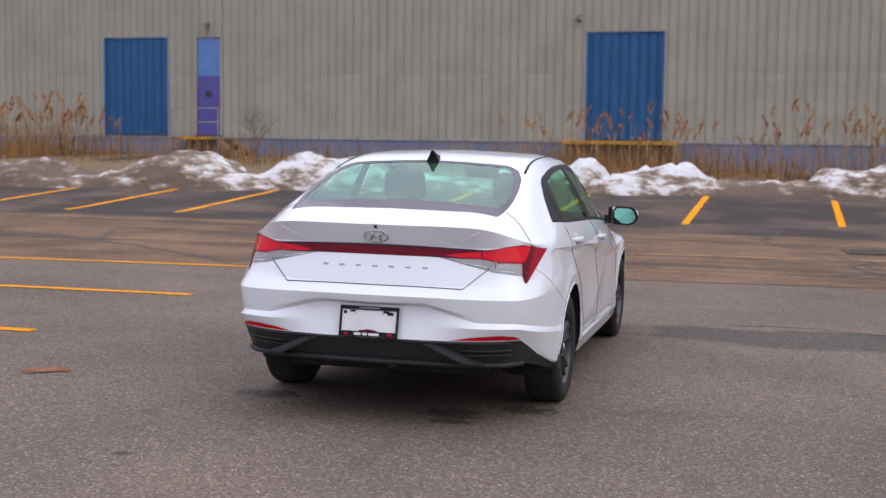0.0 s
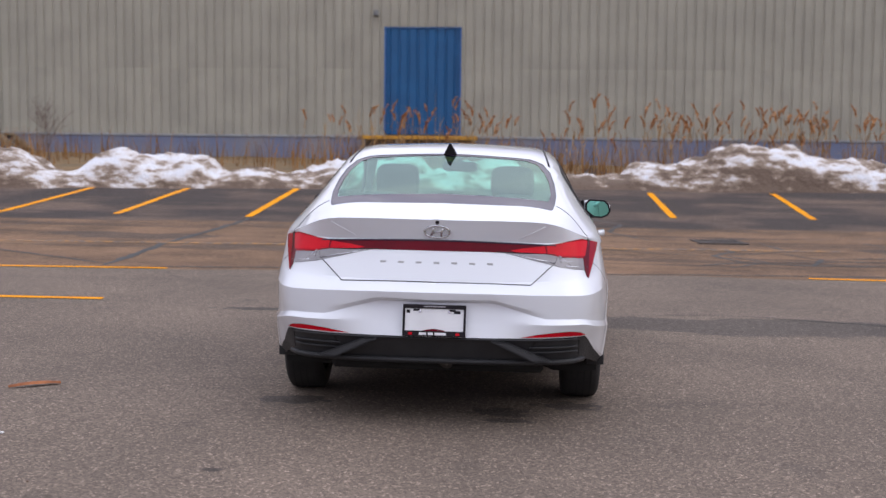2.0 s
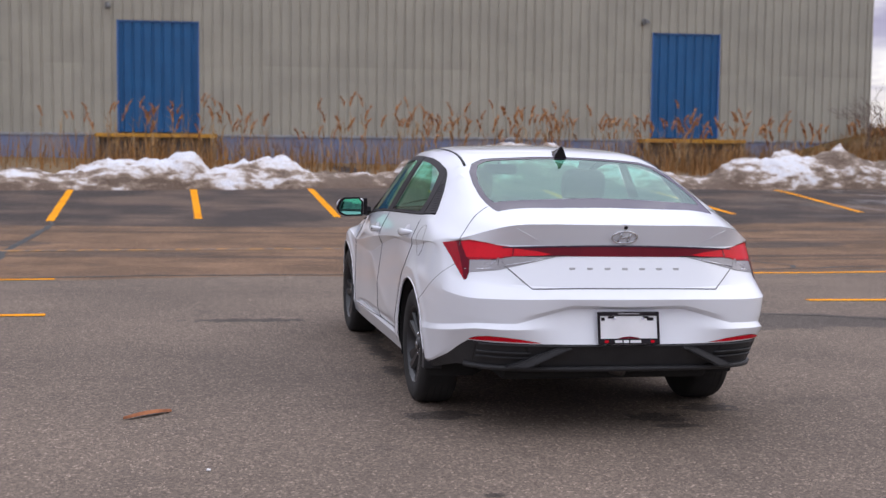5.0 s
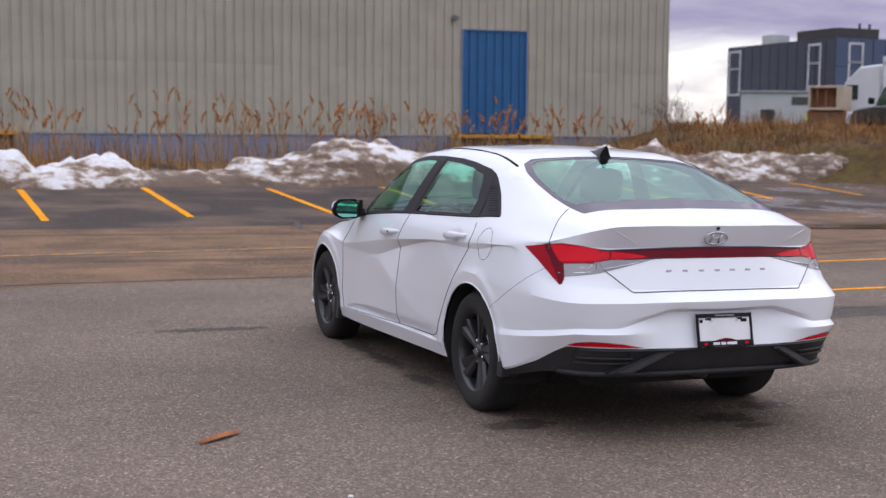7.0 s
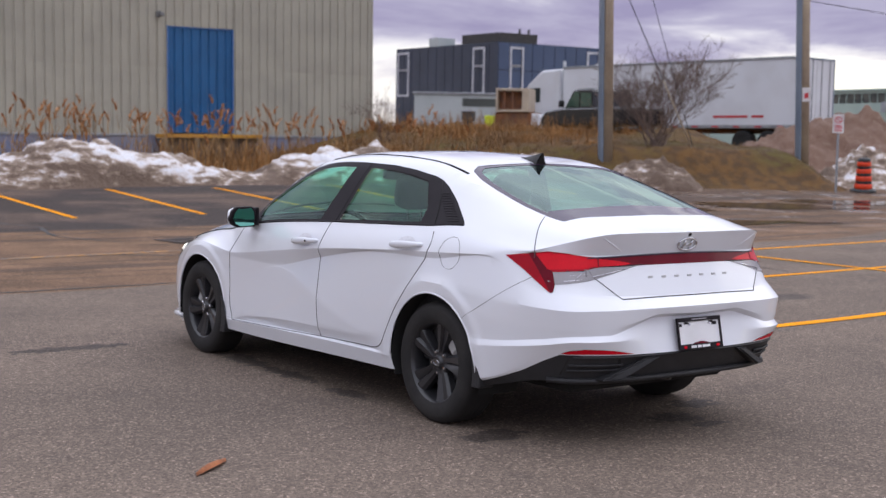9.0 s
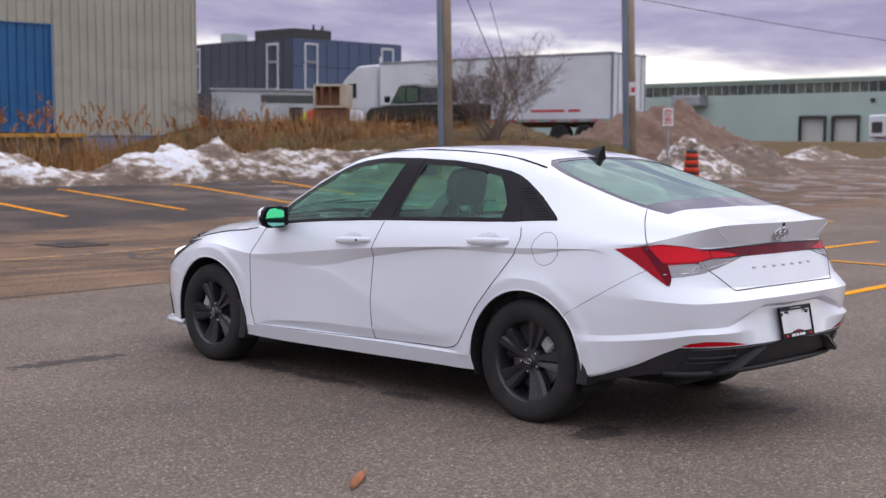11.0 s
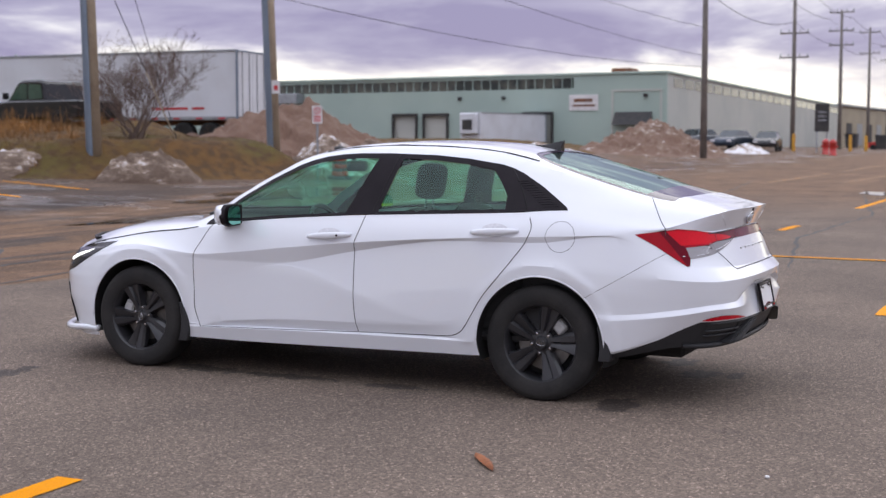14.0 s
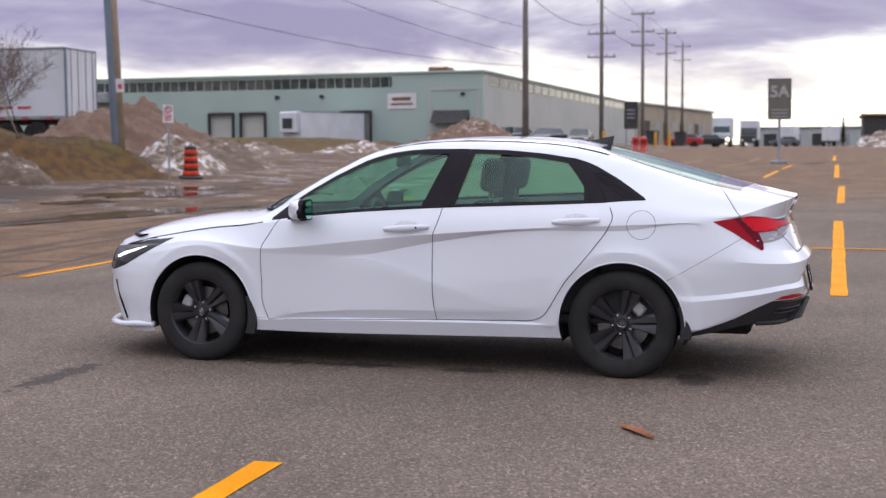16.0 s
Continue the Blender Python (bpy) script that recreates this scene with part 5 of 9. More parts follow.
def tractor(m, label="white sleeper-cab lorry tractor coupled to the trailer"):
    t = thing("lorry_tractor", m, label, "lorry")
    bm = bmesh.new()
    prism(bm, [(0.0, 1.0), (0.0, 3.95), (1.3, 3.9), (2.3, 3.2), (2.6, 2.4), (4.2, 2.05), (4.5, 1.7), (4.5, 0.7), (0.3, 0.7)], -1.15, 1.15, "x", 0.08)
    part("cab", bm, M_TRAILER, t)
    for x0 in (-1.175, 1.16):
        bm = bmesh.new()
        box(bm, x0, x0 + 0.015, 1.35, 2.25, 2.35, 3.05, 0.0)
        part("side_window", bm, M_DARKGLASS, t)
    bm = bmesh.new()
    prism(bm, [(2.31, 3.22), (2.60, 2.46), (2.64, 2.46), (2.35, 3.24)], -1.0, 1.0, "x")
    part("windscreen", bm, M_DARKGLASS, t)
    bm = bmesh.new()
    box(bm, -0.5, 0.5, -3.0, 4.3, 0.75, 0.98, 0.02)
    part("chassis", bm, M_DARK, t)
    for y in (-2.4, -1.2, 3.6):
        for x in (-1.0, 1.0):
            disc_wheel(t, x, y, 0.5, 0.5, 0.4)
    for x in (-1.15, 1.15):
        bm = bmesh.new()
        tube(bm, [(x, -0.25, 0.9), (x, -0.25, 4.3)], 0.08, 10)
        part("exhaust_stack", bm, M_GALV, t, smooth=True)


_d = Matrix.Rotation(radians(4.4), 4, "Z")
_f = Vector((39.8, 28.85, 0)) + _d @ Vector((0, 13.5, 0))
tractor(Matrix.Translation((_f.x, _f.y, 1.56)) @ _d)


def box_truck(m):
    """An old flat lorry with an open-sided box."""
    t = thing("work_lorry", m, "old tan box-bodied work lorry with rusty framing", "lorry")
    bm = bmesh.new()
    box(bm, -1.5, 1.1, -1.1, 1.1, 1.9, 2.02, 0.02)
    box(bm, -1.5, 1.1, -1.1, 1.1, 3.05, 3.18, 0.02)
    box(bm, 0.55, 1.1, -1.1, 1.1, 2.02, 3.05, 0.02)
    box(bm, -1.5, -1.35, -1.1, 1.1, 2.02, 3.05, 0.02)
    part("box_frame", bm, M_TAN, t)
    for x in (-0.85, -0.2):
        bm = bmesh.new()
        box(bm, x - 0.06, x + 0.06, -1.08, -0.98, 2.02, 3.05, 0.01)
        part("stake", bm, M_RUST, t)
    bm = bmesh.new()
    box(bm, -1.35, 0.55, -0.5, 1.05, 2.02, 3.0)
    part("load", bm, M_RUST, t)
    bm = bmesh.new()
    box(bm, -1.6, 1.7, -0.9, 0.9, 0.9, 1.88, 0.05)
    part("bed", bm, M_RUST, t)
    bm = bmesh.new()
    prism(bm, [(1.3, 0.6), (1.3, 1.85), (1.9, 1.8), (2.3, 1.35), (2.9, 1.25), (2.9, 0.6)], -1.0, 1.0, "y", 0.06)
    part("cab", bm, M_TRAILER, t)
    for x in (-1.1, 2.2):
        for y in (-0.95, 0.95):
            bm = bmesh.new()
            lathe(bm, [(0.0, -0.15), (0.45, -0.15), (0.48, -0.1), (0.48, 0.1), (0.45, 0.15), (0.0, 0.15)], 24, Matrix.Translation((x, y, 0.47)) @ Matrix.Rotation(radians(90), 4, "X"))
            part("wheel", bm, M_TYRE2, t, angle=40)


box_truck(pose(35.3, 42.6, land_z(35.3, 42.6) - 0.01, 0, 0, -54) @ Matrix.Diagonal((0.62, 0.62, 0.87, 1)))


def saloon(name, m, paint, label, category="car", tall=0.0, group="parked cars in the far lot", rear_lamps=False, lamps=False):
    """A far car: y forwards."""
    t = thing(name, m, label, category, group)
    bm = bmesh.new()
    prism(bm, [(-2.2, 0.30), (-2.25, 0.75), (-2.1, 0.98 + tall), (-1.5, 1.02 + tall), (1.0, 0.98), (2.05, 0.80), (2.25, 0.60), (2.2, 0.28)], -0.88, 0.88, "x", 0.06)
    part("body", bm, paint, t)
    bm = bmesh.new()
    vs = []
    for y, z, w in ((-1.75, 1.0 + tall, 0.80), (-1.35, 1.42 + tall, 0.62), (0.25, 1.44 + tall, 0.62), (1.05, 0.98, 0.78)):
        vs.append([bm.verts.new((-w, y, z)), bm.verts.new((w, y, z))])
    for a, b in zip(vs, vs[1:]):
        bm.faces.new((a[0], a[1], b[1], b[0]))
    bm.faces.new([v[0] for v in vs])
    bm.faces.new([v[1] for v in reversed(vs)])
    part("greenhouse", bm, M_DARKGLASS, t)
    bm = bmesh.new()
    box(bm, -0.60, 0.60, -1.34, 0.24, 1.40 + tall, 1.46 + tall, 0.02)
    part("roof", bm, paint, t)
    for y in (-1.35, 1.35):
        for x in (-0.8, 0.8):
            disc_wheel(t, x, y, 0.32, 0.32, 0.2)
    for x in (-0.65, 0.65):
        bm = bmesh.new()
        box(bm, x - 0.16, x + 0.16, 2.14, 2.24, 0.60, 0.74, 0.02)
        part("headlamp", bm, M_LAMPGLOW if lamps else M_SIGNWHITE, t)
        bm = bmesh.new()
        box(bm, x - 0.16, x + 0.16, -2.26, -2.18, 0.70, 0.84, 0.02)
        part("tail_lamp", bm, M_SIGNRED, t)


def pickup(m):
    """A crew-cab pickup: y forwards."""
    t = thing("pickup_truck", m, "black crew-cab pickup parked among the weeds", "pickup", "vehicles behind the bank")
    bm = bmesh.new()
    prism(bm, [(-2.9, 0.5), (-2.95, 1.12), (-0.9, 1.14), (1.2, 1.16), (2.6, 1.06), (2.9, 0.85), (2.9, 0.45)], -0.97, 0.97, "x", 0.06)
    part("body", bm, M_CARBLACK, t)
    bm = bmesh.new()
    prism(bm, [(-0.95, 1.1), (-0.85, 1.80), (-0.6, 1.88), (0.45, 1.88), (0.65, 1.82), (1.35, 1.12)], -0.86, 0.86, "x", 0.07)
    part("cab", bm, M_CARBLACK, t)
    for x in (-0.875, 0.862):
        for q in ([(0.12, 1.2), (0.12, 1.74), (0.48, 1.76), (1.12, 1.2)], [(-0.78, 1.2), (-0.72, 1.70), (0.02, 1.74), (0.02, 1.2)]):
            bm = bmesh.new()
            prism(bm, q, x, x + 0.013, "x")
            part("side_window", bm, M_PICKGLASS, t)
    bm = bmesh.new()
    prism(bm, [(0.70, 1.80), (1.36, 1.16), (1.38, 1.18), (0.73, 1.82)], -0.76, 0.76, "x")
    part("windscreen", bm, M_PICKGLASS, t)
    for x in (-1.1, 1.1):
        bm = bmesh.new()
        box(bm, x - 0.12, x + 0.12, 1.0, 1.1, 1.2, 1.45, 0.03)
        part("door_mirror", bm, M_CARBLACK, t)
    for y in (-1.85, 1.85):
        for x in (-0.85, 0.85):
            disc_wheel(t, x, y, 0.40, 0.40, 0.26)


M_PICKGLASS = mat("green_vehicle_glass", (0.06, 0.11, 0.08), None, scale=3, rough=0.1)
pickup(pose(29.45, 30.75, land_z(29.45, 30.75) - 0.02, 0, 0, -12))
M_SIGNALRED = mat("signal_red_plastic", (0.85, 0.06, 0.02), None, scale=3, rough=0.5)


def road_barrier(x, y, skin, label):
    """A moulded plastic barrier block: broad foot, waist, narrow top."""
    b = thing("road_barrier", pose(x, y, land_z(x, y), 0, 0, -48.7), label, "barrier", "plastic barriers beyond the weeds")
    bm = bmesh.new()
    prism(bm, [(-0.26, 0.0), (0.26, 0.0), (0.26, 0.14), (0.13, 0.42), (0.11, 1.80), (-0.11, 1.80), (-0.13, 0.42), (-0.26, 0.14)], -0.39, 0.39, "x", 0.03)
    part("block", bm, skin, b)
    for x0 in (-0.42, 0.39):
        bm = bmesh.new()
        tube(bm, [(x0 + 0.015, 0, 0.2), (x0 + 0.015, 0, 1.1)], 0.05, 10)
        part("hinge_post", bm, skin, b, smooth=True)


for k, (skin, lab) in enumerate(((M_HIVIS, "yellow-green plastic road barrier"), (M_SIGNALRED, "signal red plastic road barrier"), (M_HIVIS, "yellow-green plastic road barrier"))):
    road_barrier(48.4 + 0.60 * k, 61.0 - 0.68 * k, skin, lab)


def meter_box(x, y):
    t = thing("utility_box", pose(x, y, land_z(x, y), 0, 0, 40), "dark grey utility box on legs among the weeds", "utility box")
    bm = bmesh.new()
    box(bm, -0.28, 0.28, -0.2, 0.2, 0.34, 0.66, 0.03)
    body = part("casing", bm, M_DARK, t)
    bm = bmesh.new()
    box(bm, -0.31, 0.31, -0.23, 0.23, 0.66, 0.70, 0.012)
    part("lid", bm, M_GALV, body)
    for dx in (-0.22, 0.22):
        bm = bmesh.new()
        box(bm, dx - 0.05, dx + 0.05, -0.12, 0.12, -0.1, 0.34, 0.01)
        part("leg", bm, M_DARK, t)


meter_box(24.1, 32.0)
saloon("flatbed_car", pose(40.0, 70.0, land_z(40, 70) + 0.2, 0, 0, -62), M_RUST, "rusty brown vehicle beyond the building corner", "car", 0.2, "vehicles behind the bank")

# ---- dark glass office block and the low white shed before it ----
# one blue glass wall in two tones: shaded and lit face, put into the colour
M_CURTAIN_SHADED = mat("blue_curtain_wall_shaded", (0.018, 0.026, 0.046), (0.026, 0.036, 0.062), scale=0.15, rough=0.25, fine=0.05)
M_CURTAIN_LIT = mat("blue_curtain_wall_lit", (0.056, 0.085, 0.16), (0.046, 0.072, 0.135), scale=0.15, rough=0.25, fine=0.05)
M_WHITEFRAME = mat("white_window_frame", (0.55, 0.56, 0.60), None, scale=1, rough=0.5)
M_SHED = mat("white_shed_wall", (0.42, 0.46, 0.46), (0.36, 0.40, 0.40), scale=0.4, rough=0.6)


def office_block():
    o = thing("office_block", pose(114.7, 142.2, 1.0), "dark blue glass office block with white framed window bays", "building")
    A, C, B = Vector((-1.0, 24.6, 0)), Vector((0, 0, 0)), Vector((19.5, -2.4, 0))
    D = A + B
    # left face takes the shaded tone, right face the lit one
    for p, q, h, skin in ((A, C, 16.3, M_CURTAIN_SHADED), (C, B, 16.3, M_CURTAIN_LIT)):
        k = int((q - p).length / 1.9)
        lv = [0, 4.1, 8.2, 12.3, h]
        n = (q - p).normalized().cross(Vector((0, 0, 1)))
        for i in range(k):
            a, b = p.lerp(q, (i + 0.03) / k), p.lerp(q, (i + 0.97) / k)
            for z0, z1 in zip(lv, lv[1:]):
                bm = bmesh.new()
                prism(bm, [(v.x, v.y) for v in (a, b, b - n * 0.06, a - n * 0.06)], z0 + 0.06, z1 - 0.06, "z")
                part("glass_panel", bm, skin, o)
    bm = bmesh.new()
    foot = [A * 0.995 + D * 0.005, C + D * 0.004, B * 0.995 + D * 0.005, D]
    prism(bm, [(v.x, v.y) for v in foot], -1.0, 16.32, "z")
    part("core", bm, M_CURTAIN_SHADED, o)
    bm = bmesh.new()
    tl = [C + (A - C) * 0.36 + B * 0.02, C + (A + B) * 0.02, C + (B - C) * 0.36 + A * 0.02, C + (B - C) * 0.36 + (A - C) * 0.36]
    prism(bm, [(v.x, v.y) for v in tl], 16.3, 17.7, "z")
    part("penthouse", bm, M_DARK, o)
    bm = bmesh.new()
    q = C + (A - C) * 0.62 + (B - C) * 0.08
    box(bm, q.x - 1.6, q.x + 1.6, q.y - 1.2, q.y + 1.2, 16.3, 17.6)
    part("roof_plant", bm, M_SHED, o)
    for t in (0.22, 0.30):
        bm = bmesh.new()
        q = C + (B - C) * t
        tube(bm, [(q.x, q.y + 1.0, 17.6), (q.x, q.y + 1.0, 18.4)], 0.18, 8)
        part("flue", bm, M_DARK, o)
    for p, q, t0, t1 in ((A, C, 0.02, 0.14), (A, C, 0.77, 0.88), (C, B, 0.10, 0.22), (C, B, 0.80, 0.92)):
        n = (q - p).normalized().cross(Vector((0, 0, 1))) * 0.12
        for z0, z1 in ((8.8, 13.1), (12.8, 15.7)):
            bm = bmesh.new()
            a, b = p.lerp(q, t0), p.lerp(q, t1)
            e = (b - a).normalized() * 0.28
            for u0, u1, w0, w1 in ((a, a + e, z0, z1), (b - e, b, z0, z1), (a + e, b - e, z0, z0 + 0.3), (a + e, b - e, z1 - 0.3, z1)):
                vs = [u0 + n, u1 + n, u1 - n * 0.5, u0 - n * 0.5]
                prism(bm, [(v.x, v.y) for v in vs], w0, w1, "z")
            part("window_frame", bm, M_WHITEFRAME, o, "white framed window bay")


office_block()


def low_shed():
    s = thing("low_shed", pose(75.5, 107.8, 1.6, 0, 0, -36.7), "low pale shed with a grey-green band", "building")
    bm = bmesh.new()
    box(bm, 0, 15.0, 0, 8, -0.5, 5.8, 0.05)
    part("wall", bm, M_SHED, s)
    bm = bmesh.new()
    box(bm, 5.1, 14.0, -0.03, 0.02, 4.55, 5.4)
    part("window_band", bm, M_DARKGLASS, s)
    bm = bmesh.new()
    box(bm, -0.2, 15.2, -0.2, 8.2, 5.8, 6.0, 0.03)
    part("roof", bm, M_GALV, s)
    for x in (0.6, 2.4):
        bm = bmesh.new()
        box(bm, x, x + 1.3, -0.04, 0.02, 0.4, 2.6)
        part("door", bm, M_GALV, s)


low_shed()

# ---- pale green warehouse ----
M_WHSE = mat("pale_green_cladding", (0.36, 0.45, 0.40), (0.32, 0.41, 0.37), scale=0.25, rough=0.6, fine=0.05)
M_WHSE2 = mat("cream_cladding", (0.46, 0.47, 0.43), (0.40, 0.42, 0.39), scale=0.25, rough=0.6, fine=0.05)
M_CLERE = mat("clerestory_glass", (0.022, 0.03, 0.028), (0.085, 0.085, 0.07), scale=0.9, rough=0.15, lo=0.45, hi=0.6)
M_TANWALL = mat("tan_wall", (0.36, 0.31, 0.22), (0.30, 0.26, 0.19), scale=0.3, rough=0.7)


def warehouse():
    ax, ay, bx, by = 88.3, 86.0, 88.3, 24.2
    L = math.hypot(bx - ax, by - ay)
    w = thing("warehouse", pose(ax, ay, 1.35, 0, 0, math.degrees(math.atan2(by - ay, bx - ax))), "pale green warehouse with a clerestory strip and loading docks", "building")
    H = 5.75
    docks = [(L - 23.1, L - 20.8), (L - 20.3, L - 18.0), (L - 11.6, L - 9.0)]
    u = 0.0
    for a, b in docks + [(L, L)]:
        bm = bmesh.new()
        box(bm, u, a, 0, 0.3, -1.5, 4.75)
        part("front_wall", bm, M_WHSE, w)
        if b > a:
            bm = bmesh.new()
            box(bm, a, b, 0, 0.3, 3.0, 4.75)
            part("lintel", bm, M_WHSE, w)
        u = b
    bm = bmesh.new()
    box(bm, 0, L, 0.0, 0.3, 5.55, H)
    part("parapet", bm, M_WHSE, w)
    bm = bmesh.new()
    box(bm, L - 7.35, L, 0.0, 0.3, 4.75, 5.55)
    part("end_panel", bm, M_WHSE, w)
    bm = bmesh.new()
    box(bm, L - 0.3, L, 0.3, 84, -1.5, H)
    part("side_wall", bm, M_WHSE2, w)
    bm = bmesh.new()
    box(bm, 0, L - 0.3, 83.7, 84, -1.5, H)
    box(bm, 0, 0.3, 0.3, 83.7, -1.5, H)
    part("back_wall", bm, M_WHSE, w)
    bm = bmesh.new()
    box(bm, -0.15, L + 0.15, -0.15, 84.1, H, H + 0.18, 0.03)
    part("roof", bm, M_WHSE, w)
    bm = bmesh.new()
    box(bm, L - 5.0, L - 3.4, 2, 4, H + 0.18, H + 0.6, 0.05)
    part("roof_unit", bm, M_RUST, w)
    x = 0.3
    while x < L - 8.0:
        bm = bmesh.new()
        box(bm, x, x + 0.70, 0.16, 0.20, 4.75, 5.55)
        part("clerestory_pane", bm, M_CLERE, w)
        bm = bmesh.new()
        box(bm, x + 0.70, x + 0.76, 0.10, 0.24, 4.75, 5.55)
        part("mullion", bm, M_WHSE, w)
        x += 0.76
    for a, b in docks:
        bm = bmesh.new()
        for p, q, r, s in ((a, a + 0.16, 0.3, 2.75), (b - 0.16, b, 0.3, 2.75), (a, b, 2.75, 2.95)):
            box(bm, p, q, -0.25, 0.0, r, s, 0.02)
        part("dock_seal", bm, M_DARK, w, "black dock seal")
        bm = bmesh.new()
        box(bm, a, b, 0.12, 0.2, -0.5, 3.0)
        part("dock_door", bm, M_WHSE2, w)
    # big recessed panel, awning and notice board near the corner
    bm = bmesh.new()
    for p, q, r, s in ((L - 4.3, L - 4.15, 0.5, 4.6), (L - 0.5, L - 0.35, 0.5, 4.6), (L - 4.15, L - 0.5, 4.45, 4.6)):
        box(bm, p, q, -0.06, 0.0, r, s)
    part("panel_frame", bm, M_WHSE2, w)
    bm = bmesh.new()
    prism(bm, [(-0.9, 1.9), (0.0, 1.9), (0.0, 2.9)], L - 4.0, L - 1.1, "x")
    part("awning", bm, M_DARK, w, "black awning over the entrance")
    bm = bmesh.new()
    box(bm, L - 7.7, L - 5.35, -0.08, 0.0, 3.05, 4.25, 0.01)
    sg = part("notice_board", bm, M_SIGNWHITE, w, "white company board")
    for z0, z1, x0, x1 in ((3.70, 3.95, -7.3, -5.8), (3.35, 3.5, -7.4, -5.6)):
        bm = bmesh.new()
        box(bm, L + x0, L + x1, -0.10, -0.085, z0, z1)
        part("name_bar", bm, M_RUST, sg)
    bm = bmesh.new()
    box(bm, L - 34.4, L - 31.6, -1.3, -0.02, 3.9, 4.75, 0.05)
    part("wall_unit", bm, M_GALV, w)
    for u in (L - 17.0, L - 13.2, L - 1.6):
        bm = bmesh.new()
        box(bm, u - 0.15, u + 0.15, -0.2, 0.0, 4.0, 4.25, 0.02)
        part("wall_lamp", bm, M_DARK, w)
    # side windows
    for k in range(26):
        y = 2.0 + 3.2 * k
        bm = bmesh.new()
        box(bm, L + 0.002, L + 0.03, y, y + 2.6, 4.8, 5.5)
        part("side_pane", bm, M_CLERE, w)
    reefer = semi_trailer(w.matrix_basis @ pose(L - 10.3, -0.5, -0.25, 0, 0, 166) @ Matrix.Scale(0.75, 4), 11.0, "white refrigerated trailer backed to a dock", True, False)
    bm = bmesh.new()
    box(bm, -1.0, 1.0, 11.0, 11.5, 1.9, 3.9, 0.08)
    unit = part("cooling_unit", bm, M_TRAILER, reefer, "white cooling unit on the trailer nose")
    bm = bmesh.new()
    box(bm, -0.6, 0.6, 11.5, 11.53, 2.3, 3.3, 0.0)
    part("grille", bm, M_DARK, unit)


warehouse()


def tan_building():
    t = thing("tan_building", pose(173.0, 24.0, 1.8, 0, 0, -5.5), "tan flat-roofed building far along the road", "building")
    bm = bmesh.new()
    box(bm, 0, 55, 0, 30, -1, 5.4, 0.1)
    part("wall", bm, M_TANWALL, t)
    bm = bmesh.new()
    box(bm, -0.3, 55.3, -0.3, 30.3, 5.4, 5.7, 0.05)
    part("roof", bm, M_GALV, t)
    for k in range(8):
        bm = bmesh.new()
        box(bm, 3 + 6 * k, 6 + 6 * k, -0.06, 0.0, 0.2, 3.2)
        part("door", bm, M_GALV if k % 2 else M_DARK, t)
    bm = bmesh.new()
    box(bm, -0.06, 0.0, 1.0, 6.0, 0.5, 4.2)
    part("entrance", bm, M_DARKGLASS, t)


tan_building()


M_STEELROOF = mat("grey_roof_sheet", (0.16, 0.18, 0.20), None, scale=0.3, rough=0.5)
M_CONIFER = mat("conifer_needles", (0.030, 0.050, 0.022), (0.05, 0.07, 0.03), scale=1.0, rough=0.9)


# far row along the eastern edge
E = thing("far_shed", pose(162.0, -15.5, 1.3), "dark low shed at the far edge of the lot", "building")
bm = bmesh.new()
box(bm, 0, 14, -12, 10.2, -1, 3.6, 0.1)
part("wall", bm, M_DARK, E)
bm = bmesh.new()
box(bm, -0.3, 14.3, -12.3, 10.5, 3.6, 3.9, 0.05)
part("roof", bm, M_RUST, E)
G = thing("far_warehouse", pose(251.0, 0.0, 1.3), "long low grey warehouse on the horizon", "building")
bm = bmesh.new()
box(bm, 0, 30, -16, 14, -1, 3.3, 0.1)
part("wall", bm, M_SHED, G)
bm = bmesh.new()
box(bm, -0.3, 30.3, -16.3, 14.3, 3.3, 3.6, 0.05)
part("roof", bm, M_STEELROOF, G)
for k in range(6):
    bm = bmesh.new()
    box(bm, -0.05, 0.02, -14 + 4.5 * k, -11.6 + 4.5 * k, 0.0, 2.3)
    part("dock_door", bm, M_DARK if k % 2 else M_GALV, G)
for x, y, r in ((211.5, -1.0, 95), (203.0, 4.2, 85)):
    semi_trailer(pose(x, y, ground_z(x, y), 0, 0, r) @ Matrix.Scale(0.75, 4), 13.0, "white semi-trailer parked far across the lot", True, False)


def far_tree(x, y, height, seed):
    """A narrow evergreen: a trunk and whorls of drooping sprays."""
    rnd = random.Random(seed)
    t = thing("conifer", pose(x, y, ground_z(x, y)), "narrow dark green conifer on the horizon", "tree", "far conifers")
    bm = bmesh.new()
    tube(bm, [(0, 0, 0), (0, 0, height * 0.6), (0, 0, height)], [0.16, 0.09, 0.02], 8)
    part("trunk", bm, M_BARK, t)
    v, f = [], []
    for k in range(420):
        h = rnd.uniform(0.12, 0.98)
        a = rnd.uniform(0, 6.28)
        reach = height * 0.2 * (1.05 - h) * rnd.uniform(0.3, 1.0)
        blades(v, f, reach * 0.5 * math.cos(a), reach * 0.5 * math.sin(a), h * height, 0.25, reach, a, 0.22)
    me = bpy.data.meshes.new("crown")
    me.from_pydata(v, [], f)
    me.materials.append(M_CONIFER)
    ob = new("crown", me)
    ob.parent = t


far_tree(214.0, -3.4, 4.6, 31)
far_tree(216.0, -1.2, 3.4, 32)

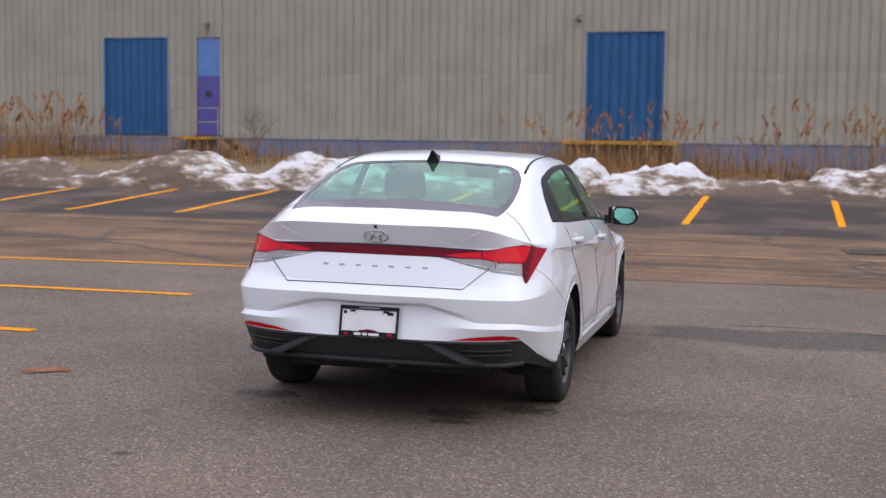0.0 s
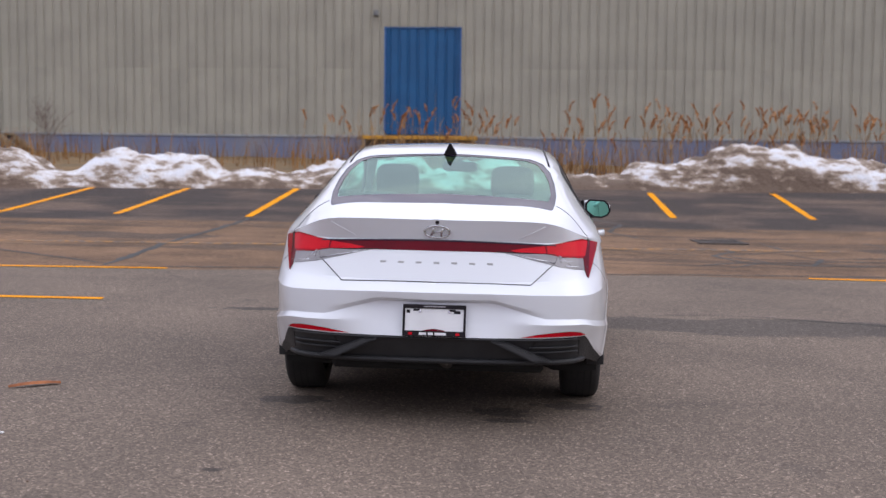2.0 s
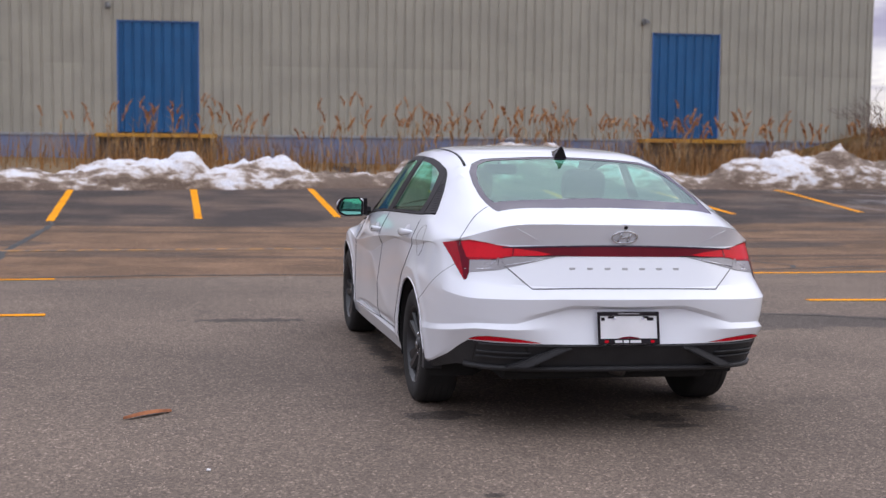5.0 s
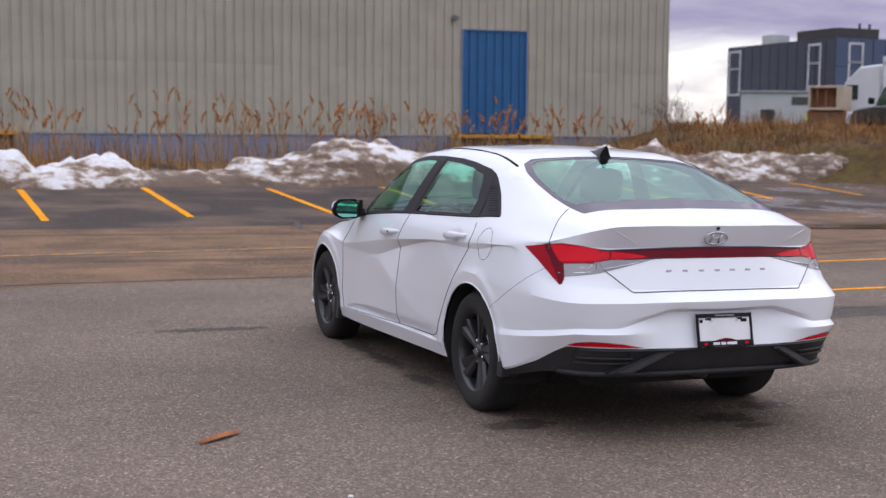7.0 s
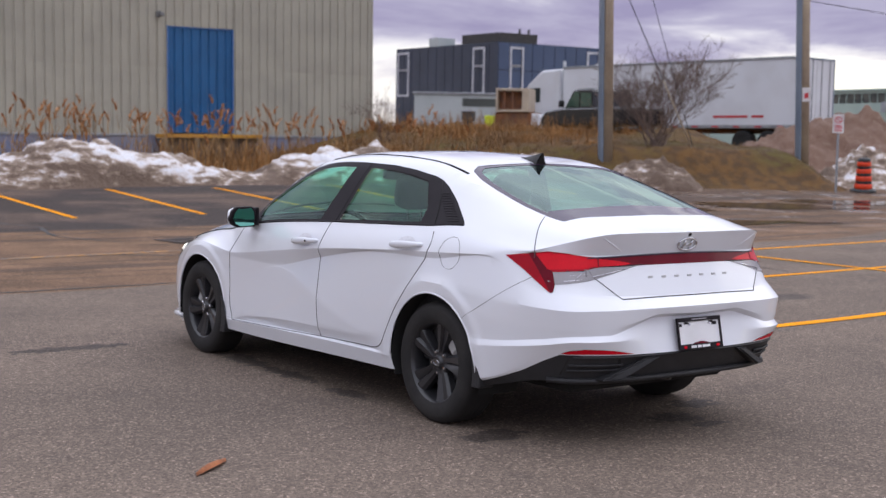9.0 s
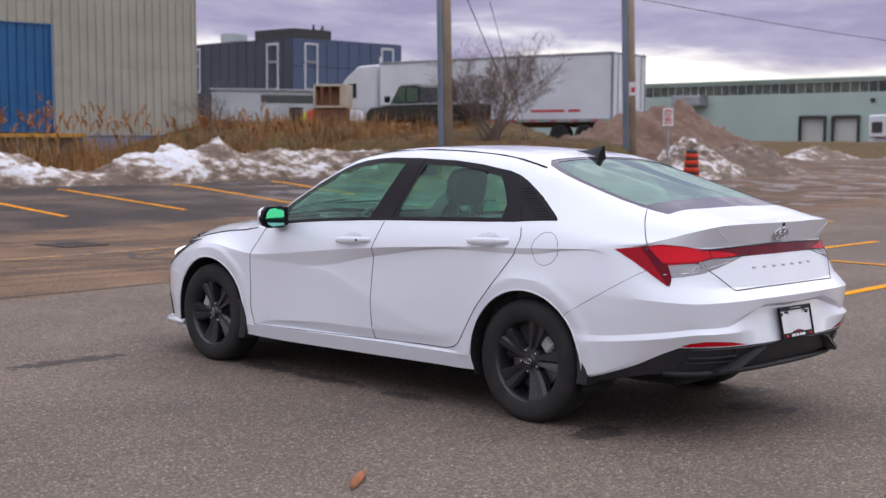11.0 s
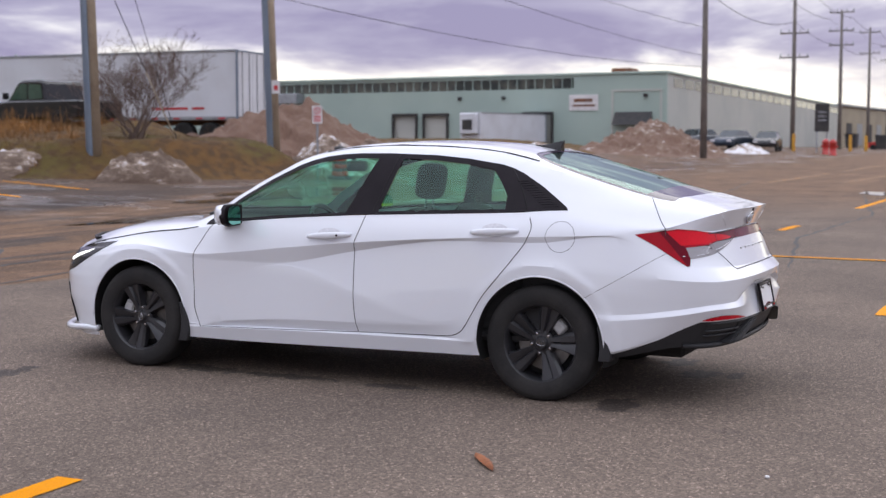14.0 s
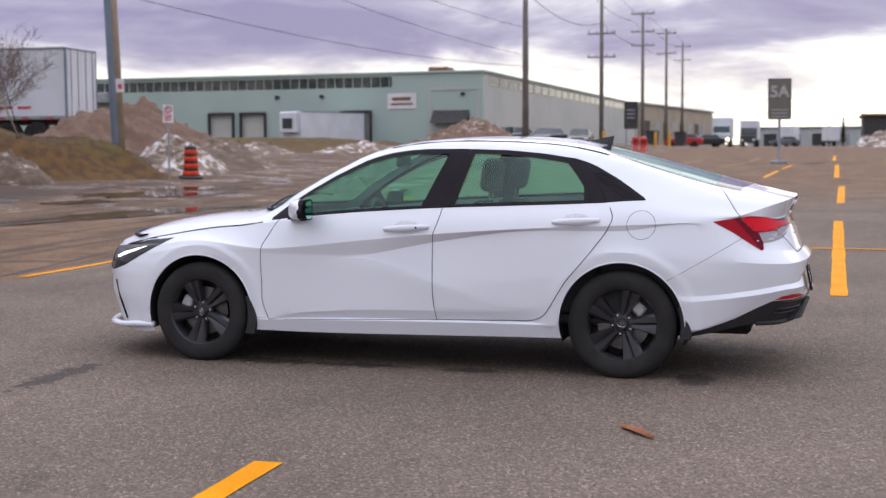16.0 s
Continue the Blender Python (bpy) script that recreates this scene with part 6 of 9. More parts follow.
# ---- street furniture along the road ----
M_OLDPOLE = mat("grey_pole_wood", (0.15, 0.135, 0.125), (0.21, 0.185, 0.165), scale=1.2, rough=0.85, bump=0.3, bump_scale=20)
def line_pole(x, y, top, arms):
    z = ground_z(x, y)
    p = thing("power_pole", pose(x, y, z), "tall wooden power pole with crossarms", "pole", "power poles along the road")
    bm = bmesh.new()
    tube(bm, [(0, 0, -0.3), (0, 0, top * 0.5), (0, 0, top)], [0.21, 0.17, 0.12], 12)
    part("shaft", bm, M_OLDPOLE, p, smooth=True)
    for h in arms:
        bm = bmesh.new()
        box(bm, -0.06, 0.06, -1.2, 1.2, h - 0.06, h + 0.06, 0.01)
        arm = part("crossarm", bm, M_OLDPOLE, p)
        for yy in (-1.1, -0.45, 0.45, 1.1):
            bm = bmesh.new()
            lathe(bm, [(0.03, 0.0), (0.07, 0.05), (0.05, 0.12), (0.07, 0.17), (0.02, 0.26)], 8, Matrix.Translation((0, yy, h + 0.07)))
            part("insulator", bm, M_GALV, arm)
    return p


POLES = [(66.4, 15.9, 13.0, (11.8, 9.6)), (103.7, 17.7, 15.5, (14.8, 13.0, 9.6, 7.6)), (125.9, 17.2, 13.6, (13.4, 11.6, 10.2)), (157.9, 18.6, 14.6, (14.0, 11.5)), (190.0, 20.0, 15.2, (14.6, 12.6)), (28.2, 20.3, 10.4, ())]
for x, y, top, arms in POLES[:-1]:
    line_pole(x, y, top, arms)
for z0, z1 in ((6.25, 6.1), (8.9, 6.7), (10.1, 8.3)):
    wire((28.2, 20.3, z0), (66.4, 15.9, z1), 0.45, 0.012)
SPANS = [((66.4, 15.9, 13.0), (103.7, 17.7, 14.6)), ((103.7, 17.7, 14.6), (125.9, 17.2, 14.2)), ((125.9, 17.2, 14.2), (157.9, 18.6, 15.6)), ((157.9, 18.6, 15.6), (190.0, 20.0, 16.5))]
for a, b in SPANS:
    for dy, dz in ((-1.1, 0.0), (1.1, 0.0), (0.0, -2.6)):
        wire((a[0], a[1] + dy, a[2] + dz), (b[0], b[1] + dy, b[2] + dz), 0.9 if b[0] < 110 else 0.5, 0.022)


def numbered_sign(x, y):
    z = ground_z(x, y)
    s = thing("bay_sign", pose(x, y, z, 0, 0, -90), "grey-brown lot sign with white characters on a post", "sign")
    bm = bmesh.new()
    box(bm, -0.06, 0.06, -0.06, 0.06, 0.0, 2.0, 0.01)
    part("post", bm, M_GALV, s)
    bm = bmesh.new()
    box(bm, -0.35, 0.35, -0.35, 0.35, 0.0, 0.15, 0.02)
    part("foot", bm, M_GALV, s)
    bm = bmesh.new()
    box(bm, -0.50, 0.50, -0.09, 0.06, 1.95, 3.75, 0.01)
    face = part("sign_face", bm, mat("grey_brown_sign", (0.15, 0.145, 0.12), None, scale=2, rough=0.6), s)
    cu = bpy.data.curves.new("sign_text", "FONT")
    cu.body, cu.size, cu.align_x, cu.align_y, cu.extrude = "5A", 0.70, "CENTER", "CENTER", 0.004
    cu.offset = 0.018
    tmp = new("sign_text", cu)
    me = bpy.data.meshes.new_from_object(tmp)
    bpy.data.objects.remove(tmp)
    me.materials.append(mat("pale_sign_print", (0.42, 0.42, 0.40), None, scale=2, rough=0.6))
    tx = new("characters", me)
    tx.parent = face
    tx.matrix_basis = pose(0, -0.10, 3.15, 90, 0, 0)
    for z0 in (2.05, 2.2, 2.35):
        bm = bmesh.new()
        box(bm, -0.34, 0.34, -0.097, -0.091, z0, z0 + 0.05)
        part("word_bar", bm, M_GALV, face)


numbered_sign(51.0, 0.95)

B = thing("black_sign", pose(93.0, 13.6, ground_z(93, 13.6), 0, 0, -85), "black upright board on two posts", "sign")
for x in (-0.35, 0.35):
    bm = bmesh.new()
    box(bm, x - 0.05, x + 0.05, -0.05, 0.05, 0, 1.7, 0.01)
    part("post", bm, M_GALV, B)
bm = bmesh.new()
box(bm, -0.52, 0.52, -0.08, 0.08, 1.6, 3.7, 0.02)
bf = part("board", bm, M_DARK, B)
for z0 in (2.4, 2.7, 3.0):
    bm = bmesh.new()
    box(bm, -0.3, 0.3, -0.09, -0.082, z0, z0 + 0.1)
    part("word_bar", bm, M_GALV, bf)

for x, y in ((88.6, 12.6), (84.7, 11.5)):
    h = thing("hydrant", pose(x, y, ground_z(x, y)), "red fire hydrant post", "hydrant", "red posts")
    bm = bmesh.new()
    lathe(bm, [(0.28, 0.0), (0.28, 0.1), (0.22, 0.12), (0.22, 0.75), (0.26, 0.78), (0.24, 0.95), (0.10, 1.08), (0.0, 1.1)], 16)
    part("barrel", bm, M_CARRED, h, smooth=True)
    bm = bmesh.new()
    tube(bm, [(0, -0.34, 0.6), (0, 0.34, 0.6)], 0.09, 10)
    part("outlet", bm, M_CARRED, h)

def bollard(x, y):
    b = thing("bollard", pose(x, y, ground_z(x, y)), "yellow steel bollard by the tan building", "bollard", "yellow bollards")
    bm = bmesh.new()
    lathe(bm, [(0.14, 0.0), (0.14, 1.25), (0.11, 1.33), (0.0, 1.36)], 14)
    part("post", bm, M_YELLOW, b, smooth=True)


for x, y in ((105.7, 13.3), (110.8, 12.7), (96.0, 16.2)):
    bollard(x, y)
for x, y, lb in ((140.3, 18.0, "black waste skip by the tan building"), (140.7, 14.9, "black waste skip beside the road")):
    k_ = thing("waste_skip", pose(x, y, ground_z(x, y), 0, 0, 88), lb, "skip", "waste skips")
    bm = bmesh.new()
    prism(bm, [(-0.5, 0.12), (0.5, 0.12), (0.62, 1.55), (-0.62, 1.55)], -0.8, 0.8, "y", 0.03)
    part("bin", bm, M_DARK, k_)
    bm = bmesh.new()
    box(bm, -0.66, 0.66, -0.85, 0.85, 1.55, 1.65, 0.02)
    part("lid", bm, M_BLACKP, k_)

for i, (x, y, r, mt, lb) in enumerate([(90.0, 19.6, 80, M_CARBLUE, "dark blue saloon parked by the warehouse"), (92.0, 17.4, 95, M_CARBLACK, "black saloon parked by the warehouse"), (88.5, 22.0, 70, M_CARGREY, "dark grey car parked by the warehouse"), (149.0, 15.4, 0, M_CARRED, "red car parked far along the road"), (152.0, 13.2, 20, M_CARBLACK, "black car parked far along the road"), (190.0, 5.0, 0, M_CARGREY, "grey car parked far along the road")]):
    saloon("parked_car", pose(x, y, ground_z(x, y), 0, 0, r), mt, lb)


def far_truck(m, lit, label):
    t = thing("box_lorry", m, label, "lorry", "lorries on the road")
    bm = bmesh.new()
    box(bm, -1.2, 1.2, -6.0, 0.0, 1.0, 3.6, 0.05)
    part("box_body", bm, M_TRAILER, t)
    bm = bmesh.new()
    prism(bm, [(0.1, 0.5), (0.1, 2.6), (1.3, 2.6), (1.7, 1.7), (2.5, 1.5), (2.6, 0.5)], -1.05, 1.05, "x", 0.06)
    part("cab", bm, M_SHED if lit else M_DARK, t)
    bm = bmesh.new()
    prism(bm, [(1.36, 2.5), (1.7, 1.78), (1.74, 1.8), (1.4, 2.52)], -0.95, 0.95, "x")
    part("windscreen", bm, M_DARKGLASS, t)
    for y in (-4.5, 1.7):
        for x in (-0.95, 0.95):
            disc_wheel(t, x, y, 0.48, 0.48, 0.3)
    for x in (-0.78, 0.78):
        bm = bmesh.new()
        box(bm, x - 0.17, x + 0.17, 2.56, 2.66, 0.8, 1.05, 0.02)
        part("headlamp", bm, M_LAMPGLOW if lit else M_SIGNWHITE, t)


far_truck(pose(156.0, 11.5, ground_z(156, 11), 0, 0, 92), True, "white box lorry with lit headlamps")
far_truck(pose(176.0, 9.4, ground_z(176, 9), 0, 0, 90), False, "dark box lorry far along the road")

# small things on the near asphalt
M_LEAF = mat("dead_leaf", (0.26, 0.085, 0.025), (0.16, 0.05, 0.02), scale=30, rough=0.8, bump=0.3)
M_STICK = mat("bark_strip", (0.34, 0.12, 0.045), (0.22, 0.08, 0.035), scale=20, rough=0.9, bump=0.4)
bm = bmesh.new()
us = np.linspace(0, 1, 9)


def _strip(u, v):
    w = 0.024 * math.sin(math.pi * min(1, 0.06 + 0.92 * u)) ** 0.7
    return (-2.20 - 0.235 * u + v * w * 0.62, -0.205 - 0.185 * u - v * w * 0.78, 0.004 + 0.014 * (1 - v * v) + 0.012 * math.sin(3 * u))


grid(bm, list(us), [-1, -0.5, 0, 0.5, 1], _strip)
solo("bark_piece", bm, M_STICK, "curled reddish-brown strip of bark on the asphalt", "bark", smooth=True)
for x, y, r in ((-2.04, -1.47, 0.012), (-2.9, -1.9, 0.007), (-1.6, -2.3, 0.008), (-3.9, -1.2, 0.009), (0.9, -2.6, 0.007), (-4.4, -0.5, 0.008)):
    bm = bmesh.new()
    bmesh.ops.create_icosphere(bm, subdivisions=1, radius=r)
    for v in bm.verts:
        v.co.z *= 0.6
    solo("pebble", bm, M_SIGNWHITE if r > 0.011 else M_ROCK, "small pale pebble on the asphalt", "pebble", "pebbles", m=pose(x, y, r * 0.5))

# ---- the white saloon car: x to its right, y forwards, origin on the ground under the rear axle ----
def paint_white():
    m = bpy.data.materials.new("white_car_paint")
    m.use_nodes = True
    nt = m.node_tree
    p = nt.nodes["Principled BSDF"]
    p.inputs["Base Color"].default_value = (0.735, 0.755, 0.80, 1)
    p.inputs["Roughness"].default_value = 0.32
    p.inputs["Coat Weight"].default_value = 1.0
    p.inputs["Coat Roughness"].default_value = 0.035
    n = nt.nodes.new("ShaderNodeTexNoise")
    n.inputs["Scale"].default_value, n.inputs["Detail"].default_value = 2.5, 6.0
    nt.links.new(nt.nodes.new("ShaderNodeTexCoord").outputs["Object"], n.inputs["Vector"])
    r = nt.nodes.new("ShaderNodeMapRange")
    r.inputs["To Min"].default_value, r.inputs["To Max"].default_value = 0.26, 0.40
    nt.links.new(n.outputs["Fac"], r.inputs["Value"])
    nt.links.new(r.outputs[0], p.inputs["Roughness"])
    return m


def clear_glass(name, tint, gloss_rough=0.0, reflect=0.05):
    """A thin pane: tinted see-through with a Fresnel gloss."""
    m = bpy.data.materials.new(name)
    m.use_nodes = True
    nt = m.node_tree
    nt.nodes.clear()
    L = nt.links.new
    t = nt.nodes.new("ShaderNodeBsdfTransparent")
    t.inputs["Color"].default_value = (*tint, 1)
    g = nt.nodes.new("ShaderNodeBsdfGlossy")
    g.inputs["Roughness"].default_value = gloss_rough
    g.inputs["Color"].default_value = (0.80, 1.0, 0.93, 1)
    lw = nt.nodes.new("ShaderNodeLayerWeight")
    lw.inputs["Blend"].default_value = 0.5
    pw = nt.nodes.new("ShaderNodeMath")
    pw.operation = "POWER"
    pw.inputs[1].default_value = 4.5
    L(lw.outputs["Facing"], pw.inputs[0])
    f = nt.nodes.new("ShaderNodeMath")
    f.operation = "MULTIPLY_ADD"
    f.inputs[1].default_value, f.inputs[2].default_value = 0.80, reflect
    L(pw.outputs[0], f.inputs[0])
    x = nt.nodes.new("ShaderNodeMixShader")
    o = nt.nodes.new("ShaderNodeOutputMaterial")
    L(f.outputs[0], x.inputs[0])
    L(t.outputs[0], x.inputs[1])
    L(g.outputs[0], x.inputs[2])
    L(x.outputs[0], o.inputs["Surface"])
    return m


def plastic(name, colour, rough, coat=0.0, metal=0.0, trans=0.0, spec=0.5):
    m = mat(name, colour, tuple(c * 0.85 for c in colour), scale=8.0, rough=rough, metal=metal, coat=coat, fine=0.05, bump_scale=80)
    m.node_tree.nodes["Principled BSDF"].inputs["Specular IOR Level"].default_value = spec
    if trans:
        m.node_tree.nodes["Principled BSDF"].inputs["Transmission Weight"].default_value = trans
    return m


M_PAINT = paint_white()
M_GLASS = clear_glass("green_tinted_glass", (0.50, 0.94, 0.76))
M_BACKGLASS = clear_glass("rear_window_glass", (0.54, 0.86, 0.76), 0.0, 0.125)
M_FRIT = plastic("black_glass_border", (0.040, 0.022, 0.048), 0.06, spec=0.55)
M_TRIM = plastic("black_window_trim", (0.019, 0.016, 0.019), 0.40, spec=0.08)
M_RUBBER = mat("tyre_rubber", (0.021, 0.020, 0.020), (0.031, 0.029, 0.028), scale=6.0, rough=0.8, spec=0.25, bump=0.1, fine=0.1)
M_RIM = plastic("dark_grey_alloy", (0.026, 0.026, 0.029), 0.28)
M_WELL = mat("wheel_well_liner", (0.016, 0.016, 0.016), None, rough=0.95)
M_CLAD = mat("black_bumper_plastic", (0.028, 0.028, 0.030), (0.034, 0.034, 0.036), scale=10, rough=0.5, spec=0.25, bump=0.15, bump_scale=500)
M_GAP = plastic("panel_gap", (0.05, 0.048, 0.05), 0.8)
M_RED = plastic("red_lamp_lens", (0.34, 0.002, 0.012), 0.16, spec=0.15)
M_DARKRED = plastic("dark_red_lens", (0.13, 0.003, 0.012), 0.14, spec=0.12)
M_CLEAR = plastic("clear_lamp_lens", (0.30, 0.285, 0.30), 0.08, spec=0.5)
M_HEAD = plastic("dark_headlamp_lens", (0.028, 0.026, 0.028), 0.10, spec=0.15)
M_HOT = plastic("bright_red_lens", (0.62, 0.004, 0.016), 0.16, spec=0.15)
M_REFLECTOR = plastic("red_reflector", (0.60, 0.005, 0.018), 0.18, spec=0.2)
M_LETTER = plastic("silver_letter", (0.50, 0.50, 0.52), 0.3)
M_CHROME = plastic("satin_chrome", (0.62, 0.62, 0.64), 0.18, metal=1.0)
M_MIRROR = bpy.data.materials.new("mirror_glass")
M_MIRROR.use_nodes = True
_p = M_MIRROR.node_tree.nodes["Principled BSDF"]
_p.inputs["Base Color"].default_value, _p.inputs["Metallic"].default_value, _p.inputs["Roughness"].default_value = (0.22, 0.56, 0.46, 1), 1.0, 0.02
M_CABIN = mat("dark_cabin_trim", (0.022, 0.022, 0.024), (0.03, 0.03, 0.032), scale=8, rough=0.8)
M_SEAT = mat("black_seat_cloth", (0.020, 0.020, 0.022), (0.032, 0.032, 0.034), scale=20, rough=0.9, bump=0.2, bump_scale=300)
M_LINING = mat("pale_headlining", (0.40, 0.40, 0.40), None, scale=9, rough=0.95)
M_WHITE = mat("white_plate", (0.80, 0.80, 0.82), None, scale=2, rough=0.4, fine=0.0)
M_DISC = mat("brake_steel", (0.19, 0.185, 0.18), (0.12, 0.115, 0.11), scale=12, rough=0.4, metal=0.9)
M_CALIPER = mat("caliper_silver", (0.42, 0.42, 0.42), None, scale=12, rough=0.5)
M_DRL = glow("daytime_lamp", (1.0, 1.0, 0.96), 1.5)

CAR = thing("car", pose(0, 0, 0), "white compact saloon car with black alloy wheels, parked", "car")
AXLES, TYRE_R, ARCH_R = (0.0, 2.72), 0.322, 0.368

# rows across the upper skin: centre, gutter, rail, shoulder, as (half width, y, z)
TOP = [
    ((0, -0.966, 1.050), (0.38, -0.958, 1.050), (0.565, -0.930, 1.040), (0.768, -0.705, 0.962)),
    ((0, -0.860, 1.073), (0.42, -0.850, 1.073), (0.610, -0.800, 1.055), (0.790, -0.600, 0.968)),
    ((0, -0.740, 1.110), (0.50, -0.715, 1.100), (0.655, -0.660, 1.068), (0.805, -0.500, 0.978)),
    ((0, -0.580, 1.155), (0.575, -0.550, 1.125), (0.690, -0.520, 1.083), (0.815, -0.400, 0.988)),
    ((0, -0.400, 1.209), (0.612, -0.370, 1.165), (0.710, -0.350, 1.104), (0.822, -0.290, 1.000)),
    ((0, -0.200, 1.265), (0.618, -0.170, 1.220), (0.708, -0.160, 1.140), (0.826, -0.160, 1.012)),
    ((0, 0.000, 1.318), (0.603, 0.020, 1.278), (0.693, 0.000, 1.188), (0.830, 0.000, 1.018)),
    ((0, 0.200, 1.370), (0.577, 0.200, 1.332), (0.667, 0.200, 1.252), (0.832, 0.200, 1.018)),
    ((0, 0.420, 1.408), (0.562, 0.420, 1.374), (0.650, 0.420, 1.308), (0.835, 0.420, 1.014)),
    ((0, 0.780, 1.432), (0.556, 0.780, 1.399), (0.640, 0.780, 1.347), (0.840, 0.780, 1.003)),
    ((0, 1.150, 1.430), (0.558, 1.150, 1.400), (0.640, 1.150, 1.356), (0.845, 1.150, 0.989)),
    ((0, 1.450, 1.404), (0.572, 1.420, 1.374), (0.645, 1.420, 1.337), (0.847, 1.450, 0.971)),
    ((0, 1.680, 1.357), (0.592, 1.640, 1.322), (0.655, 1.640, 1.282), (0.847, 1.700, 0.953)),
    ((0, 1.950, 1.245), (0.627, 1.860, 1.218), (0.682, 1.860, 1.182), (0.843, 1.900, 0.936)),
    ((0, 2.250, 1.105), (0.672, 2.080, 1.092), (0.718, 2.080, 1.062), (0.835, 2.100, 0.914)),
    ((0, 2.500, 0.985), (0.702, 2.270, 0.967), (0.742, 2.270, 0.952), (0.826, 2.250, 0.895)),
    ((0, 2.620, 0.950), (0.600, 2.450, 0.930), (0.700, 2.420, 0.917), (0.806, 2.400, 0.882)),
    ((0, 2.900, 0.924), (0.560, 2.750, 0.902), (0.660, 2.700, 0.890), (0.782, 2.660, 0.856)),
    ((0, 3.200, 0.884), (0.520, 3.050, 0.867), (0.610, 3.000, 0.854), (0.745, 2.950, 0.812)),
    ((0, 3.450, 0.824), (0.460, 3.320, 0.808), (0.550, 3.260, 0.795), (0.695, 3.200, 0.765)),
    ((0, 3.610, 0.745), (0.380, 3.550, 0.738), (0.505, 3.440, 0.735), (0.648, 3.300, 0.735)),
]
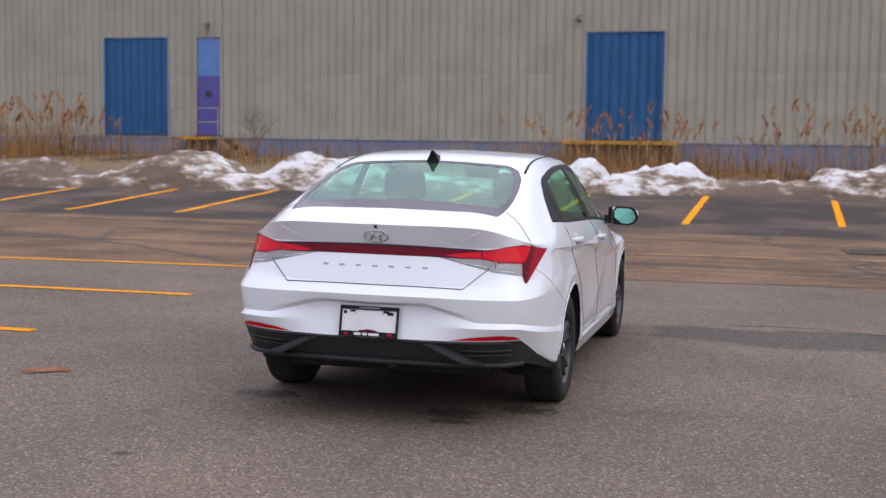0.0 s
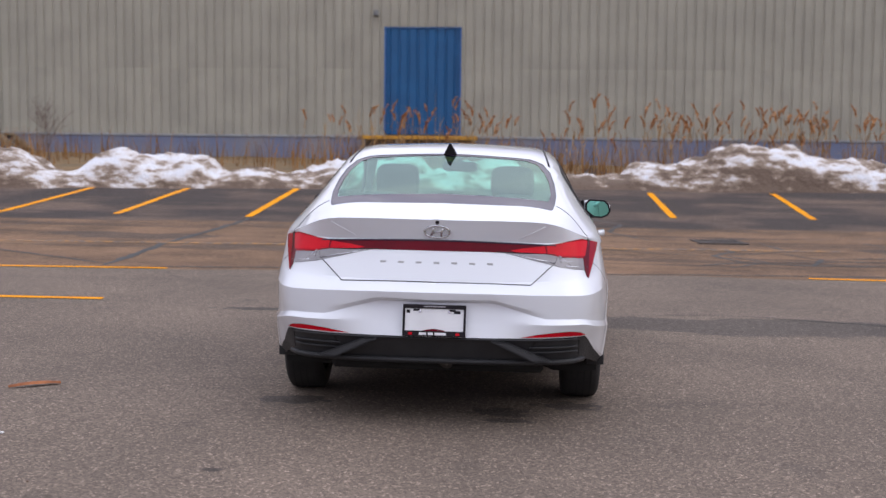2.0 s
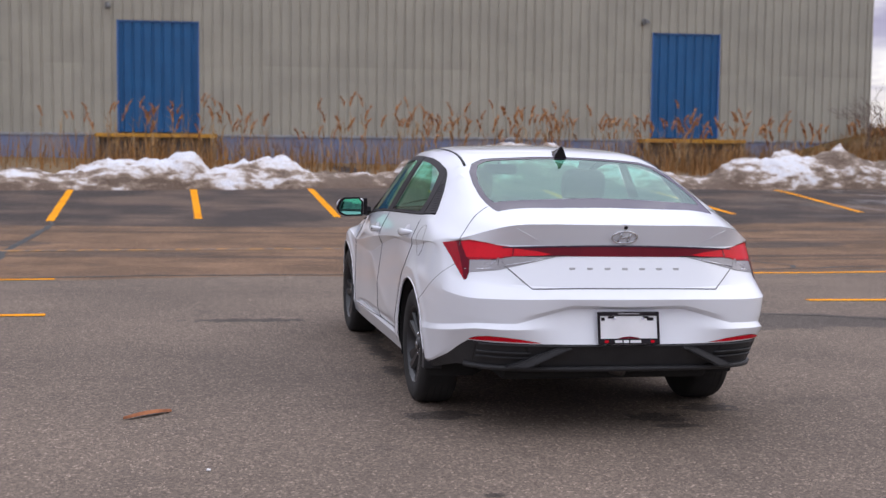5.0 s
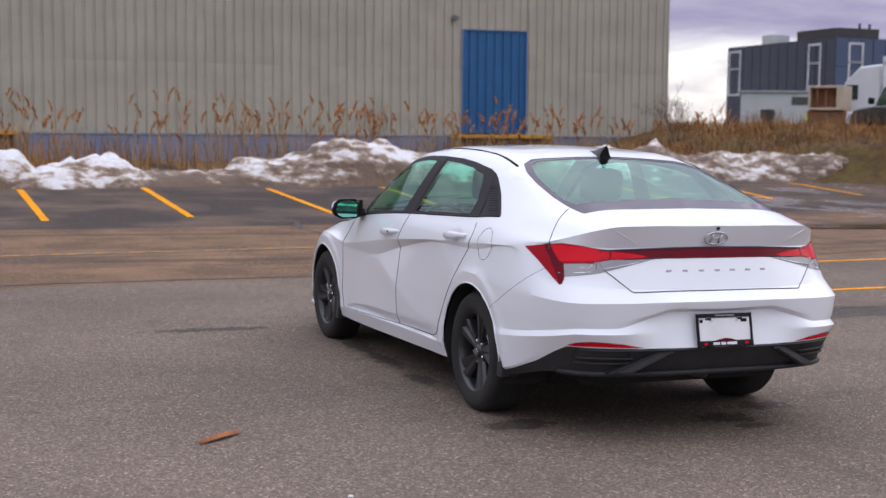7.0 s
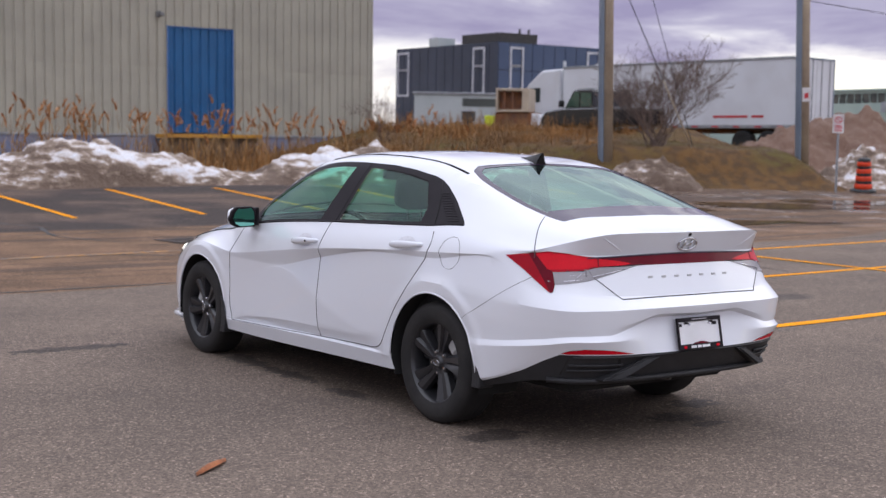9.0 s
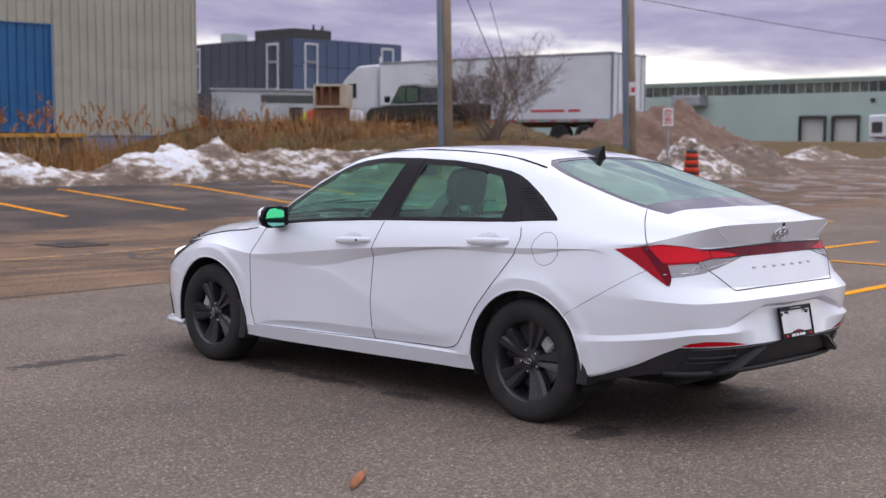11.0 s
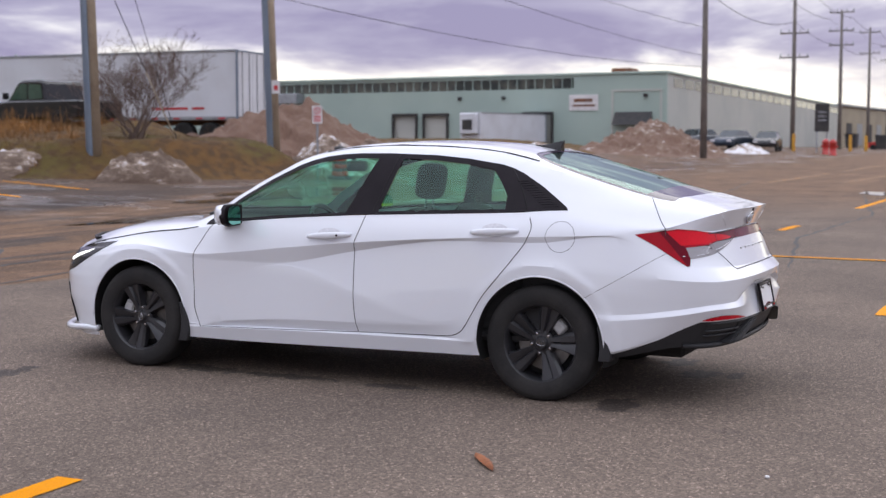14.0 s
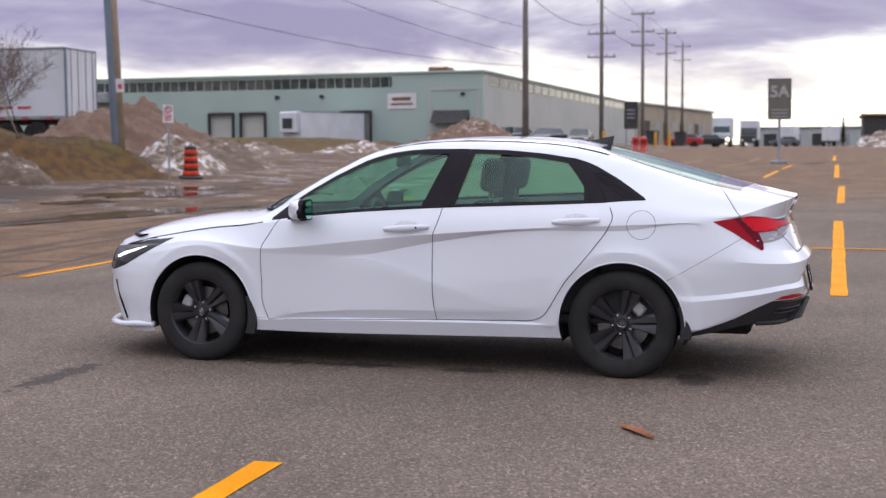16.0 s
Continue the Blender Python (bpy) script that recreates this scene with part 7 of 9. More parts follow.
# feature lines round the side skin, from below: rear part, side part, front part
LINES = [
    ([(0, -0.970, 0.335), (0.30, -0.970, 0.335), (0.55, -0.950, 0.335), (0.70, -0.890, 0.335), (0.775, -0.740, 0.325)],
     [(0.857, -0.420, 0.262), (0.876, 0.0, 0.24), (0.880, 0.42, 0.228), (0.880, 0.67, 0.226), (0.880, 1.15, 0.220), (0.880, 1.63, 0.214), (0.880, 2.00, 0.212), (0.880, 2.28, 0.215), (0.875, 2.72, 0.21)],
     [(0.836, 3.12, 0.175), (0.702, 3.340, 0.175), (0.420, 3.510, 0.175), (0, 3.550, 0.175)]),
    ([(0, -1.042, 0.464), (0.30, -1.042, 0.464), (0.55, -1.025, 0.468), (0.720, -0.950, 0.468), (0.802, -0.780, 0.425)],
     [(0.885, -0.430, 0.300), (0.898, 0.0, 0.30), (0.903, 0.42, 0.305), (0.904, 0.67, 0.308), (0.904, 1.15, 0.305), (0.903, 1.63, 0.298), (0.902, 2.00, 0.291), (0.900, 2.28, 0.285), (0.893, 2.72, 0.28)],
     [(0.858, 3.12, 0.240), (0.716, 3.362, 0.240), (0.430, 3.545, 0.245), (0, 3.590, 0.245)]),
    ([(0, -1.024, 0.545), (0.30, -1.024, 0.545), (0.56, -1.046, 0.538), (0.742, -0.982, 0.538), (0.832, -0.800, 0.508)],
     [(0.902, -0.460, 0.472), (0.910, 0.0, 0.45), (0.908, 0.42, 0.405), (0.9065, 0.67, 0.385), (0.905, 1.15, 0.372), (0.901, 1.63, 0.362), (0.897, 2.00, 0.336), (0.894, 2.28, 0.310), (0.898, 2.72, 0.40)],
     [(0.872, 3.09, 0.400), (0.744, 3.388, 0.420), (0.440, 3.600, 0.420), (0, 3.635, 0.420)]),
    ([(0, -1.006, 0.636), (0.29, -1.006, 0.640), (0.55, -1.026, 0.566), (0.732, -0.962, 0.562), (0.816, -0.790, 0.535)],
     [(0.893, -0.450, 0.500), (0.911, 0.0, 0.52), (0.9095, 0.42, 0.440), (0.9095, 0.67, 0.410), (0.910, 1.15, 0.546), (0.886, 1.63, 0.686), (0.888, 2.00, 0.620), (0.891, 2.28, 0.600), (0.905, 2.72, 0.62)],
     [(0.874, 3.07, 0.500), (0.744, 3.388, 0.500), (0.430, 3.608, 0.500), (0, 3.642, 0.500)]),
    ([(0, -1.046, 0.652), (0.29, -1.046, 0.660), (0.55, -1.030, 0.592), (0.738, -0.966, 0.590), (0.822, -0.796, 0.590)],
     [(0.898, -0.450, 0.620), (0.914, 0.0, 0.69), (0.908, 0.42, 0.580), (0.906, 0.67, 0.560), (0.900, 1.15, 0.626), (0.884, 1.63, 0.691), (0.888, 2.00, 0.648), (0.891, 2.28, 0.636), (0.906, 2.72, 0.69)],
     [(0.872, 3.05, 0.570), (0.742, 3.388, 0.560), (0.430, 3.612, 0.560), (0, 3.645, 0.560)]),
    ([(0, -1.054, 0.690), (0.30, -1.054, 0.690), (0.58, -1.034, 0.686), (0.748, -0.972, 0.684), (0.830, -0.805, 0.690)],
     [(0.893, -0.450, 0.715), (0.908, 0.0, 0.745), (0.899, 0.42, 0.730), (0.895, 0.67, 0.715), (0.890, 1.15, 0.706), (0.883, 1.63, 0.696), (0.888, 2.00, 0.676), (0.891, 2.28, 0.672), (0.900, 2.72, 0.725)],
     [(0.861, 3.04, 0.640), (0.736, 3.368, 0.620), (0.420, 3.605, 0.630), (0, 3.640, 0.630)]),
    ([(0, -0.998, 0.742), (0.30, -0.998, 0.742), (0.55, -0.978, 0.750), (0.718, -0.905, 0.768), (0.806, -0.750, 0.775)],
     [(0.8545, -0.440, 0.908), (0.877, 0.0, 0.870), (0.888, 0.42, 0.868), (0.884, 0.67, 0.858), (0.880, 1.15, 0.787), (0.882, 1.63, 0.702), (0.888, 2.00, 0.702), (0.891, 2.28, 0.708), (0.896, 2.72, 0.750)],
     [(0.850, 3.03, 0.700), (0.718, 3.338, 0.675), (0.400, 3.590, 0.680), (0, 3.628, 0.680)]),
    ([(0, -0.922, 0.945), (0.30, -0.917, 0.945), (0.55, -0.893, 0.940), (0.686, -0.825, 0.945), (0.772, -0.700, 0.945)],
     [(0.856, -0.440, 0.922), (0.886, 0.0, 0.902), (0.897, 0.42, 0.885), (0.901, 0.67, 0.871), (0.906, 1.15, 0.838), (0.905, 1.63, 0.792), (0.900, 2.00, 0.752), (0.894, 2.28, 0.735), (0.884, 2.72, 0.780)],
     [(0.830, 3.00, 0.748), (0.696, 3.318, 0.706), (0.390, 3.572, 0.712), (0, 3.620, 0.712)]),
]


def bow(w):
    """How far the tail sweeps forward away from the middle."""
    return lerp(w, [0.0, 0.15, 0.30, 0.55, 0.73, 0.84, 0.90], [0.0, 0.0, 0.008, 0.028, 0.044, 0.036, 0.0])


LINES = [([(w, y + bow(w), z) for w, y, z in rear], [(w, y + (0.5 * bow(0.84) if y < -0.3 else 0.0), z) for w, y, z in side], front) for rear, side, front in LINES]
TOP = [tuple((w, y + 0.55 * bow(w) * smooth_step(-0.35, -0.7, y) if y < -0.35 else y, z) for w, y, z in row) for row in TOP]


# the doors' lower edge stands in behind the sill: one more line above the second
_low, _up = LINES[1], LINES[2]
_mix = lambda p, q, t: tuple(a + (b - a) * t for a, b in zip(p, q))
LINES.insert(2, ([_mix(p, q, 0.2) for p, q in zip(_low[0], _up[0])],
                 [(q[0] - 0.022, p[1], p[2] + 0.012) if 0.6 < p[1] < 2.2 else _mix(p, q, 0.12) for p, q in zip(_low[1], _up[1])],
                 [_mix(p, q, 0.2) for p, q in zip(_low[2], _up[2])]))


def spline(pts, n_per=14):
    """Catmull-Rom through the points, chord weighted, as a dense polyline."""
    P = [Vector(p) for p in pts]
    P = [2 * P[0] - P[1]] + P + [2 * P[-1] - P[-2]]
    out = []
    for i in range(1, len(P) - 2):
        a, b, c, d = P[i - 1:i + 3]
        t0, t1 = 0.0, max(1e-6, (b - a).length ** 0.5)
        t2 = t1 + max(1e-6, (c - b).length ** 0.5)
        t3 = t2 + max(1e-6, (d - c).length ** 0.5)
        for k in range(n_per):
            t = t1 + (t2 - t1) * k / n_per
            A1 = a.lerp(b, (t - t0) / (t1 - t0))
            A2 = b.lerp(c, (t - t1) / (t2 - t1))
            A3 = c.lerp(d, (t - t2) / (t3 - t2))
            out.append(A1.lerp(A2, (t - t0) / (t2 - t0)).lerp(A2.lerp(A3, (t - t1) / (t3 - t1)), (t - t1) / (t2 - t1)))
    out.append(P[-2])
    return out


def resample(poly, n):
    s = [0.0]
    for a, b in zip(poly, poly[1:]):
        s.append(s[-1] + (b - a).length)
    arr = np.array([tuple(p) for p in poly])
    t = np.linspace(0, s[-1], n)
    return [Vector((np.interp(v, s, arr[:, 0]), np.interp(v, s, arr[:, 1]), np.interp(v, s, arr[:, 2]))) for v in t]


def by_y(poly, n):
    """n points at even steps of y."""
    arr = np.array([tuple(p) for p in poly])
    ys = np.linspace(arr[0, 1], arr[-1, 1], n)
    return [Vector((np.interp(y, arr[:, 1], arr[:, 0]), y, np.interp(y, arr[:, 1], arr[:, 2]))) for y in ys]


NR, NS, NF, NV, NT = 26, 190, 20, 5, 22


def skin_line(rear, side, front):
    whole = spline(rear + side + front)
    # straight runs across the back of the bumper: heights go in straight lines
    for a in range(3):
        for k in range(14):
            whole[a * 14 + k].z = rear[a][2] + (rear[a + 1][2] - rear[a][2]) * k / 14
    i, j = (len(rear) - 1) * 14, (len(rear) + len(side)) * 14
    return resample(whole[:i + 1], NR)[:-1] + by_y(whole[i:j + 1], NS)[:-1] + resample(whole[j:], NF)


def car_skin():
    """The left half of the shell as one mesh; x = -half width."""
    bm = bmesh.new()
    rows = [spline([(r[0][0], r[0][1], r[0][2])] + [(r[1][0] * 0.5, r[0][1] * 0.70 + r[1][1] * 0.30, r[0][2] * 0.75 + r[1][2] * 0.25)] + list(r[1:]), 10) for r in TOP]
    rows = [resample(r, NT) for r in rows]
    cols = [spline([rows[i][k] for i in range(len(rows))], 14) for k in range(NT)]
    cols = [by_y(c, NS) for c in cols]
    # upper skin
    vv = [[bm.verts.new((-cols[k][i].x, cols[k][i].y, cols[k][i].z)) for k in range(NT)] for i in range(NS)]
    for i in range(NS - 1):
        for k in range(NT - 1):
            bm.faces.new((vv[i][k], vv[i + 1][k], vv[i + 1][k + 1], vv[i][k + 1]))
    lines = [skin_line(*l) for l in LINES]
    edge = resample([cols[k][0] for k in range(NT)], NR)[:-1] + cols[NT - 1][:-1] + resample([cols[k][NS - 1] for k in reversed(range(NT))], NF)
    lines.append(edge)
    n = len(edge)
    grid_pts = []
    for a in range(len(lines) - 1):
        for s in range(NV):
            t = s / NV
            bulge = 0.008 if a == len(lines) - 2 else 0.0
            row = []
            for i in range(n):
                p = lines[a][i].lerp(lines[a + 1][i], t)
                if a < len(LINES) - 1 or NR <= i < NR + NS:
                    p.x *= 1 + bulge * math.sin(math.pi * t)
                row.append(p)
            grid_pts.append(row)
    grid_pts.append(edge)
    # ease the creases a little, away from the upper seam
    arr = np.array([[tuple(p) for p in r] for r in grid_pts])
    for _ in range(1):
        arr[1:-1] = 0.90 * arr[1:-1] + 0.05 * (arr[:-2] + arr[2:])
    # raised band round each wheel opening
    for y0 in AXLES:
        r = np.hypot(arr[:, :, 1] - y0, arr[:, :, 2] - 0.318) - ARCH_R
        lift = np.where(r < 0.065, np.clip(r / 0.065, 0, 1), np.clip(1 - (r - 0.065) / 0.03, 0, 1))
        side_on = (arr[:, :, 0] > 0.78) & (arr[:, :, 2] > 0.30)
        arr[:, :, 0] += np.where(side_on, 0.007 * lift - 0.004 * (r < 0.0), 0.0)
    ww = [[bm.verts.new((-p[0], p[1], p[2])) for p in r] for r in arr]
    for a in range(len(ww) - 1):
        for i in range(n - 1):
            bm.faces.new((ww[a][i], ww[a][i + 1], ww[a + 1][i + 1], ww[a + 1][i]))
    bmesh.ops.remove_doubles(bm, verts=bm.verts, dist=0.0006)
    bmesh.ops.dissolve_degenerate(bm, edges=bm.edges, dist=0.0003)
    bmesh.ops.recalc_face_normals(bm, faces=bm.faces)
    bm.normal_update()
    if sum(f.normal.x for f in bm.faces if f.calc_center_median().x < -0.85) > 0:
        bmesh.ops.reverse_faces(bm, faces=bm.faces)
        bm.normal_update()
    return bm


SIDE = (Vector((0, 1, 0)), 0.0, Vector((0, 0, 1)), 0.0)
REAR = (Vector((-1, 1, 0)), 0.93, Vector((0, 0, 1)), 0.0)
PLAN = (Vector((-1, 0, 0)), 0.0, Vector((0, 1, 0)), 0.0)
FRONT = (Vector((-1, 0, 0)), 0.0, Vector((0, 0, 1)), 0.0)


def flat(view, co):
    P, p0, Q, q0 = view
    return P.dot(co) + p0, Q.dot(co) + q0


def inside(poly, p):
    x, y = p
    odd = False
    for (x0, y0), (x1, y1) in zip(poly, poly[1:] + poly[:1]):
        if (y0 > y) != (y1 > y) and x < (x1 - x0) * (y - y0) / (y1 - y0) + x0:
            odd = not odd
    return odd


def score(bm, poly, view, ok, closed=True):
    """Cut the faces along a polygon as seen in a view."""
    P, p0, Q, q0 = view
    pairs = list(zip(poly, poly[1:] + poly[:1])) if closed else list(zip(poly, poly[1:]))
    PP, PQ, QQ = P.dot(P), P.dot(Q), Q.dot(Q)
    for (a0, b0), (a1, b1) in pairs:
        lo = (min(a0, a1) - 0.004, min(b0, b1) - 0.004)
        hi = (max(a0, a1) + 0.004, max(b0, b1) + 0.004)
        near = []
        for f in bm.faces:
            if not ok(f.calc_center_median(), f.normal):
                continue
            c = [flat(view, v.co) for v in f.verts]
            if max(q[0] for q in c) < lo[0] or min(q[0] for q in c) > hi[0] or max(q[1] for q in c) < lo[1] or min(q[1] for q in c) > hi[1]:
                continue
            near.append(f)
        if not near:
            continue
        no = (b1 - b0) * P - (a1 - a0) * Q
        s, t = a0 - p0, b0 - q0
        det = PP * QQ - PQ * PQ
        co = P * ((s * QQ - t * PQ) / det) + Q * ((t * PP - s * PQ) / det)
        geom = list({*near, *(e for f in near for e in f.edges), *(v for f in near for v in f.verts)})
        bmesh.ops.bisect_plane(bm, geom=geom, dist=0.0004, plane_co=co, plane_no=no.normalized())


def smooth_poly(pts, n=6):
    p = [(a, b, 0) for a, b in pts]
    P = [Vector(q) for q in p]
    out = []
    m = len(P)
    for i in range(m):
        a, b, c, d = P[i - 1], P[i], P[(i + 1) % m], P[(i + 2) % m]
        for k in range(n):
            t = k / n
            q = 0.5 * ((2 * b) + (c - a) * t + (2 * a - 5 * b + 4 * c - d) * t * t + (3 * b - a - 3 * c + d) * t ** 3)
            out.append((q.x, q.y))
    return out


DLO = [(2.235, 0.912), (2.06, 0.932), (1.771, 0.960), (1.399, 0.985), (1.109, 1.000), (0.685, 1.014), (0.342, 1.025), (0.13, 1.033), (-0.127, 1.049), (-0.118, 1.062),
       (0.037, 1.166), (0.174, 1.242), (0.24, 1.270), (0.312, 1.291), (0.521, 1.323), (0.732, 1.343), (1.02, 1.353), (1.24, 1.353), (1.36, 1.346), (1.463, 1.333), (1.56, 1.310), (1.652, 1.280), (1.844, 1.188), (2.0, 1.100), (2.15, 0.998), (2.24, 0.925)]
WIN_F = [(1.985, 0.955), (1.771, 0.976), (1.399, 1.000), (1.235, 1.008), (1.10, 1.322), (1.24, 1.323), (1.36, 1.315), (1.463, 1.302), (1.56, 1.279), (1.652, 1.250), (1.844, 1.160), (1.99, 1.080), (2.05, 1.040), (2.03, 0.965)]
WIN_R = [(1.02, 1.018), (0.685, 1.031), (0.342, 1.042), (0.235, 1.046), (0.24, 1.12), (0.295, 1.195), (0.355, 1.262), (0.521, 1.291), (0.732, 1.313), (0.90, 1.321), (0.935, 1.321)]
BACK_OUT = [(-0.05, 0.215), (0.35, 0.205), (0.47, 0.185), (0.545, 0.125), (0.585, 0.0), (0.606, -0.18), (0.612, -0.38), (0.604, -0.50), (0.594, -0.59), (0.584, -0.644), (0.574, -0.658), (0.45, -0.671), (0.30, -0.686), (0.15, -0.695), (-0.05, -0.699)]
BACK_IN = [(-0.05, 0.180), (0.32, 0.172), (0.45, 0.150), (0.515, 0.09), (0.552, -0.04), (0.576, -0.20), (0.582, -0.38), (0.573, -0.465), (0.564, -0.508), (0.50, -0.518), (0.30, -0.530), (0.15, -0.536), (-0.05, -0.538)]
SCREEN = [(-0.05, 1.585), (0.30, 1.570), (0.50, 1.520), (0.560, 1.56), (0.595, 1.75), (0.628, 1.92), (0.665, 2.11), (0.69, 2.25), (0.55, 2.36), (0.30, 2.45), (-0.05, 2.48)]
TAIL = [(0.610, 0.930), (0.70, 0.936), (0.80, 0.948), (0.945, 0.956), (1.05, 0.945), (1.246, 0.926), (1.12, 0.868), (1.00, 0.803), (0.918, 0.760), (0.898, 0.764), (0.886, 0.800), (0.905, 0.858), (0.70, 0.868), (0.600, 0.884)]
BAND = [(1.030, 0.950), (1.085, 0.944), (1.02, 0.880), (0.945, 0.795), (0.918, 0.760), (0.898, 0.764), (0.886, 0.800), (0.905, 0.858), (0.960, 0.885)]
BAR_HOT = [(0.38, 0.900), (0.46, 0.912), (0.600, 0.924), (0.597, 0.888), (0.42, 0.893)]
BAR = [(-0.3, 0.941), (0.30, 0.941), (0.610, 0.930), (0.600, 0.884), (0.30, 0.891), (-0.3, 0.892)]
LENS = [(0.345, 0.888), (0.600, 0.884), (0.70, 0.868), (0.905, 0.858), (0.886, 0.800), (0.80, 0.806), (0.66, 0.820), (0.50, 0.853)]
REFLEX = [(0.34, 0.473), (0.46, 0.491), (0.56, 0.499), (0.66, 0.502), (0.76, 0.494), (0.83, 0.478), (0.78, 0.476), (0.66, 0.478), (0.56, 0.477)]
DOOR_F = [(2.235, 0.288), (2.275, 0.40), (2.280, 0.52), (2.286, 0.70), (2.275, 0.76), (2.244, 0.815), (2.19, 0.905), (2.16, 0.928), (1.095, 1.002), (1.115, 0.92), (1.146, 0.821), (1.150, 0.70), (1.148, 0.615), (1.143, 0.45), (1.125, 0.316)]
DOOR_R = [(1.125, 0.316), (1.143, 0.45), (1.148, 0.615), (1.150, 0.70), (1.146, 0.821), (1.115, 0.92), (1.095, 1.002), (0.11, 1.036), (0.075, 1.005), (0.056, 0.95), (0.079, 0.884), (0.162, 0.767), (0.25, 0.66), (0.33, 0.564), (0.40, 0.45), (0.43, 0.40), (0.466, 0.359), (0.51, 0.337), (0.569, 0.328)]
BUMPER = [(-0.4, 0.15), (1.75, 0.15), (1.75, 0.45), (1.572, 0.582), (1.146, 0.81), (0.990, 0.785), (0.945, 0.750), (0.47, 0.737), (-0.4, 0.741)]
LAMP_F = [(3.64, 0.585), (3.46, 0.560), (3.32, 0.600), (3.18, 0.670), (2.94, 0.788), (3.16, 0.765), (3.40, 0.720), (3.64, 0.69)]
HOT = [(0.605, 0.889), (0.614, 0.924), (0.70, 0.930), (0.80, 0.941), (0.935, 0.948), (1.030, 0.941), (0.985, 0.905), (0.940, 0.869), (0.70, 0.876)]
GRILLE = [(-0.05, 0.30), (0.50, 0.30), (0.62, 0.42), (0.60, 0.56), (0.46, 0.705), (-0.05, 0.715)]
HOOD = [(-0.05, 3.75), (0.55, 3.60), (0.70, 3.22), (0.752, 2.95), (0.788, 2.66), (0.812, 2.40), (0.80, 2.30), (0.70, 2.31), (0.55, 2.43), (0.30, 2.52), (-0.05, 2.55)]


def arch_poly(y0):
    pts = []
    for k in range(41):
        a = math.pi * (1.12 - 1.24 * k / 40)
        pts.append((y0 + ARCH_R * math.cos(a), 0.318 + ARCH_R * math.sin(a)))
    return pts + [(pts[-1][0], 0.05), (pts[0][0], 0.05)]


def split_skin():
    """Sort the shell's faces into panels, glass and lamps."""
    bm = car_skin()
    low = lambda c, n: True
    rules = []

    def rule(name, poly, view, ok):
        score(bm, poly, view, ok)
        rules.append((name, poly, view, ok))

    side_up = lambda c, n: c.z > 0.86 and abs(n.x) > 0.25 and -0.3 < c.y < 2.4
    side = lambda c, n: abs(n.x) > 0.3 and -0.6 < c.y < 3.2 and c.z < 1.06
    rear = lambda c, n: c.y < -0.25 and c.z < 1.0
    top = lambda c, n: n.z > 0.15 and c.z > 0.95
    for y0 in AXLES:
        rule("cut", arch_poly(y0), SIDE, lambda c, n: abs(c.x) > 0.6 and c.z < 0.75)
    rule("glass_front", WIN_F, SIDE, side_up)
    rule("glass_rear", WIN_R, SIDE, side_up)
    rule("trim", DLO, SIDE, side_up)
    rule("back_glass", BACK_IN, PLAN, lambda c, n: top(c, n) and c.y < 0.4)
    rule("frit", BACK_OUT, PLAN, lambda c, n: top(c, n) and c.y < 0.4)
    rule("screen", SCREEN, PLAN, lambda c, n: top(c, n) and c.y > 1.4)
    tail_ok = lambda c, n: c.y < -0.4 and 0.74 < c.z < 0.97 and n.y < 0.5 and n.z < 0.75
    rule("tail_hot", HOT, REAR, tail_ok)
    rule("tail_band", BAND, REAR, tail_ok)
    rule("tail", TAIL, REAR, tail_ok)
    rule("lens", LENS, REAR, tail_ok)
    rule("bar_hot", BAR_HOT, REAR, tail_ok)
    rule("bar", BAR, REAR, tail_ok)
    rule("reflex", REFLEX, REAR, lambda c, n: c.y < -0.5 and c.z < 0.6)
    rule("door_front", DOOR_F, SIDE, side)
    rule("door_rear", DOOR_R, SIDE, side)
    lamp_ok = lambda c, n: c.y > 2.9 and c.z < 0.83
    rule("headlamp", LAMP_F, SIDE, lambda c, n: lamp_ok(c, n) and abs(c.x) > 0.42)
    rule("grille", GRILLE, FRONT, lambda c, n: lamp_ok(c, n) and n.y > 0.5)
    rule("bonnet", HOOD, PLAN, lambda c, n: c.y > 2.2 and n.z > 0.4 and c.z > 0.70)
    # trunk lid and bumper
    seam = [(0, 0.741), (0.47, 0.737), (0.53, 0.766), (0.575, 0.80), (0.62, 0.835), (0.648, 0.86), (0.652, 0.93), (0.96, 0.96)]
    trunk_rear = [(-0.4, 0.741)] + seam[1:] + [(0.96, 1.2), (-0.4, 1.2)]
    rule("boot", trunk_rear, REAR, lambda c, n: c.y < -0.55 and c.z < 1.056 and n.y < -0.25)
    rule("boot", [(-0.05, -1.2), (0.9, -1.2), (0.785, -0.668), (0.70, -0.655), (0.60, -0.640), (0.555, -0.656), (0.30, -0.691), (-0.05, -0.704)], PLAN, lambda c, n: c.y < -0.5 and c.z > 0.94)
    rule("clad", [(-0.4, 0.1), (1.65, 0.1), (1.45, 0.268), (1.395, 0.288), (1.30, 0.312), (1.10, 0.372), (0.95, 0.432), (0.84, 0.470), (0.70, 0.470), (-0.4, 0.4645)], REAR, lambda c, n: c.y < -0.30 and c.z < 0.6)
    rule("bumper", BUMPER, REAR, lambda c, n: c.y < -0.2)
    groups = {}
    bm.normal_update()
    for f in bm.faces:
        c, nrm = f.calc_center_median(), f.normal
        cls = "body"
        for name, poly, view, ok in rules:
            if ok(c, nrm) and inside(poly, flat(view, c)):
                cls = name
                break
        groups.setdefault(cls, []).append(f)
    return bm, groups


SKIN, PANELS = split_skin()


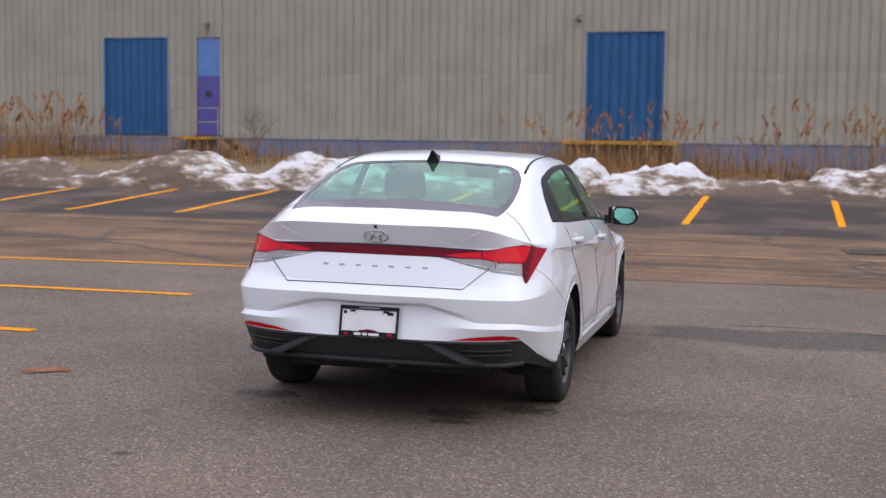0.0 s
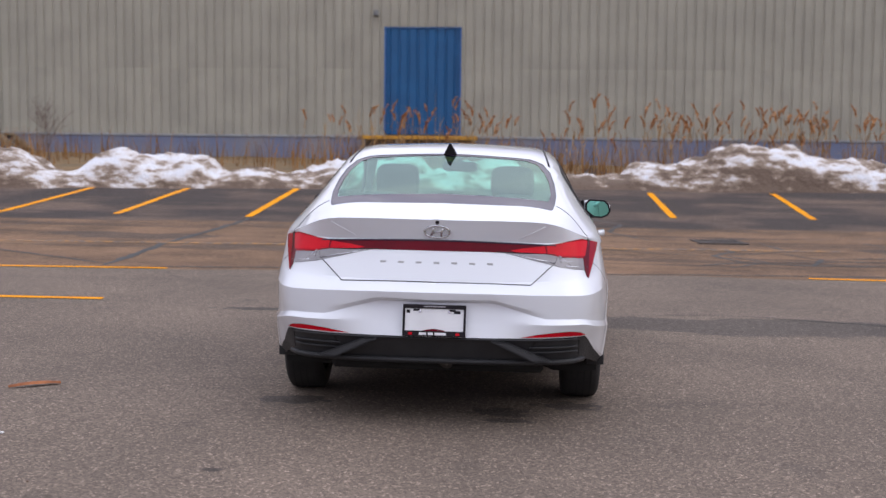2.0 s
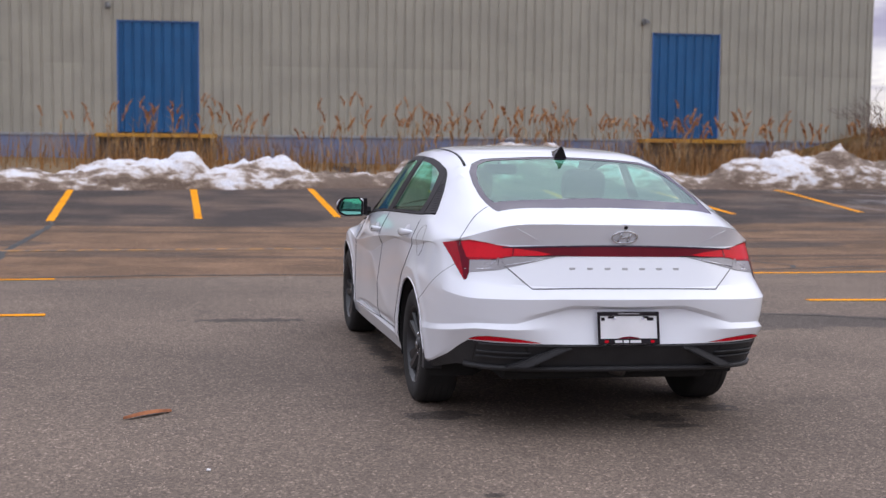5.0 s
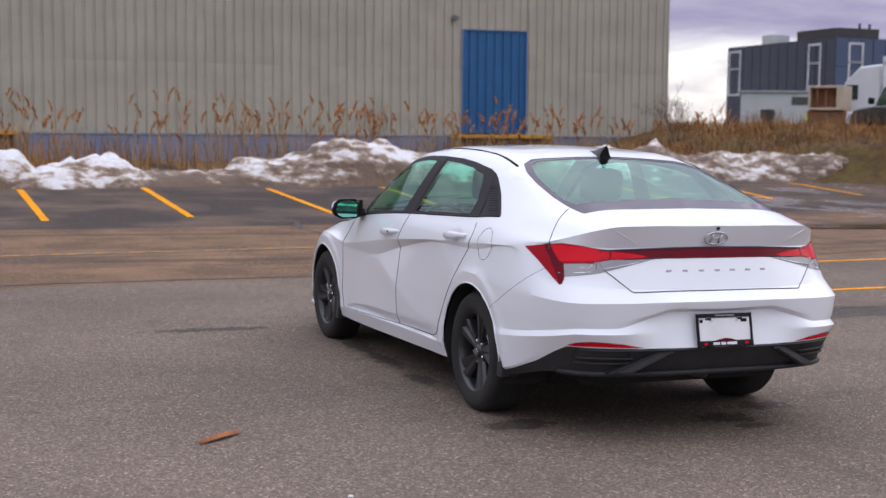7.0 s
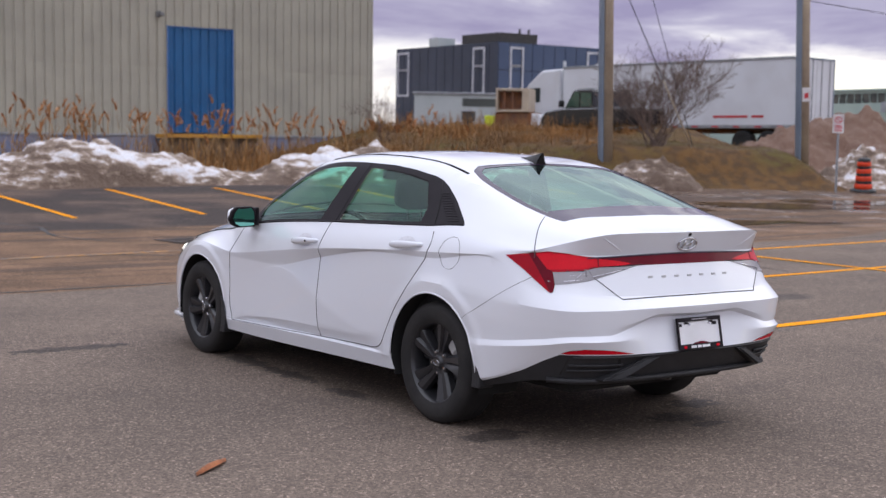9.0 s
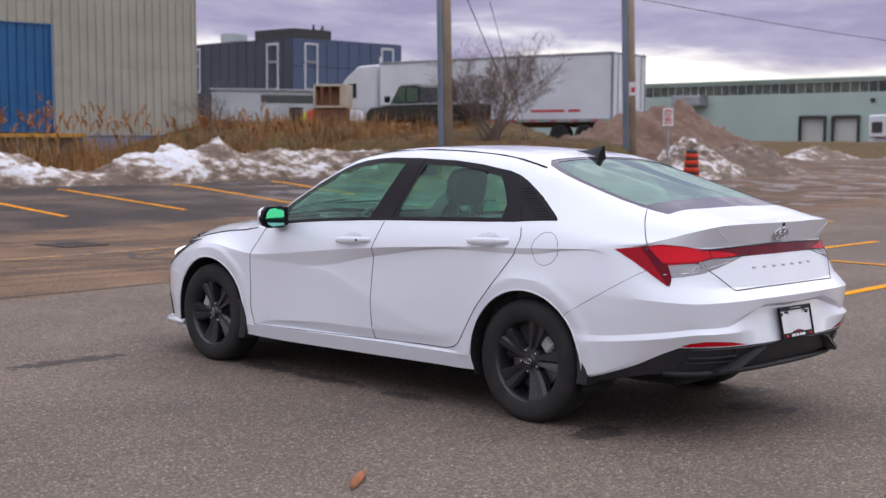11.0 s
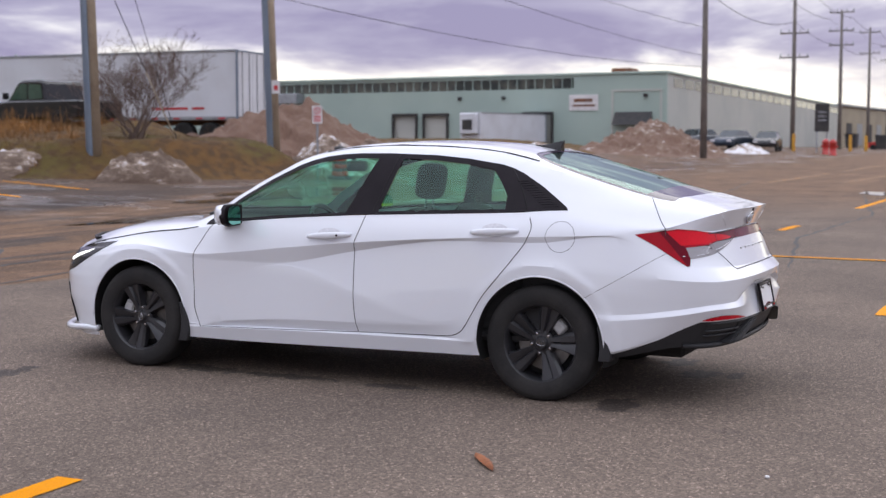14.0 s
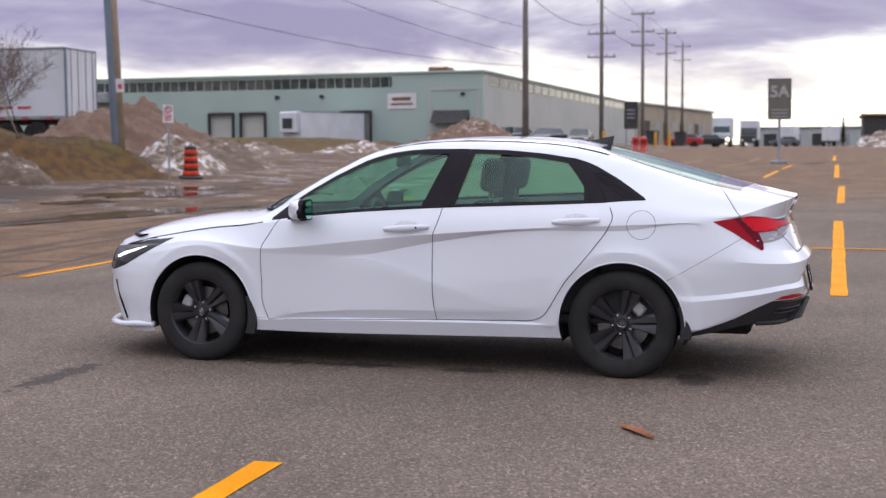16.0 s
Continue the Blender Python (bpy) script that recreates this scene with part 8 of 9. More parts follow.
def take(names, sides=(1, -1), push=0.0):
    """A mesh of the named panels, left (1) and/or mirrored right (-1)."""
    out = bmesh.new()
    for s in sides:
        seen = {}
        for nme in names:
            for f in PANELS.get(nme, ()):
                vs = []
                for v in f.verts:
                    if v not in seen:
                        co = v.co + v.normal * push
                        x = co.x if abs(v.co.x) > 1e-4 else 0.0
                        seen[v] = out.verts.new((x * s, co.y, co.z))
                    vs.append(seen[v])
                try:
                    nf = out.faces.new(vs if s == 1 else list(reversed(vs)))
                    nf.smooth = True
                except ValueError:
                    pass
    if len(sides) == 2:
        bmesh.ops.remove_doubles(out, verts=[v for v in out.verts if abs(v.co.x) < 1e-3], dist=0.0008)
    return out


def panel(name, names, material, parent=CAR, label="", sides=(1, -1), push=0.0, angle=17):
    bm = take(names, sides, push)
    me = bpy.data.meshes.new(name)
    bm.normal_update()
    bm.to_mesh(me)
    bm.free()
    me.materials.append(material)
    me.shade_smooth()
    me.set_sharp_from_angle(angle=radians(angle))
    ob = new(name, me)
    ob.parent = parent
    if label:
        ob["label"] = label
    return ob


from mathutils.bvhtree import BVHTree
TREE = BVHTree.FromBMesh(SKIN)


def on_side(y, z, out=0.0):
    p, n, _, _ = TREE.ray_cast(Vector((-3, y, z)), Vector((1, 0, 0)))
    return (p + Vector((-out, 0, 0)), n) if p is not None else (Vector((-0.9, y, z)), Vector((-1, 0, 0)))


def on_rear(w, z, out=0.0):
    p, n, _, _ = TREE.ray_cast(Vector((-w if w else -0.0005, -3, z)), Vector((0, 1, 0)))
    return (p + Vector((0, -out, 0)), n) if p is not None else (Vector((-w, -1.0, z)), Vector((0, -1, 0)))


def on_top(w, y, out=0.0):
    p, n, _, _ = TREE.ray_cast(Vector((-w if w else -0.0005, y, 4)), Vector((0, 0, -1)))
    return (p + Vector((0, 0, out)), n) if p is not None else (Vector((-w, y, 1.0)), Vector((0, 0, 1)))


def mirrored(path):
    return [Vector((-p[0], p[1], p[2])) for p in path]


def gap(points, cast, name="panel_gap", width=0.0026, material=M_GAP, both=True, n=8, parent=CAR):
    dense = [tuple(q)[:2] for q in spline([(a, b, 0) for a, b in points], n)]
    path = [cast(a, b)[0] for a, b in dense]
    for q in ((path, mirrored(path)) if both else (path,)):
        bm = bmesh.new()
        tube(bm, q, width, 5)
        part(name, bm, material, parent, smooth=True)


def build_shell():
    body = panel("body", ["body"], M_PAINT, label="glossy white painted body shell")
    for s, nme in ((1, "left"), (-1, "right")):
        d1 = panel("front_door", ["door_front"], M_PAINT, sides=(s,))
        d2 = panel("rear_door", ["door_rear"], M_PAINT, sides=(s,))
        g = panel("window", ["glass_front"], M_GLASS, d1, "green-tinted side window", (s,), -0.006)
        g.visible_shadow = False
        g = panel("window", ["glass_rear"], M_GLASS, d2, "green-tinted side window", (s,), -0.006)
        g.visible_shadow = False
        panel("window_trim", ["trim"], M_TRIM, CAR, "black pillar and window trim", (s,), 0.001)
        t = panel("tail_lamp", ["tail"], M_RED, CAR, "red wrap-round tail lamp", (s,), 0.003)
        panel("bright_lens", ["tail_hot"], M_HOT, t, "bright red brake lens", (s,), 0.0035)
        panel("dark_lens", ["tail_band"], M_DARKRED, t, "dark red lens edge", (s,), 0.003)
        c = panel("clear_lens", ["lens"], M_CLEAR, t, "clear reversing lens", (s,), 0.002)
        for q, r in (([(0.655, 0.826), (0.71, 0.8195), (0.77, 0.813)], 0.0036), ([(0.40, 0.878), (0.50, 0.859), (0.60, 0.840)], 0.0036), ([(0.62, 0.852), (0.69, 0.846), (0.77, 0.841)], 0.0016), ([(0.62, 0.878), (0.66, 0.845), (0.68, 0.826)], 0.002)):
            bm = bmesh.new()
            path = [on_rear(w, z, 0.003)[0] for w, z in q]
            tube(bm, path if s == 1 else mirrored(path), r, 6)
            part("reflector_strip", bm, M_CHROME, c, smooth=True)
        panel("reflector", ["reflex"], M_REFLECTOR, CAR, "red bumper reflector", (s,), 0.003)
        panel("headlamp", ["headlamp"], M_HEAD, CAR, "dark glossy slanted headlamp", (s,), 0.002)
    boot = panel("boot_lid", ["boot"], M_PAINT, label="white boot lid with a ducktail lip")
    bar = panel("light_bar", ["bar"], M_DARKRED, CAR, "dark red light bar across the boot", push=0.002)
    for s in (1, -1):
        panel("bright_lens", ["bar_hot"], M_HOT, bar, "bright red brake lens", (s,), 0.0025)
        # dark seams and ribs of the lamp cluster
        for q in ([(0.300, 0.894), (0.45, 0.889), (0.60, 0.882)], [(0.632, 0.868), (0.70, 0.866), (0.80, 0.863)]):
            bm = bmesh.new()
            path = [on_rear(w, z, 0.0045)[0] for w, z in q]
            tube(bm, path if s == 1 else mirrored(path), 0.0022, 5)
            part("lamp_rib", bm, M_TRIM, bar, smooth=True)
    bm = bmesh.new()
    path = [on_rear(w, 0.9425 - 0.016 * (w / 0.6) ** 2, 0.002)[0] for w in np.linspace(0, 0.60, 14)]
    tube(bm, [Vector((-p.x, p.y, p.z)) for p in reversed(path[1:])] + path, 0.005, 6)
    part("bar_edge", bm, M_FRIT, bar, smooth=True)
    panel("rear_bumper", ["bumper"], M_PAINT, label="white faceted rear bumper")
    panel("lower_bumper", ["clad"], M_CLAD, label="black plastic lower bumper")
    panel("bonnet", ["bonnet"], M_PAINT)
    panel("grille", ["grille"], M_CLAD, label="black front grille")
    g = panel("rear_window", ["back_glass"], M_BACKGLASS, CAR, "tinted rear window", push=-0.004)
    g.visible_shadow = False
    panel("glass_border", ["frit"], M_FRIT, g, "black printed glass border", push=-0.002)
    g = panel("windscreen", ["screen"], M_GLASS, CAR, "tinted windscreen", push=-0.004)
    g.visible_shadow = False
    # gaps between panels
    gap([(2.235, 0.288), (1.7, 0.300), (1.125, 0.316), (0.8, 0.323), (0.569, 0.328)], on_side)
    gap(DOOR_F[:8], on_side)
    gap(DOOR_R[:7], on_side)
    gap(DOOR_R[8:], on_side)
    gap([(-0.262, 0.583), (-0.45, 0.692), (-0.644, 0.808), (-0.69, 0.835)], on_side, width=0.0012)
    gap([(0.0, 0.738), (0.25, 0.738), (0.478, 0.734)], on_rear, width=0.0034)
    gap([(0.478, 0.734), (0.52, 0.771), (0.56, 0.807), (0.60, 0.845), (0.612, 0.90), (0.610, 0.932)], on_rear)
    gap([(0.790, -0.684), (0.755, -0.645), (0.69, -0.592), (0.607, -0.545)], on_top, width=0.0024)
    gap([(0.612, 0.930), (0.618, 0.885), (0.628, 0.84)], on_rear, width=0.003)
    gap([(0.35, 0.887), (0.48, 0.861), (0.60, 0.838), (0.66, 0.826), (0.735, 0.812)], on_rear, width=0.0022)
    gap([(0.695, 3.20), (0.745, 2.95), (0.782, 2.66), (0.806, 2.40), (0.81, 2.30)], on_top, width=0.0045, material=M_WELL)
    bm = bmesh.new()
    ring = [on_side(-0.113 + 0.083 * math.cos(a), 0.905 + 0.083 * math.sin(a))[0] for a in (2 * math.pi * k / 40 for k in range(41))]
    tube(bm, ring, 0.0014, 5, cap=False)
    part("fuel_flap_gap", bm, M_GAP, CAR, smooth=True)
    # window line trim and roof mouldings
    for s in (1, -1):
        bm = bmesh.new()
        belt = [on_side(y, z)[0] for y, z in [(2.235, 0.914), (2.06, 0.934), (1.771, 0.962), (1.399, 0.987), (1.109, 1.002), (0.685, 1.016), (0.342, 1.027), (0.13, 1.035), (-0.127, 1.05)]]
        tube(bm, belt if s == 1 else mirrored(belt), 0.0065, 6)
        part("belt_moulding", bm, M_TRIM, CAR, smooth=True)
        bm = bmesh.new()
        rail = [on_top(0.565 + w, y, -0.003)[0] for y, w in ((1.50, 0.004), (1.30, 0.0), (1.0, -0.006), (0.7, -0.006), (0.45, -0.002), (0.30, 0.004), (0.20, 0.010), (0.12, 0.015))]
        tube(bm, rail if s == 1 else mirrored(rail), 0.0085, 6)
        part("roof_moulding", bm, M_TRIM, CAR, "black roof gutter moulding", smooth=True)
        bm = bmesh.new()
        for y0, z0, y1, z1 in ((1.058, 1.005, 0.965, 1.345),):
            path = [on_side(y0 + (y1 - y0) * t, z0 + (z1 - z0) * t, 0.0005)[0] for t in np.linspace(0, 1, 12)]
            tube(bm, path if s == 1 else mirrored(path), 0.003, 5)
        part("pillar_gap", bm, M_WELL, CAR, smooth=True)
        # ridges on the black quarter trim
        for k in range(12):
            h = 0.0125 * k
            a = on_side(0.015 + 1.35 * h, 1.062 + h, 0.002)[0]
            b = on_side(-0.075 + 1.49 * h, 1.066 + h, 0.002)[0]
            bm = bmesh.new()
            tube(bm, [a, b] if s == 1 else mirrored([a, b]), 0.0026, 4)
            part("quarter_rib", bm, M_TRIM, CAR)
        bm = bmesh.new()
        path = [on_side(y, z, 0.0008)[0] for y, z in ((0.10, 1.036), (0.14, 1.12), (0.19, 1.20), (0.245, 1.268))]
        tube(bm, path if s == 1 else mirrored(path), 0.0028, 5)
        part("pillar_gap", bm, M_WELL, CAR, smooth=True)


build_shell()

# ---- wheels ----
def build_wheel():
    """A wheel about the x axis, its face towards -x, centre at the origin."""
    w = thing("wheel")
    turn = Matrix.Rotation(radians(-90), 4, "Y")      # z of a turned profile points to -x
    bm = bmesh.new()
    R = TYRE_R
    prof = [(0.208, -0.098), (0.232, -0.104), (0.262, -0.107), (0.290, -0.104), (R - 0.012, -0.092), (R - 0.003, -0.078), (R, -0.05), (R, 0.05), (R - 0.003, 0.078), (R - 0.012, 0.092), (0.290, 0.104), (0.282, 0.1065), (0.262, 0.107), (0.240, 0.1065), (0.232, 0.104), (0.222, 0.101), (0.212, 0.096)]
    lathe(bm, prof, 72, turn)
    tyre = part("tyre", bm, M_RUBBER, w, "black rubber tyre", angle=40)
    for z0 in (-0.055, -0.018, 0.018, 0.055):
        bm = bmesh.new()
        lathe(bm, [(R + 0.0008, z0 - 0.004), (R + 0.0012, z0), (R + 0.0008, z0 + 0.004)], 72, turn)
        part("tread_groove", bm, M_WELL, tyre, smooth=True)
    bm = bmesh.new()
    lathe(bm, [(0.200, -0.09), (0.196, 0.02), (0.198, 0.070), (0.206, 0.088), (0.214, 0.097), (0.220, 0.098), (0.221, 0.094), (0.214, 0.080)], 64, turn)
    rim = part("rim", bm, M_RIM, w, "dark grey five-spoke alloy rim", angle=35)
    bm = bmesh.new()
    lathe(bm, [(0.02, 0.0), (0.155, 0.0), (0.155, 0.012), (0.07, 0.014), (0.065, 0.03), (0.0, 0.03)], 48, turn)
    part("brake_disc", bm, M_DISC, w, "steel brake disc", angle=35)
    bm = bmesh.new()
    lathe(bm, [(0.198, -0.03), (0.16, -0.03), (0.02, -0.04)], 48, turn)
    part("backing", bm, M_WELL, w)
    bm = bmesh.new()
    box(bm, -0.050, 0.0, -0.04, 0.04, 0.095, 0.165, 0.012, Matrix.Rotation(radians(36), 4, "X"))
    part("caliper", bm, M_CALIPER, w, "silver brake caliper")
    # spokes: a broad blade with a raised edge, swept a little
    for k in range(5):
        a0 = radians(90 + 72 * k)
        bm = bmesh.new()
        sec = [(0.050, -0.027, 0.027), (0.10, -0.038, 0.042), (0.15, -0.050, 0.060), (0.195, -0.058, 0.078), (0.208, -0.060, 0.082)]
        rows = []
        for r, lo, hi in sec:
            sweep = 0.10 * (r - 0.05)
            h = 0.060 + 0.026 * (r / 0.208) ** 1.5
            ring = []
            for t, up in ((lo, -0.050), (lo, -0.014), (lo * 0.70, 0.0), (lo * 0.10, 0.003), (hi * 0.10, -0.013), (hi * 0.32, -0.004), (hi * 0.86, 0.003), (hi, -0.012), (hi, -0.050)):
                tt = t + sweep
                x, y = r * math.cos(a0) - tt * math.sin(a0), r * math.sin(a0) + tt * math.cos(a0)
                ring.append(bm.verts.new((-(h + up), x, y)))
            rows.append(ring)
        for p, q in zip(rows, rows[1:]):
            for i in range(len(p) - 1):
                bm.faces.new((p[i], p[i + 1], q[i + 1], q[i]))
        part("spoke", bm, M_RIM, rim, angle=25)
        bm = bmesh.new()
        an = a0 + radians(36)
        lathe(bm, [(0.0, 0.072), (0.007, 0.071), (0.0095, 0.066), (0.0095, 0.045)], 6, turn @ Matrix.Translation((0.0, 0.0, 0.0)) @ Matrix.Translation((0.057 * math.sin(an) * 0, 0, 0)))
        for v in bm.verts:
            v.co.y += 0.057 * math.cos(an)
            v.co.z += 0.057 * math.sin(an)
        part("lug_nut", bm, M_CHROME, rim)
    bm = bmesh.new()
    lathe(bm, [(0.075, 0.040), (0.070, 0.060), (0.040, 0.064), (0.034, 0.074), (0.030, 0.079), (0.0, 0.081)], 40, turn)
    cap = part("hub_cap", bm, M_RIM, rim, angle=30)
    bm = bmesh.new()
    ring = [(-0.082, 0.024 * math.cos(a), 0.0135 * math.sin(a)) for a in (2 * math.pi * k / 28 for k in range(29))]
    tube(bm, ring, 0.0016, 5, cap=False)
    tube(bm, [(-0.082, -0.009, -0.010), (-0.082, -0.005, 0.010)], 0.0016, 5)
    tube(bm, [(-0.082, 0.005, -0.010), (-0.082, 0.009, 0.010)], 0.0016, 5)
    tube(bm, [(-0.082, -0.007, -0.001), (-0.082, 0.007, 0.001)], 0.0013, 5)
    part("hub_emblem", bm, M_CHROME, rim)
    return w


def place_wheels():
    first = build_wheel()
    spots = [pose(-0.782, 0.0, TYRE_R - 0.004, 10), pose(-0.782, 2.72, TYRE_R - 0.004, -100), pose(0.782, 0.0, TYRE_R - 0.004, 60, 0, 180), pose(0.782, 2.72, TYRE_R - 0.004, 10, 0, 180)]
    for m in spots[1:]:
        o = copy_thing(first, m)
        o.parent = CAR
    first.matrix_basis = spots[0]
    first.parent = CAR


# a wheel is a part of the car, so its own pieces hang one level below: wheel mesh = tyre
def flatten_wheels():
    """Make each tyre the wheel itself, with the other pieces under it."""
    for o in [c for c in CAR.children if c.name.startswith("wheel") and c.data is None]:
        kids = list(o.children_recursive)
        base = [k for k in kids if k.name.startswith("tyre")][0]
        m = o.matrix_basis.copy()
        base.parent = CAR
        base.matrix_basis = m
        for k in kids:
            if k != base:
                k.parent = base
        base["label"] = "black alloy wheel with a black tyre"
        bpy.data.objects.remove(o)
        base.name = "wheel"


place_wheels()
flatten_wheels()


def wheel_wells():
    for y0 in AXLES:
        for s in (1, -1):
            bm = bmesh.new()
            n = 36
            rows = []
            angles = [math.pi * (1.1 - 1.2 * k / n) for k in range(n + 1)]
            edge = [min(0.90, max(0.80, -on_side(y0 + (ARCH_R + 0.006) * math.cos(a), max(0.26, 0.318 + (ARCH_R + 0.006) * math.sin(a)))[0].x)) - 0.006 for a in angles]
            rows.append([bm.verts.new((-s * w, y0 + (ARCH_R + 0.001) * math.cos(a), 0.318 + (ARCH_R + 0.001) * math.sin(a))) for w, a in zip(edge, angles)])
            for x, r in ((0.780, ARCH_R + 0.014), (0.62, ARCH_R + 0.014), (0.55, ARCH_R - 0.05)):
                rows.append([bm.verts.new((-s * x, y0 + r * math.cos(a), 0.318 + r * math.sin(a))) for a in (math.pi * (1.1 - 1.2 * k / n) for k in range(n + 1))])
            for a, b in zip(rows, rows[1:]):
                for k in range(n):
                    bm.faces.new((a[k], a[k + 1], b[k + 1], b[k]))
            bm.faces.new(rows[-1])
            part("wheel_well", bm, M_WELL, CAR, smooth=True)
            # thin lip round the opening
            bm = bmesh.new()
            lip = [on_side(y0 + (ARCH_R + 0.003) * math.cos(a), 0.318 + (ARCH_R + 0.003) * math.sin(a))[0] for a in (math.pi * (1.0 - 1.0 * k / 40) for k in range(41))]
            lip = [p for p in lip if p.x < -0.80]
            tube(bm, lip if s == 1 else mirrored(lip), 0.005, 6)
            part("arch_lip", bm, M_PAINT, CAR, smooth=True)
            # mud flap behind the wheel
            bm = bmesh.new()
            ahead, behind = [], []
            for z in np.linspace(0.245 if y0 == 0 else 0.19, 0.43, 10):
                ya = y0 - math.sqrt(ARCH_R ** 2 - (z - 0.318) ** 2)
                ahead.append((ya + 0.022, float(z)))
                behind.append((ya - 0.040 * (1 - smooth_step(0.27, 0.43, z)) - 0.002, float(z)))
            prism(bm, ahead + behind[::-1], -s * 0.80, -s * (0.896 if y0 == 0 else 0.908), "x", 0.004)
            part("mud_flap", bm, M_CLAD, CAR, "black mud flap")


wheel_wells()


def under_body():
    bm = bmesh.new()
    box(bm, -0.56, 0.56, -0.72, 3.35, 0.24, 0.34, 0.02)
    box(bm, -0.85, 0.85, 0.42, 2.30, 0.215, 0.30, 0.02)
    part("floor_pan", bm, M_WELL, CAR)
    bm = bmesh.new()
    tube(bm, [(-0.04, 0.2, 0.205), (-0.04, -0.55, 0.235), (0.02, -0.66, 0.285), (0.06, -0.80, 0.292)], 0.026, 12)
    part("exhaust", bm, M_DISC, CAR, "steel exhaust pipe", smooth=True)
    for s in (1, -1):
        bm = bmesh.new()
        path = [(-s * 0.60, 0.06, 0.26), (-s * 0.2, 0.02, 0.25), (0, 0.02, 0.25)]
        tube(bm, path, 0.035, 8)
        part("rear_axle", bm, M_WELL, CAR, smooth=True)


under_body()


# ---- the black lower bumper's shapes ----
def diffuser():
    for s in (1, -1):
        # corner vent with slats; a flat dark sheet paints the recess's shade
        bm = bmesh.new()
        outer = [on_rear(w, z, 0.004)[0] for w, z in ((0.47, 0.372), (0.735, 0.365), (0.735, 0.450), (0.50, 0.450))]
        inner = [Vector((p.x * 0.97, p.y + 0.05, p.z)) for p in outer]
        o = [bm.verts.new((p.x * s, p.y, p.z)) for p in outer]
        i = [bm.verts.new((p.x * s, p.y + 0.004, p.z + 0.008 * (1 if k < 2 else -1))) for k, p in enumerate(outer)]
        bm.faces.new(o)
        part("corner_vent", bm, M_WELL, CAR, "flat dark sheet painting the shade of the bumper corner vent")
        for z in (0.392, 0.418):
            bm = bmesh.new()
            path = [on_rear(w, z, 0.008)[0] for w in np.linspace(0.48, 0.725, 8)]
            tube(bm, [(p.x * s, p.y, p.z) for p in path], 0.006, 6)
            part("vent_slat", bm, M_CLAD, CAR, smooth=True)
        # slanted strake
        bm = bmesh.new()
        a = [(-0.36, -1.018, 0.452), (-0.28, -1.034, 0.452), (-0.50, -0.990, 0.345), (-0.60, -0.950, 0.345)]
        top = [bm.verts.new((x * s, y - 0.028, z)) for x, y, z in a]
        bot = [bm.verts.new((x * s, y + 0.05, z)) for x, y, z in a]
        bm.faces.new(top)
        for k in range(4):
            bm.faces.new((top[k], top[(k + 1) % 4], bot[(k + 1) % 4], bot[k]))
        bmesh.ops.recalc_face_normals(bm, faces=bm.faces)
        bmesh.ops.bevel(bm, geom=bm.edges[:], offset=0.008, segments=2, affect="EDGES")
        part("strake", bm, M_CLAD, CAR, "slanted black bumper strake", angle=40)
    bm = bmesh.new()
    lip = [on_rear(w, 0.345, 0.008)[0] for w in np.linspace(0.0, 0.76, 18)]
    lip = [Vector((-p.x, p.y, p.z - 0.008)) for p in reversed(lip[1:])] + [p - Vector((0, 0, 0.008)) for p in lip]
    tube(bm, lip, 0.014, 8)
    part("bumper_lip", bm, M_CLAD, CAR, smooth=True)
    bm = bmesh.new()
    edge = [on_rear(w, 0.4585, 0.002)[0] for w in np.linspace(0.0, 0.72, 18)]
    edge = [Vector((-p.x, p.y, p.z)) for p in reversed(edge[1:])] + edge
    tube(bm, edge, 0.006, 6)
    part("bumper_edge", bm, M_CLAD, CAR, smooth=True)


diffuser()


# ---- fittings ----
def door_handles():
    for s in (1, -1):
        for y0, y1, z0, z1 in ((1.462, 1.165, 0.866, 0.884), (0.412, 0.125, 0.918, 0.932)):
            bm = bmesh.new()
            n = 14
            rings = []
            for k in range(n + 1):
                t = k / n
                y, z = y0 + (y1 - y0) * t, z0 + (z1 - z0) * t
                p = on_side(y, z)[0]
                lift = 0.034 * math.sin(math.pi * min(1, max(0, t * 1.0))) ** 0.55
                h = 0.0095 + 0.0120 * math.sin(math.pi * t) ** 0.8
                ring = [bm.verts.new(((p.x - lift + 0.011 * math.cos(a)) * s, y, z + h * math.sin(a))) for a in (2 * math.pi * j / 10 for j in range(10))]
                rings.append(ring)
            for a, b in zip(rings, rings[1:]):
                for j in range(10):
                    bm.faces.new((a[j], a[(j + 1) % 10], b[(j + 1) % 10], b[j]))
            bm.faces.new(rings[0])
            bm.faces.new(list(reversed(rings[-1])))
            hd = part("door_handle", bm, M_PAINT, CAR, "white pull handle", smooth=True)
            # flat greyed disc behind the grip: the cup's shade put into its colour
            bm = bmesh.new()
            mid_y, mid_z = (y0 + y1) / 2, (z0 + z1) / 2 + 0.012
            c = [on_side(mid_y + 0.080 * math.cos(a), mid_z - 0.004 + 0.036 * math.sin(a), 0.0035)[0] for a in (2 * math.pi * j / 24 for j in range(24))]
            f = bm.faces.new([bm.verts.new((p.x * s, p.y, p.z)) for p in c])
            part("grip_hollow", bm, M_PAINT_SHADE, hd)
            if y0 > 1 and s == 1:
                bm = bmesh.new()
                p = on_side(1.24, 0.879)[0]
                lathe(bm, [(0.0, 0.0475), (0.006, 0.0475), (0.0065, 0.043)], 12, Matrix.Translation((p.x, p.y, p.z)) @ Matrix.Rotation(radians(-90), 4, "Y"))
                part("keyhole", bm, M_TRIM, hd)


